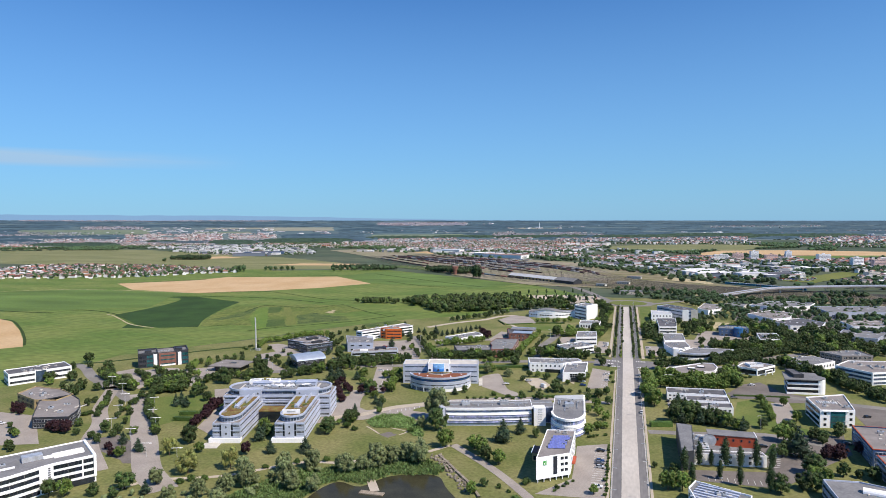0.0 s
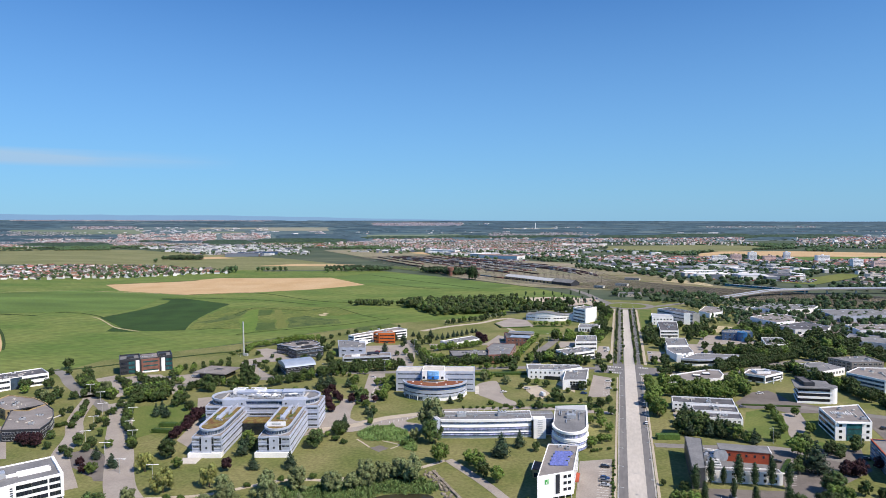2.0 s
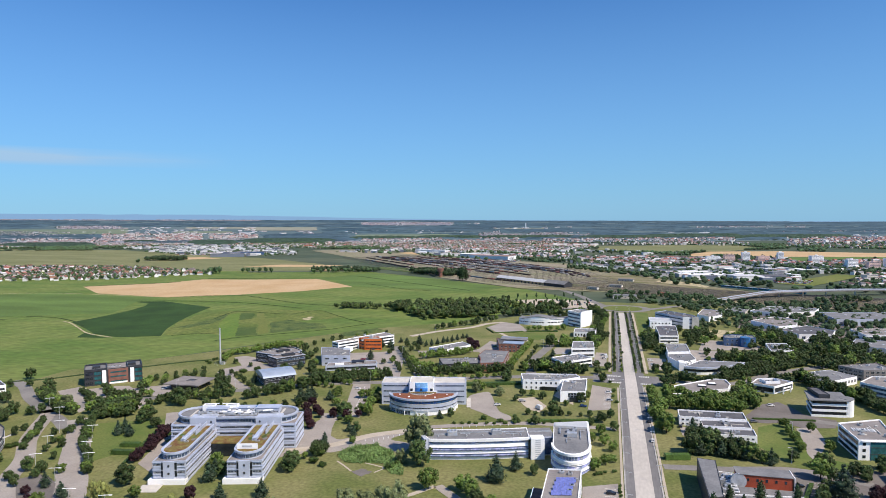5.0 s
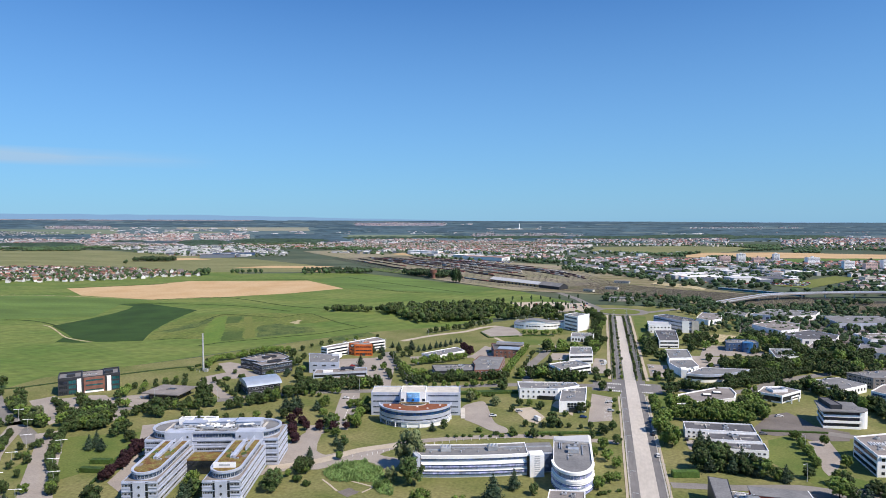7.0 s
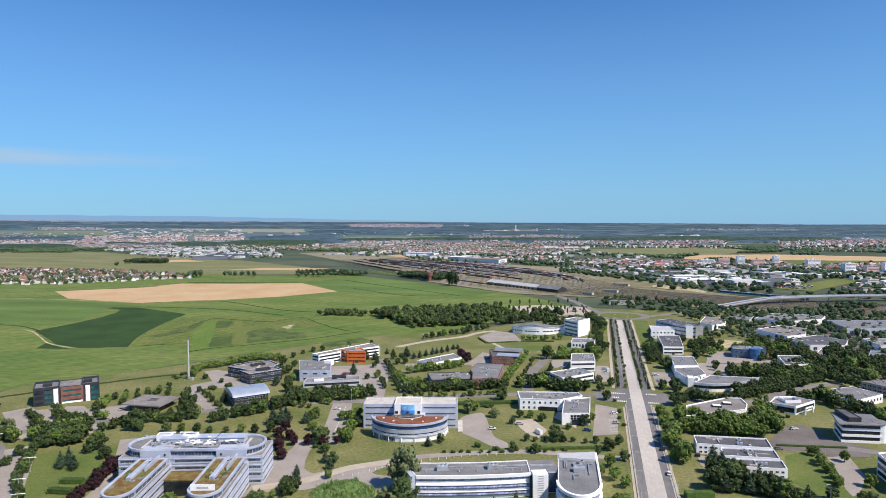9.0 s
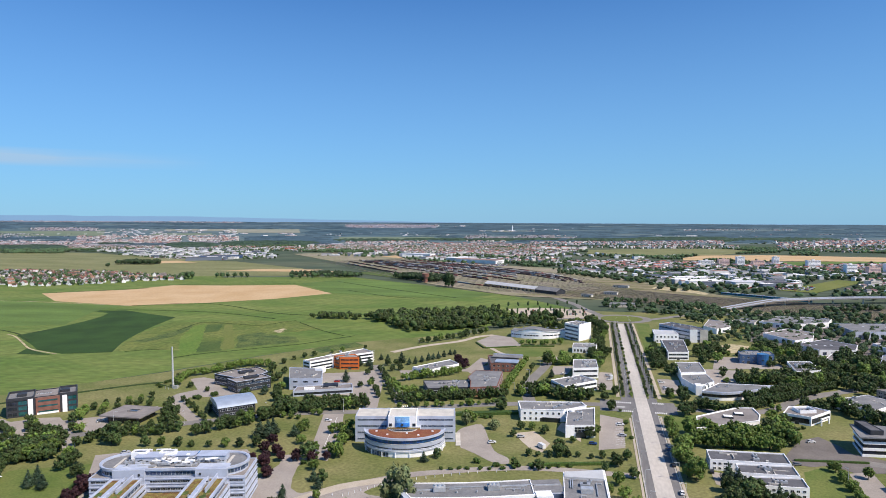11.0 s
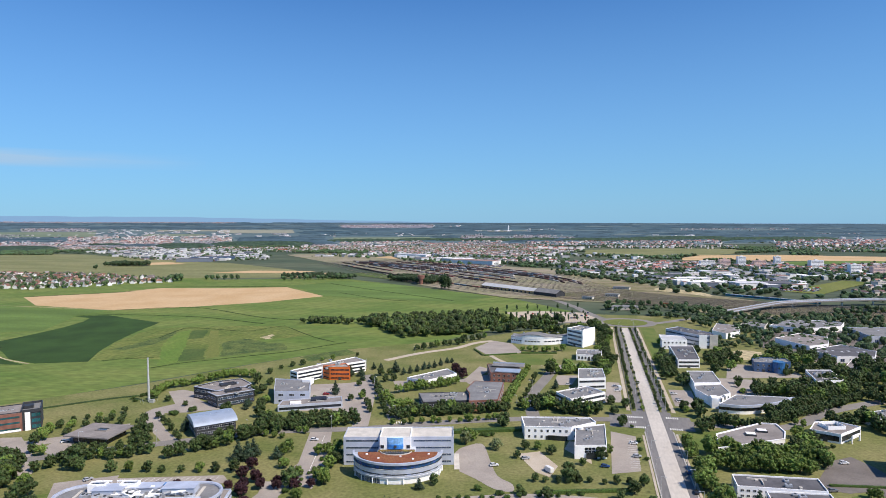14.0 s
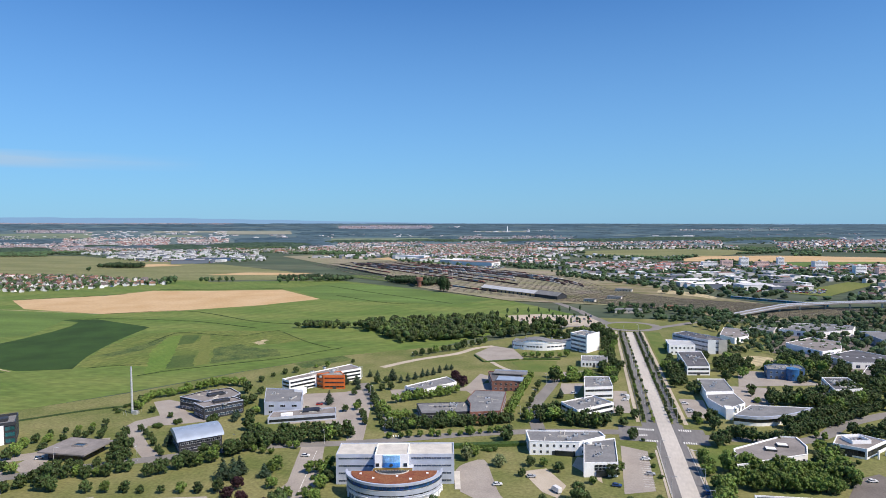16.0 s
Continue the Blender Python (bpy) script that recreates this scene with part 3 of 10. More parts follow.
def ragged(pts, amp=2.0, step=9.0, seed=1):
    """An outline with uneven edges."""
    rng = random.Random(seed)
    out = []
    for i, p in enumerate(pts):
        q = pts[(i + 1) % len(pts)]
        n = max(1, int(math.dist(p, q) / step))
        for k in range(n):
            f = k / n
            a = amp if k else 0.0
            out.append((p[0] + (q[0] - p[0]) * f + rng.uniform(-a, a), p[1] + (q[1] - p[1]) * f + rng.uniform(-a, a)))
    return out


sheet("field_fallow", ragged([(-455, 603), (-489, 671), (-504, 750), (-447, 774), (-367, 789), (-316, 746), (-359, 704), (-366, 620)], 3.0), 0.155, "fallow", "rough fallow land with uneven growth", "field")
for nm, pts, m_, z_ in (("field_plot", [(-381, 590), (-438, 674), (-462, 731), (-459, 750), (-401, 654), (-374, 609)], "plot_green", 0.18), ("field_plot", [(-376, 609), (-359, 622), (-385, 662), (-401, 654)], "plot_dark", 0.20),
                        ("field_plot", [(-428, 698), (-418, 710), (-439, 751), (-454, 744)], "plot_dark", 0.20), ("field_plot", [(-359, 624), (-352, 633), (-426, 750), (-435, 748)], "crop", 0.18),
                        ("field_plot", [(-472, 638), (-464, 663), (-464, 707), (-470, 741), (-456, 715), (-446, 673), (-454, 642)], "scrub", 0.17),
                        ("field_scrub", [(-351, 633), (-384, 692), (-370, 713), (-344, 700), (-324, 698), (-307, 673), (-330, 653)], "scrub", 0.18), ("field_scrub", [(-282, 645), (-254, 684), (-239, 672), (-265, 632)], "scrub", 0.18)):
    sheet(nm, ragged(pts, 1.2, 5.0, int(-pts[0][0])), z_, m_, "patch of uneven crop growth", "field")
for ln, w in (([(-383, 585), (-368, 606), (-347, 624), (-325, 644), (-302, 664), (-285, 689), (-267, 716)], 1.4), ([(-462, 700), (-470, 744), (-466, 760), (-429, 756), (-393, 753), (-379, 778), (-369, 792)], 1.6),
              ([(-442, 599), (-427, 610), (-406, 619)], 1.2), ([(-360, 782), (-313, 738), (-278, 714)], 1.2)):
    strip("field_margin", smooth_line(ln), w, 0.3, "hedge_line", "thin dark field margin", "field margin", 0.2)
sheet("field_east", [(-437, 1056), (-553, 1180), (-500, 1285), (-345, 1212), (-180, 1085), (-230, 1020)], 0.16, "crop_mid", "fresh green crop field", "field")
sheet("bare_patch", ragged([(-362, 722), (-360, 736), (-355, 739), (-348, 718), (-352, 714)], 2.4, 2.0), 0.22, "soil", "bare pale soil patch", "field")
for k, ln in enumerate(([(-1000, 815), (-877, 868), (-652, 862)], [(-625, 648), (-604, 638), (-570, 614), (-535, 590), (-494, 577)])):
    strip("farm_track", smooth_line(ln), 1.8, 0.24, "soil", "pale unpaved farm track", "track")
for ln, w in (([(-700, 640), (-780, 640), (-900, 655)], 5), ([(-767, 1128), (-667, 1150), (-560, 1176)], 7), ([(-895, 962), (-800, 1035), (-780, 1062)], 5),
              ([(-650, 863), (-560, 905), (-420, 840), (-330, 835)], 3), ([(-500, 1230), (-380, 1140), (-230, 1035)], 4), ([(-430, 1100), (-340, 1035), (-290, 1020)], 3),
              ([(-660, 815), (-610, 830), (-500, 830), (-400, 800)], 3), ([(-470, 395), (-420, 426), (-409, 437), (-376, 475), (-352, 500), (-336, 512)], 5),
              ([(-700, 668), (-660, 668), (-612, 650), (-570, 622)], 3), ([(-720, 587), (-690, 577), (-627, 533), (-575, 492), (-548, 468)], 3.5)):
    strip("field_margin", smooth_line(ln), w * 0.7, 0.3, "hedge_line", "dark unmown field margin", "field margin", 0.2)

# the business park
sheet("works_yard", ragged([(112, 770), (140, 715), (200, 660), (330, 690), (340, 900), (240, 900), (140, 850), (120, 820)], 4.0, 12.0, 3), 0.125, "asphalt_mid", "worn grey asphalt works yards", "yard")
sheet("soil_yard", ragged([(70, 714), (78, 738), (90, 748), (108, 743), (110, 721), (88, 708)], 2.5, 5.0, 9), 0.19, "soil", "bare tan soil heaps and rubble", "yard")
sheet("lawn", [(-430, 180), (-425, 455), (-398, 490), (-355, 540), (-308, 614), (-256, 682), (-150, 760), (-70, 850), (-40, 940), (70, 940), (260, 900), (300, 560), (300, -300), (60, -320), (-430, -300)],
      0.1, "lawn", "sun-dried park lawn", "lawn")
for pts in ([(-300, 352), (-268, 368), (-243, 340), (-262, 296), (-292, 310)], [(11, 498), (15, 511), (38, 517), (42, 514), (27.5, 498), (24, 484), (10, 482)],
            [(66.1, 433.4), (76.4, 441.8), (80.9, 443.6), (82.5, 412.7), (80.7, 392.2), (92.9, 388.9), (103.9, 382.2), (102.5, 378.5), (87.0, 375.9), (72.6, 377.0), (64.5, 392.1), (59.6, 401.6)], [(-106, 688), (-69, 698), (-67, 657), (-92, 656)], [(14, 640), (14, 850), (28, 850), (28, 640)],
            [(55, 690), (58, 735), (82, 735), (80, 690)]):
    sheet("lush_lawn", pts, 0.13, "lush_lawn", "green watered lawn", "lawn")

# the avenue: a pale concrete busway with a lane on each side
def avenue(name, a, b, y0, y1, z, material, label, category="road", depth=0.05):
    """A straight band whose edges run from the pair a at y0 to the pair b at y1."""
    return setting(name, prism([(a[0], y0), (a[1], y0), (b[1], y1), (b[0], y1)], z - depth, z), M[material], label, category)


avenue("avenue_lanes", (-6.0, 9.0), (-7.3, 7.6), 120, 512, 0.16, "lane", "grey asphalt side lanes")
avenue("avenue_busway", (-1.6, 5.9), (-3.7, 4.2), 120, 512, 0.2, "concrete_road", "pale concrete busway")
sheet("avenue_junction", [(-26, 512), (20, 512), (20, 537), (-26, 537)], 0.17, "lane", "grey asphalt crossroads", "road")
avenue("avenue_busway_north", (-3.7, 4.2), (-5.6, 0.9), 512, 848, 0.21, "concrete_road", "pale concrete busway")
avenue("avenue_lanes_north", (-12.6, 10.0), (-13.6, 8.0), 537, 848, 0.16, "lane", "grey asphalt side lanes")
for a, b, y0, y1 in (((-6.6, -5.9), (-7.8, -7.2), 150, 506), ((9.0, 9.7), (7.6, 8.2), 150, 508)):
    avenue("kerb", a, b, y0, y1, 0.3, "kerb", "white kerb line under the lamps", "kerb", 0.2)
for a, b, y0, y1 in (((-8.1, -7.0), (-9.3, -8.2), 150, 500), ((10.0, 11.2), (8.5, 9.7), 150, 505), ((-15.4, -13.2), (-16.6, -14.4), 545, 850), ((11.0, 13.4), (9.4, 11.8), 545, 850)):
    avenue("pavement", a, b, y0, y1, 0.28, "gravel", "pale beige pavement", "pavement", 0.2)
for a, b in (((-12.0, -9.6), (-13.0, -10.8)), ((-5.6, -4.6), (-7.4, -6.4)), ((4.2, 5.4), (2.0, 3.2)), ((8.6, 10.2), (6.8, 8.4))):
    avenue("verge", a, b, 545, 840, 0.26, "lawn", "planted verge with a kerb", "verge", 0.2)

# roundabout at the far end
ring = [(0 + 34 * math.cos(a * math.tau / 40), 884 + 31 * math.sin(a * math.tau / 40)) for a in range(40)]
sheet("roundabout_road", ring, 0.18, "asphalt", "grey asphalt roundabout", "road")
bm = prism([(0 + 24 * math.cos(a * math.tau / 40), 884 + 22 * math.sin(a * math.tau / 40)) for a in range(40)], 0.1, 0.42)
setting("roundabout_island", bm, M["crop"], "grassy roundabout island", "roundabout")
strip("road_east", smooth_line([(28, 880), (50, 900), (75, 925), (120, 945), (200, 950)]), 9, 0.17, "asphalt", "grey asphalt road", "road")
strip("road_north", smooth_line([(-24, 905), (-45, 960), (-62, 1010), (-110, 1100), (-200, 1170), (-330, 1255)]), 10, 0.17, "asphalt", "grey asphalt road", "road")
strip("road_west", smooth_line([(-30, 880), (-70, 870), (-100, 850)]), 8, 0.17, "asphalt", "grey asphalt road", "road")
sheet("station_car_park", [(-143, 936), (-104, 956), (-45, 951), (-29, 915), (-31, 880), (-66, 872), (-110, 877)], 0.15, "gravel", "pale car park among young trees", "car park")

# streets of the park
for ln, w in (([(-24, 525), (-61, 519), (-98, 508), (-127, 496), (-161, 480), (-212, 463), (-250, 440), (-291, 414), (-330, 385), (-352, 360)], 8),
              ([(18, 525), (62, 527), (82, 540), (103, 566), (150, 600), (230, 640)], 8),
              ([(-150, 498), (-165, 530), (-185, 565), (-203, 598)], 8),
              ([(-437, 418), (-415, 407), (-386, 385), (-354, 366), (-329, 352), (-312, 340)], 8),
              ([(-70, 519), (-76, 560), (-70, 610), (-66, 640)], 8),
              ([(11, 362), (40, 366), (70, 372), (98, 362)], 6),
              ([(100, 452), (125, 446), (150, 440)], 7)):
    strip("street", smooth_line(ln), w, 0.19, "asphalt", "grey asphalt street", "road")
for ln, w in (([(-346, 362), (-318, 322), (-295, 298), (-275, 270), (-240, 240)], 9),
              ([(-318, 356), (-300, 338), (-262, 294), (-249, 281), (-219, 248), (-195, 230)], 13)):
    strip("parking_street", smooth_line(ln), w, 0.215, "lot", "pinkish paved parking street", "road")
sheet("parking_apron", ragged([(-280, 271), (-276, 276.5), (-270, 284), (-253, 278), (-237, 266), (-221, 257), (-236, 251), (-252, 259), (-266, 262)], 1.0, 5.0, 4), 0.168, "asphalt_mid", "worn grey apron between two parking streets", "yard")
strip("garden_road", smooth_line([(-170, 452), (-172, 404), (-174, 363), (-168, 335)]), 10, 0.192, "lot", "pale pinkish garden road", "road")
sheet("plaza", smooth_line([(-182, 400), (-172, 398), (-160, 364), (-145, 361), (-136, 370), (-121, 386), (-118, 382), (-127, 367), (-115, 363), (-115, 349), (-126, 355), (-136, 357), (-149, 342), (-161, 342), (-167, 346), (-172, 369)], 3), 0.186, "lot", "worn pinkish paved plaza", "plaza")
sheet("bare_patch", ragged([(-130.3, 321.6), (-127, 326.1), (-120.8, 324.1), (-123.6, 317.3)], 0.6, 2.0), 0.16, "asphalt_mid", "dark bare patch in a lawn", "ground")
for ln in ([(-142, 332), (-136, 327), (-130.5, 322)], [(-128, 333), (-121, 331), (-117, 329), (-119.5, 323)]):
    strip("path", smooth_line(ln), 0.9, 0.165, "gravel", "trodden pale path", "path")
strip("promenade", smooth_line([(-10, 412), (-60, 410), (-100, 396), (-121, 384), (-150, 359), (-175, 330)]), 5.5, 0.19, "lot", "pinkish paved promenade", "path")
strip("promenade", smooth_line([(-120, 383), (-139, 370), (-153, 352), (-172, 338)]), 6, 0.2, "gravel", "pale gravel promenade", "path")
strip("path", smooth_line([(-205, 648), (-192, 670), (-179, 687), (-157, 710), (-145, 735), (-130, 750)]), 6.5, 0.2, "gravel", "wide pale gravel path at the field edge", "path")
strip("path", smooth_line([(-87, 316), (-61, 290), (-41, 265), (-30, 248)]), 4.6, 0.2, "lot", "pink-grey garden path", "path")
strip("path", smooth_line([(-217, 223), (-207, 238), (-178, 251), (-152, 274), (-123, 281), (-100, 300), (-88, 315)]), 2.6, 0.2, "gravel", "pale garden path", "path")
strip("path", smooth_line([(-127, 284), (-115, 269), (-105, 253)]), 4, 0.22, "gravel", "pale pier path", "path")
def car_park(pts, material, z=0.181):
    sheet("car_park", pts, z, material, "pale paved car park", "car park")


car_park([(-306, 475.8), (-306.8, 487.3), (-299.6, 500), (-322.9, 525), (-316, 531.8), (-305.1, 528.6), (-289.2, 511.5), (-264, 496), (-282, 484.9), (-293.7, 481.4), (-286.3, 467), (-270.4, 452), (-256.5, 441.6), (-239.8, 427.6), (-254.6, 429.7), (-281.8, 452.3), (-296.8, 467.7)], "lot", 0.14)
car_park([(-233, 556.7), (-219.7, 562.2), (-198.2, 581.1), (-188.7, 568.4), (-177.6, 541.4), (-169.7, 513), (-159.3, 475), (-168.7, 473), (-174.3, 495.7), (-193.5, 506.1), (-199.4, 521.4), (-218.8, 529.4)], "lot", 0.144)
car_park([(-178.7, 585), (-166.2, 587.5), (-158.4, 574.4), (-165.8, 556.5)], "lot", 0.148)
car_park([(-135.3, 590.6), (-120.6, 593.5), (-114.3, 635.2), (-124.1, 642.3), (-127.5, 604.4)], "lot", 0.152)
car_park([(-151.8, 528.8), (-144.4, 540.8), (-141.6, 519.9), (-147.3, 513.4)], "lot", 0.156)
car_park([(-317.1, 412.2), (-320.2, 428.4), (-322.5, 439.6), (-312.6, 434.9), (-303.3, 416.6), (-304.4, 406.4)], "lot", 0.16)
car_park([(-312.9, 450.4), (-300.4, 459.3), (-295, 450.5), (-300.2, 444.2)], "lot", 0.164)
car_park([(-382, 403), (-375, 416), (-365, 412), (-353, 423), (-343, 426), (-322, 411), (-304, 397), (-294, 385), (-301, 379), (-330, 380), (-328, 366), (-352, 381)], "lot", 0.168)
car_park([(-235, 305.9), (-216.8, 295.5), (-233.8, 329.7), (-246, 337.7)], "lot", 0.172)
car_park(smooth_line([(-104, 453), (-102, 461), (-93, 469), (-86, 450), (-79, 429), (-71, 421), (-70, 413), (-78, 414), (-88, 423), (-97, 430)], 3), "lot", 0.176)
car_park([(-25, 330), (-10, 337), (-9, 270), (-38, 268), (-24, 288)], "lot", 0.18)
car_park([(-73, 458), (-62, 464), (-52, 446), (-55, 432), (-62, 437)], "gravel")
car_park([(-26, 503), (-13, 497), (-13.5, 448), (-27, 442)], "lot")
car_park([(-191, 470), (-180, 475), (-164, 431), (-157, 397), (-169, 400), (-178, 429)], "lot")
car_park([(-50, 600), (-62, 596), (-62, 625), (-46, 628)], "lot")
car_park([(-28, 560), (-17, 562), (-17, 612), (-26, 612)], "lot")
car_park([(15, 560), (29, 560), (30, 600), (15, 600)], "lot")
car_park([(77.8, 480.6), (88.7, 488.3), (94.5, 475.6), (96.9, 464.6), (112.0, 456.1), (107.1, 441.4), (89.3, 437.2), (81.4, 445.4), (72.2, 441.5), (65.3, 442.6), (62.9, 452.8), (72.4, 471.2)], "asphalt_mid", 0.186)
car_park([(85.9, 436.4), (96.7, 440.6), (95.8, 424.7), (95.1, 414.3), (85.8, 393.4), (81.3, 389.1), (81.0, 396.0), (83.9, 415.9)], "lot", 0.188)
car_park([(63, 372), (110, 380), (106, 352), (83, 325), (64, 300), (30, 300), (27, 312), (63, 318)], "asphalt_mid")
car_park([(128, 450), (160, 430), (150, 400), (127, 392)], "asphalt_mid")
car_park([(-322, 432), (-312, 428), (-330, 412), (-338, 420)], "lot")
car_park([(-275, 378), (-252, 392), (-236, 360), (-244, 335)], "lot")
car_park([(-225, 530), (-190, 545), (-176, 520), (-215, 500)], "lot")
car_park([(-240, 560), (-200, 575), (-190, 560), (-215, 545)], "lot")
car_park([(-130, 600), (-110, 620), (-100, 590), (-118, 580)], "lot")
car_park([(-141, 713), (-130, 751), (-110, 740), (-96, 701), (-125, 686)], "lot")
strip("path", smooth_line([(-125, 690), (-112, 668), (-100, 655), (-84, 648)]), 4.0, 0.2, "gravel", "pale path through a lawn", "path")
car_park([(50, 640), (52, 590), (75, 600), (80, 640)], "lot")
car_park([(24, 410), (24, 425), (40, 422), (40, 400)], "lot")
car_park([(-400, 300), (-345, 300), (-300, 262), (-330, 250), (-390, 280)], "lot")
car_park([(-36, 452), (-50, 470), (-48, 482), (-38, 480)], "gravel")
car_park([(-62, 640), (-62, 660), (-45, 668), (-42, 650)], "lot")
car_park([(118, 655), (60, 640), (70, 690), (110, 690)], "lot")


def stripes(name, x0, y0, dx, dy, n, w, h, ang=0.0):
    """A row of n painted bars, each a part of one road marking."""
    t = thing(name, x0, y0, "white painted road marking bars", "road marking")
    me = to_mesh("bar", box(-w / 2, w / 2, -h / 2, h / 2, 0.2, 0.235), M["paint"])
    for k in range(n):
        part("bar", me, None, t, "", Matrix.Translation((dx * k, dy * k, 0)) @ Matrix.Rotation(ang, 4, "Z"))


for x0, y0, n in ((-15, 513.5, 8), (-15.5, 532, 8), (7, 513.5, 6), (7, 534, 6), (-15, 522, 4)):
    stripes("zebra_crossing", x0, y0, 1.2, 0, n, 0.6, 3.0)
stripes("zebra_crossing", -150, 492, 1.3, 0.5, 7, 0.6, 3.5, 0.35)
stripes("parking_lines", -13.2, 281, 0, 2.6, 20, 4.8, 0.14)
stripes("parking_lines", -15.5, 452, 0, 2.7, 16, 4.8, 0.14)
car_park([(-253, 388), (-204, 402.5), (-196, 395), (-246, 380.5)], "lot", 0.184)
stripes("parking_lines", -246, 386.6, 2.55, 0.75, 17, 0.16, 4.4, 0.0)
stripes("parking_lines", 66, 325, 0.6, 2.7, 13, 4.8, 0.14, 0.1)
stripes("parking_lines", 35, 303.5, 2.7, 0.1, 10, 0.14, 4.6)
stripes("parking_lines", -179, 461, 1.55, -5.8, 9, 0.25, 4.6, 0.26)

# pond with stone bank and pier
pond = smooth_line([(-131, 232), (-129, 250), (-124, 258), (-113, 256), (-104, 270), (-85, 276), (-76, 264), (-66, 248), (-62, 220), (-95, 212), (-120, 214), (-131, 232)], 5)[:-1]
sheet("pond", pond, 0.14, "water", "dark still garden pond", "pond")
setting("pier_head", box(-111, -100, 249, 252, 0.05, 0.55, 0.05), M["wood"], "weathered wooden pier head", "pier")
rb = random.Random(5)
bank = thing("stone_bank", -78, 284, "bank of tumbled grey stones along the pond", "stone bank")
stones = []
for k in range(6):
    b_ = bmesh.new()
    bmesh.ops.create_icosphere(b_, subdivisions=1, radius=0.9)
    for v in b_.verts:
        v.co *= rb.uniform(0.6, 1.2)
        v.co.z *= 0.7
    stones.append(to_mesh("stone", b_, M["stone"]))
for k in range(90):
    t_ = rb.random()
    part("stone", stones[k % 6], None, bank, "", pose(-13 + 27 * t_ + rb.gauss(-1.5, 1.3), 17 - 36 * t_ + rb.gauss(-1.5, 1.3), 0.35, rb.uniform(0, 90), rb.uniform(0, 90), rb.uniform(0, 360)))
strip("bank_wall", [(-90, 300), (-66, 269), (-60, 258)], 1.2, 0.9, "stone", "low stone retaining wall", "wall", 0.9)


# ---- landmark buildings ----
def arc(cx, cy, a, b, t0, t1, n):
    return [(cx + a * math.cos(radians(t0 + (t1 - t0) * k / n)), cy + b * math.sin(radians(t0 + (t1 - t0) * k / n))) for k in range(n + 1)]


def ring_band(pts, z0, z1, out, closed=False):
    """A projecting band that follows the wall line pts (outside on the right)."""
    bm = bmesh.new()
    n = len(pts)
    offs = []
    for i, p in enumerate(pts):
        a = Vector(pts[(i - 1) % n] if closed or i else p)
        c = Vector(pts[(i + 1) % n] if closed or i < n - 1 else p)
        d = (c - a).normalized()
        offs.append((p[0] + d.y * out, p[1] - d.x * out))
    q = [[bm.verts.new((x, y, z)) for x, y in pl] for pl, z in ((pts, z0), (offs, z0), (offs, z1), (pts, z1))]
    for i in range(n if closed else n - 1):
        j = (i + 1) % n
        for r in range(4):
            s = (r + 1) % 4
            bm.faces.new((q[r][i], q[r][j], q[s][j], q[s][i]))
    return bm


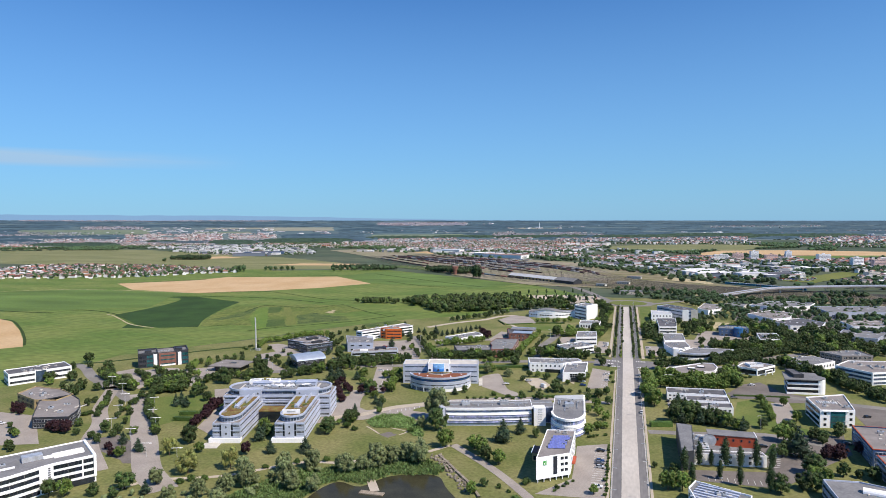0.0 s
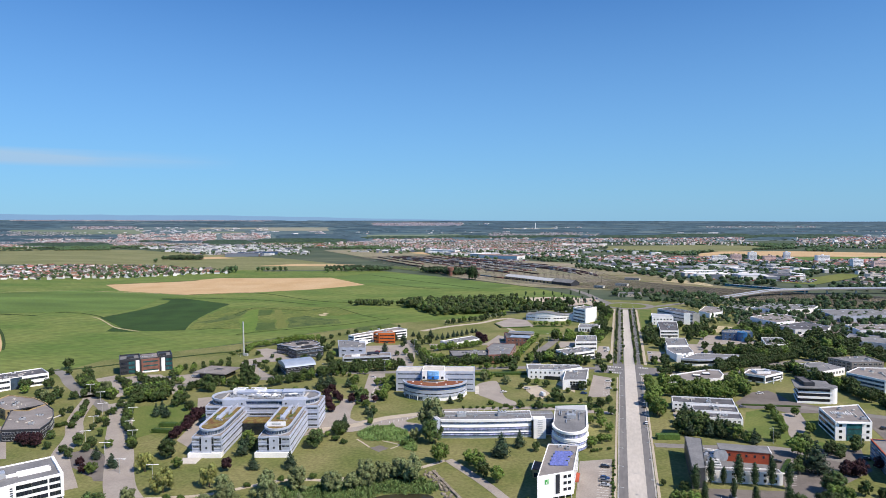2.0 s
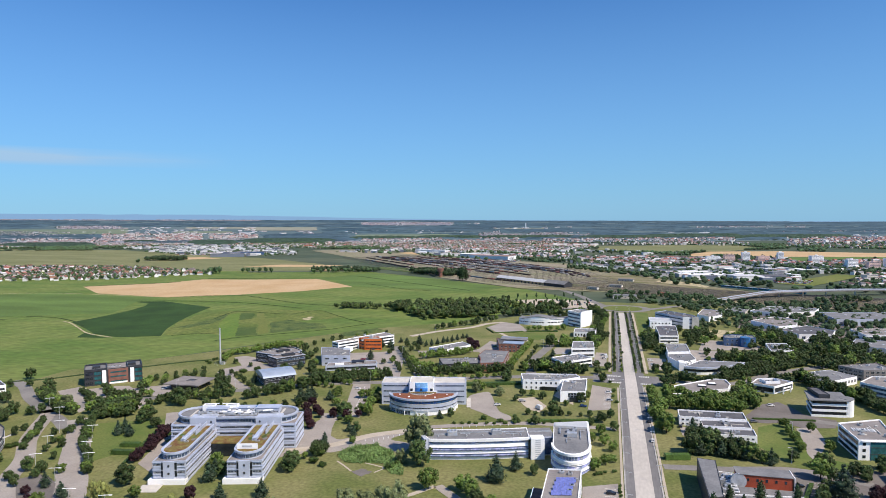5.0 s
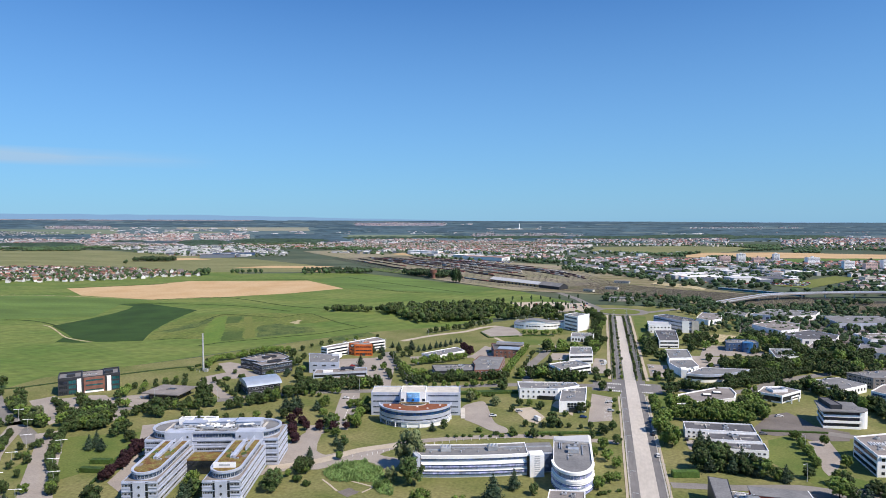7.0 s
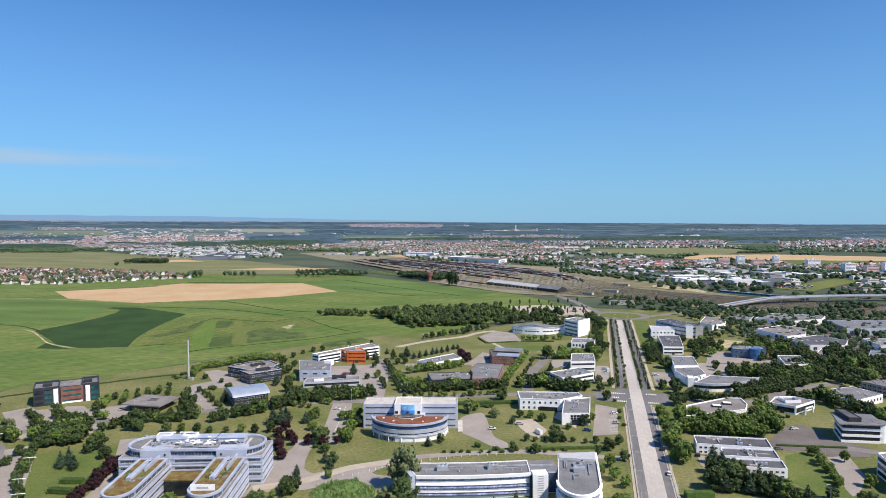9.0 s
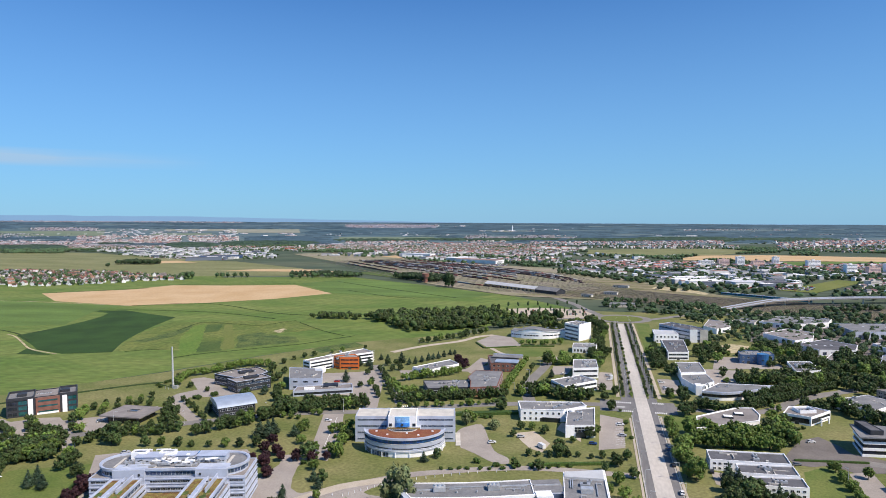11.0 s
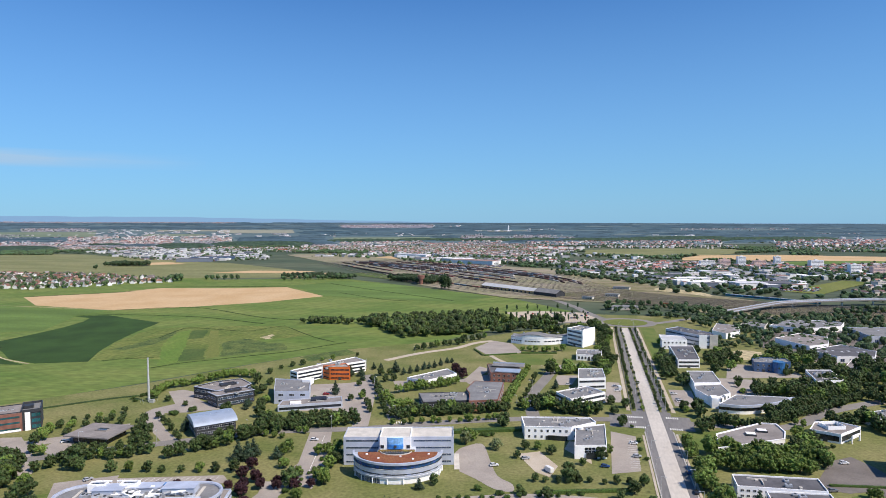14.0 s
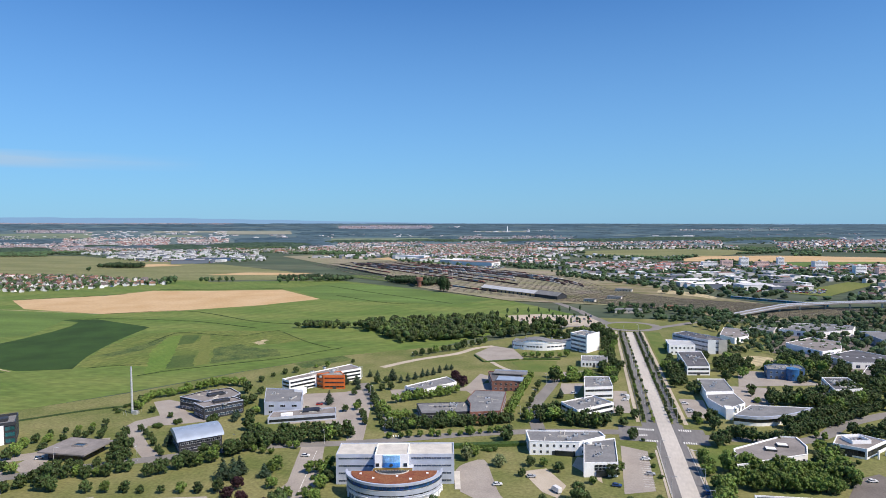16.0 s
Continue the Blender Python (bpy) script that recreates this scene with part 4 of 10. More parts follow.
def round_office():
    b = thing("office_building", -127.5, 431.9, "long silver-grey office with a half-round red-roofed wing", "office building", rz=12.5)
    o = rect(-26.7, 26.7, 0, 15)
    part("wall", shell(o, 0, 13.9, drop=0.5), M["grey_panel"], b)
    part("roof", prism(inset(o, 0.3), 13.1, 13.4), M["cream_roof"], b)
    for f in range(4):
        z = 1.8 + 3.4 * f
        for x0, x1 in ((-26.7, -8.6), (6.2, 26.7)):
            facade(b, (x0, 0), (x1, 0), z, 7, 0, 1.0, fill=True, glass="glass_blue", margin=1.2)
        facade(b, (26.7, 0), (26.7, 15), z, 4, 0, 1.25, fill=True, margin=1.2)
        facade(b, (-26.7, 15), (-26.7, 0), z, 4, 0, 1.25, fill=True, margin=1.2)
        facade(b, (26.7, 15), (-26.7, 15), z, 16, 0, 1.25, fill=True, margin=1.2)
    # stair tower with the blue glazed bow
    t = part("stair_tower", shell(rect(-8.6, 6.2, -4.4, 10), 0, 15.4, drop=0.4), M["white"], b, "pale stair tower")
    part("tower_roof", prism(rect(-8.3, 5.9, -4.1, 9.7), 14.8, 15.0), M["cream_roof"], t)
    part("glazed_bow", prism(arc(-1.2, -4.4, 3.9, 1.0, 180, 360, 8), 9.8, 11.9), M["glass_sky"], t, "bright blue glazed bow")
    part("bow_top", prism(arc(-1.2, -4.4, 3.9, 0.7, 180, 360, 8), 11.9, 15.0), M["glass_ice"], t, "pale blue glazed top")
    part("round_window", tube(0.75, 0.75, -0.1, 0.1, 14), M["frame_dark"], t, "", pose(-1.2, -5.42, 10.9, 90, 0, 0))
    for x in (-7.4, 5.0):
        part("window", box(x - 0.8, x + 0.8, -4.52, -4.38, 9.9, 11.4), M["glass"], t)
    # half-round wing
    w = arc(0.3, -6.8, 20.5, 16.5, 180, 360, 36)
    wing = part("round_wing", ring_band(w, 0.6, 9.3, 0.02), M["grey_panel"], b, "half-round office wing")
    part("wing_body", prism(w[:], 0.0, 9.0), M["grey_panel"], wing)
    part("cornice", ring_band(w, 9.0, 10.0, 0.9), M["silver"], wing, "silver roof edge")
    wi = arc(0.3, -7.6, 18.8, 13.9, 180, 360, 36)
    court = arc(-0.6, -7.6, 7.2, 4.4, 360, 180, 14)
    part("sedum_roof", prism(wi + court, 9.02, 9.35), M["sedum_red"], wing, "red sedum roof")
    part("court", prism(arc(-0.6, -7.5, 7.0, 4.2, 180, 360, 14), 9.0, 9.1), M["frame_dark"], wing)
    part("link", box(-9.5, 8.5, -6.8, -0.02, 0, 9.0), M["grey_panel"], wing)
    part("link_roof", box(-9.2, 8.2, -6.7, -4.5, 9.0, 9.3), M["sedum_yellow"], wing, "dry yellow sedum strip")
    part("court_rim", ring_band(arc(-0.6, -7.6, 7.2, 4.4, 180, 360, 14), 9.2, 9.75, 0.3), M["cream_roof"], wing)
    for k in range(11):
        x = -6.6 + k * 1.2
        part("court_beam", box(x - 0.12, x + 0.12, -7.6 - 4.3 * math.sqrt(max(0.02, 1 - ((x + 0.6) / 7.2) ** 2)), -6.9, 9.4, 9.6), M["frame_dark"], wing)
    for z0, z1, out in ((2.7, 4.2, 0.45), (4.95, 7.0, 0.45), (8.75, 9.0, 0.35)):
        part("spandrel", ring_band(w, z0, z1, out), M["silver"], wing)
    for z in (3.45, 6.9):
        part("rib", ring_band(w, z, z + 0.1, 0.55), M["white"], wing, "thin white ledge")
    for i in range(36):
        p, q = w[i], w[i + 1]
        facade(wing, p, q, 7.88, 1, 0, 1.7, "frame_dark", fill=True, margin=0.02, glass="glass_drum")
        facade(wing, p, q, 4.57, 1, 0, 0.72, "frame" if i % 5 else "frame_dark", fill=True, margin=0.02, glass="glass" if i % 7 else "glass_pale")
        if i < 14:
            facade(wing, p, q, 1.4, 1, 0, 2.3, fill=True, margin=0.05, glass="glass_blue")
        else:
            part("base_panel", ring_band([p, q], 0.25, 2.65, 0.08), M["white"], wing, "white panel of the ground floor")
    for i in range(0, 37, 4):
        x, y = w[i]
        part("column", tube(0.28, 0.28, 0, 2.6, 8, x * 1.02, y * 1.02), M["white"], wing)
    for k, (x, y) in enumerate(((-14, -11), (-8, -16), (8, -17), (15, -11), (2, -14))):
        part("roof_vent", box(x - 0.5, x + 0.5, y - 0.4, y + 0.4, 9.3, 9.8, 0.05), M["white"], wing)
    part("roof_box", box(-9.5, -7.8, 4, 9, 12.4, 14.0, 0.05), M["frame_dark"], b)
    part("terrace", box(26.9, 29.5, -6, 14, 0.05, 0.35), M["cream_roof"], b)


round_office()


def sedum_pavilion(parent, u, w):
    """A wing of the ribbed grey office: rounded front, planted roof."""
    body = rect(u - w / 2, u + w / 2, -42.5, -0.5)
    wing = part("wing", shell(body, 0, 9.2, drop=0.3), M["silver"], parent, "ribbed grey wing with a planted roof")
    part("terrace_roof", prism(inset(body, 0.3), 8.6, 8.9), M["roof_tan"], wing)
    top = [(u + w / 2 - 1.6, -2), (u - w / 2 + 1.6, -2)] + arc(u, -33.5, w / 2 - 1.6, 7.2, 180, 360, 12)
    part("attic", shell(top, 8.9, 11.8, drop=0.35), M["grey_panel"], wing)
    part("attic_edge", ring_band(top, 11.1, 11.9, 0.7, True), M["silver"], wing)
    part("sedum_roof", prism(inset(top, 0.35), 11.1, 11.45), M["sedum_yellow"], wing, "yellow and rust sedum roof")
    for i in range(len(top) - 1):
        if i >= 2:
            facade(wing, top[i], top[i + 1], 10.0, 1, 0, 1.4, fill=True, margin=0.05, glass="glass_blue")
    facade(wing, top[-1], top[0], 10.0, 12, 0, 1.4, fill=True, glass="glass_blue")
    facade(wing, top[1], top[2], 10.0, 12, 0, 1.4, fill=True, glass="glass_blue")
    # roof light spine
    part("roof_spine", box(u - 1.6, u + 0.6, -25, -4, 11.4, 12.5, 0.1), M["silver"], wing, "long glazed roof light")
    part("spine_ridge", box(u - 0.4, u + 0.1, -25.5, -3, 12.5, 12.8), M["silver"], wing)
    part("roof_wall", box(u + w / 2 - 5.2, u + w / 2 - 4.7, -16, -1, 11.3, 13.0), M["silver"], wing)
    for f in range(3):
        z = 1.7 + 3.0 * f
        for x0, x1 in ((u - w / 2, u - 3.4), (u + 3.4, u + w / 2)):
            facade(wing, (x0, -42.5), (x1, -42.5), z, 3, 0, 0.85, fill=True, margin=0.3)
        facade(wing, (u + w / 2, -42.5), (u + w / 2, -1), z, 16, 0, 0.8, fill=True)
        facade(wing, (u - w / 2, -1), (u - w / 2, -42.5), z, 16, 0, 0.8, fill=True)
        for p, q in (((u - w / 2, -42.52), (u + w / 2, -42.52)), ((u + w / 2 + 0.02, -42.5), (u + w / 2 + 0.02, -1)), ((u - w / 2 - 0.02, -1), (u - w / 2 - 0.02, -42.5))):
            part("rib", ring_band([p, q], z + 0.75, z + 1.0, 0.3), M["silver"], wing)
            part("rib", ring_band([p, q], z - 1.0, z - 0.8, 0.22), M["silver"], wing)
    for x in (u - 3.0, u + 3.0):
        part("stair_glazing", box(x - 0.5, x + 0.5, -42.75, -42.4, 3.0, 8.8), M["glass"], wing)
    part("front_bay", box(u - 2.5, u + 2.5, -43.1, -42.4, 0, 9.0), M["grey_panel"], wing)
    for z in (4.3, 7.3):
        part("round_window", tube(0.5, 0.5, -0.1, 0.1, 12), M["frame_dark"], wing, "", pose(u, -43.12, z, 90, 0, 0))
    rng = random.Random(int(u))
    for k in range(9):
        x, y = u + rng.uniform(-w / 2 + 2.6, w / 2 - 2.6), rng.uniform(-36, -4)
        part("sedum_patch", prism([(x + (1.0 + 0.5 * rng.random()) * math.cos(a_), y + (1.6 + 1.2 * rng.random()) * math.sin(a_)) for a_ in [k_ * 0.785 for k_ in range(8)]], 11.45, 11.52), M["scrub" if k % 3 else "roof_tan"], wing)
    for k in range(4):
        hvac(wing, u + rng.uniform(-3, 3), -8 - 6 * k, 11.45, rng, 0.7)
    part("plinth", box(u - w / 2 - 1.8, u + w / 2 + 0.2, -43.9, -40, 0.0, 2.2, 0.05), M["white"], wing)


def twin_office():
    b = thing("office_building", -201, 341, "large ribbed grey office with two planted-roof wings", "office building", rz=15.5)
    b.matrix_basis = b.matrix_basis @ Matrix.Translation((0, -6.5, 0)) @ Matrix.Diagonal((1, 1, 1.15, 1))
    x0, x1, d = -33, 30.5, 20
    o = rect(x0, x1, 0, d)
    part("wall", shell(o, 0, 11.6, drop=0.3), M["silver"], b)
    part("terrace_roof", prism(inset(o, 0.3), 11.0, 11.3), M["roof_tan"], b)
    top = arc(x0 + 10.5, 10, 9.2, 9.0, 90, 270, 10) + arc(x1 - 10.5, 10, 9.2, 9.0, 270, 450, 10)
    part("attic", shell(top, 11.3, 14.4, drop=0.4), M["grey_panel"], b)
    part("attic_roof", prism(inset(top, 0.3), 13.6, 13.9), M["roof_grey"], b)
    part("attic_edge", ring_band(top, 13.8, 14.6, 0.8, True), M["silver"], b, "pale curved roof edge")
    for i in range(len(top)):
        p, q = top[i], top[(i + 1) % len(top)]
        n = 1 if math.dist(p, q) < 6 else 14
        facade(b, p, q, 12.6, n, 0, 1.4, fill=True, margin=0.05, glass="glass_blue")
    for x in (-16.8, 16.8):
        part("core", box(x - 6.5, x + 6.5, -0.5, 6, 0, 14.4), M["grey_panel"], b, "plain grey stair core")
        for z in (7.0, 9.8, 12.6):
            part("round_window", tube(0.5, 0.5, -0.1, 0.1, 12), M["frame_dark"], b, "", pose(x + 4.4 * (-1 if x > 0 else 1), -0.55, z, 90, 0, 0))
    for f in range(4):
        z = 1.6 + 2.8 * f
        facade(b, (-9, 0), (9, 0), z, 7, 0, 0.85, fill=True)
        facade(b, (x0, 0), (-23.4, 0), z, 4, 0, 0.85, fill=True)
        facade(b, (23.4, 0), (x1, 0), z, 3, 0, 0.85, fill=True)
        facade(b, (x1, 0), (x1, d), z, 8, 0, 0.85, fill=True)
        facade(b, (x0, d), (x0, 0), z, 8, 0, 0.85, fill=True)
        facade(b, (x1, d), (x0, d), z, 22, 0, 0.85, fill=True)
        for p, q in (((x0, -0.02), (x1, -0.02)), ((x1 + 0.02, 0), (x1 + 0.02, d)), ((x0 - 0.02, d), (x0 - 0.02, 0))):
            part("rib", ring_band([p, q], z + 0.75, z + 1.0, 0.3), M["silver"], b)
            part("rib", ring_band([p, q], z - 0.95, z - 0.75, 0.22), M["silver"], b)
    sedum_pavilion(b, -16.8, 14.6)
    sedum_pavilion(b, 16.8, 15.6)
    part("link_roof", box(-9.4, 9.0, -10, -0.6, 5.6, 6.1), M["sedum_yellow"], b, "planted link roof")
    part("link_glass", box(-9.2, 8.8, -10.2, -9.6, 0, 5.6), M["glass"], b)
    # plant on the roof
    rng = random.Random(3)
    for xa, xb, ya, yb, h in ((-18, -7, 9, 15, 2.0), (8, 20, 9, 15, 2.2), (-5, 6, 12, 17, 1.5)):
        pl = part("plant_room", box(xa, xb, ya, yb, 13.9, 13.9 + h, 0.08), M["grey_panel"], b)
        part("plant_roof", box(xa - 0.3, xb + 0.3, ya - 0.3, yb + 0.3, 13.9 + h, 14.1 + h), M["silver"], pl)
    for k in range(14):
        hvac(b, rng.uniform(-22, 20), rng.uniform(4, 9), 13.9, rng, 0.9)
    for k in range(12):
        x, y = rng.uniform(-20, 14), rng.uniform(3, 15)
        part("duct", box(x, x + rng.uniform(3, 8), y, y + 0.5, 14.2, 14.7, 0.05), M["galv"], b)
    for x in (-21.5, -9.5):
        part("white_frame", shell(rect(x, x + 6.5, 13.0, 16.6), 13.9, 16.6, t=0.5, drop=0.3), M["white"], b, "white framed plant enclosure")
    for k in range(9):
        x = rng.uniform(-6, 14)
        part("cooling_unit", box(x, x + 1.4, 6 + 0.8 * k, 7 + 0.8 * k, 13.9, 15.0 + 0.4 * (k % 3), 0.05), M["galv" if k % 2 else "white"], b)
    for k in range(24):
        x, y = rng.uniform(-9, 15), rng.uniform(5, 13)
        L_, a_ = rng.uniform(2.5, 6), rng.choice((-35, 20, 40, 75, 0))
        part("duct", box(-L_ / 2, L_ / 2, -0.3, 0.3, 0, 0.6, 0.08), M["white" if k % 3 else "galv"], b, "", pose(x, y, 14.3 + 0.25 * (k % 4), 0, 0, a_))
    for xa, xb, ya, yb in ((-23, 22, 2.2, 3.0), (21.0, 22.2, 3, 16), (-25, -24, 4, 15), (-8, -7.2, 3, 9)):
        part("walkway", box(xa, xb, ya, yb, 13.9, 14.05), M["cream_roof"], b)
    for x in (-20, -12):
        for k in range(4):
            part("screen_post", box(x + k * 2, x + k * 2 + 0.15, 16.5, 16.65, 13.9, 16.4), M["white"], b)
        part("screen_rail", box(x, x + 6.2, 16.4, 16.8, 16.3, 16.7), M["white"], b)
    part("sky_glazing", box(6, 12, 15.2, 17.8, 13.9, 15.4, 0.2), M["glass_sky"], b)
    part("roof_banner", box(11.5, 21.0, -35.9, -35.6, 11.5, 13.6), M["white"], b, "white roof sign with grey lettering")
    part("sign_bar", box(14.0, 18.5, -35.98, -35.9, 12.2, 12.9), M["frame"], b)
    part("terrace", box(-28, -19, -51.5, -44, 0.05, 0.4, 0.03), M["cream_roof"], b, "pale entrance terrace")


twin_office()


def louvres(parent, line, z, n):
    """Slanting blue sun blades along a wall line, with pale brackets between them."""
    part("louvre_rail", ring_band(line, z + 0.42, z + 0.6, 0.95), M["white"], parent)
    me = to_mesh("sun_blade", box(-0.42, 0.42, -0.04, 0.04, -0.75, 0.75, 0.01), M["glass_pale"])
    arm = to_mesh("bracket", box(-0.07, 0.07, -0.95, 0.0, -0.07, 0.07), M["white"])
    total = 3 * n
    for k in range(total):
        f = (k + 0.5) / total * (len(line) - 1)
        i = min(int(f), len(line) - 2)
        p, q = Vector(line[i]), Vector(line[i + 1])
        c, a = p.lerp(q, f - i), math.degrees(math.atan2(q.y - p.y, q.x - p.x))
        d = (q - p).normalized()
        part("sun_blade", me, None, parent, "", pose(c.x + d.y * 0.55, c.y - d.x * 0.55, z - 0.2, -38, 0, a) @ pose(0, 0, 0, 0, 24, 0))
        if k % 2 == 0:
            part("bracket", arm, None, parent, "", pose(c.x, c.y, z - 0.5, 0, 0, a))


def crescent_office():
    b = thing("office_building", -75, 350.5, "gently curved white office with a grey flat roof", "office building", rz=16.8)
    R = 260.0
    fr = [(R * math.sin(t), 2.0 - R * (1 - math.cos(t)) * -1 - 2.0) for t in [(-24.6 + 49.2 * k / 18) / R for k in range(19)]]
    bk = [(x * 1.04, y + 14.5) for x, y in fr]
    o = fr + [(bk[-1][0], bk[-1][1])] + bk[-2:0:-1] + [(-29.5, 13.5)]
    part("wall", shell(o, 0, 10.3, drop=0.4), M["white"], b)
    part("roof", prism(inset(o, 0.32), 9.6, 9.9), M["roof_grey"], b)
    part("cornice", ring_band(fr, 9.15, 10.45, 0.9), M["white"], b)
    for i in range(18):
        p, q = fr[i], fr[i + 1]
        facade(b, p, q, 8.5, 2, 0, 1.1, fill=True, margin=0.03, glass="glass_pale")
        for z in (2.0, 4.9):
            facade(b, p, q, z, 2, 0, 1.5, fill=True, margin=0.03, glass="glass_pale")
    for z in (2.9, 5.9):
        louvres(b, fr, z, 18)
    for x in (-13, 9):
        u = part("plant_unit", box(x - 2.5, x + 2.5, 6, 9, 9.9, 12.0, 0.15), M["galv"], b)
        for k in range(3):
            part("cowl", tube(0.5, 0.5, 12.0, 12.7, 10, x - 1.6 + 1.6 * k, 7.5), M["galv"], u)
    part("pipe", box(-9, -4, 8.2, 8.5, 10.0, 10.3), M["galv"], b)
    for x0, x1, y_ in ((-10, 6, 9.6), (-22, -16, 7.6), (12, 23, 9.2), (14, 20, 6.8)):
        part("roof_pipe", box(x0, x1, y_, y_ + 0.4, 10.0, 10.45), M["galv"], b)
    for x in (-20, -6, 2, 17, 21):
        part("roof_vent", tube(0.35, 0.35, 9.9, 10.7, 8, x, 5.2), M["galv"], b)
    part("pipe", box(13, 26, 10.2, 10.5, 10.0, 10.3), M["galv"], b)
    part("prow", prism([(-25, 0.5), (-29.3, 13), (-30.6, 12), (-27, 0)], 0, 10.6), M["grey_panel"], b)
    part("blade", box(24.9, 31.5, -1.8, 3.5, 0, 10.6, 0.05), M["white"], b, "white slab with louvre slots")
    lk = part("link", box(24.9, 37.5, 3.5, 15.5, 0, 9.6), M["grey_panel"], b, "glazed link under a grey roof")
    part("link_roof", box(24.7, 37.5, 3.55, 15.6, 9.6, 9.95), M["roof_grey"], lk)
    part("link_glass", box(31.6, 36.5, 3.35, 3.5, 0.6, 9.0), M["glass_blue"], lk)
    part("link_pipe", box(26, 37, 9.5, 9.9, 9.95, 10.4), M["galv"], lk)
    for k in range(9):
        part("slot", box(27.0, 29.6, -1.9, -1.7, 1.6 + k * 1.0, 2.0 + k * 1.0), M["frame"], b)
    part("blade_gap", box(23.9, 24.9, -0.4, 10, 0, 9.5), M["glass"], b)
    r = thing("office_building", -32, 362, "white rounded office block with curved window bands", "office building", rz=4.0)
    o = arc(0, -8, 8.6, 13.5, 180, 360, 20) + [(8.6, 27), (-8.6, 22)]
    part("wall", shell(o, 0, 10.5, drop=0.5), M["white"], r)
    part("roof", prism(inset(o, 0.3), 9.6, 9.9), M["roof_grey"], r)
    fr = o[:21]
    for z0 in (5.6, 9.3):
        part("balcony_band", ring_band(fr, z0, z0 + 1.15, 0.8), M["white"], r)
    part("balcony_band", ring_band(fr, 2.3, 2.8, 0.5), M["white"], r)
    for z0 in (1.7, 4.6):
        louvres(r, fr, z0, 12)
    for i in range(20):
        for z in (1.5, 4.9, 8.1):
            facade(r, fr[i], fr[i + 1], z, 1, 0, 1.9, fill=True, margin=0.03, glass="glass_pale")
    for z in (1.7, 4.9, 8.1):
        facade(r, (8.6, -8), (8.6, 27), z, 12, 0, 1.6, fill=True, glass="glass_pale")
        facade(r, (-8.6, 22), (-8.6, -8), z, 10, 0, 1.6, fill=True, glass="glass_pale")
    part("fin_wall", box(8.7, 9.2, -6, 26, 0, 10.6), M["white"], r)
    part("silver_roof", prism([(-8.2, 16), (8.2, 16), (8.2, 26), (-8.2, 21)], 9.9, 10.9), M["metal_roof"], r)
    part("plant_unit", box(-2, 3, 2, 5, 9.9, 12.0, 0.15), M["galv"], r)
    hvac(r, 0, 10, 9.9, random.Random(2), 1.3)
    for k, (x, y, L) in enumerate(((-5, 6, 9), (-5.8, 6.5, 8), (4.6, 0, 12), (-2, -6, 5))):
        part("roof_pipe", box(x - 0.2, x + 0.2, y, y + L, 10.1, 10.5), M["galv"], r)
        part("pipe_elbow", box(x - 0.2, x + 2.2, y + L, y + L + 0.4, 10.1, 10.5), M["galv"], r)
    hvac(r, 2, 13, 9.9, random.Random(7), 1.0)


crescent_office()


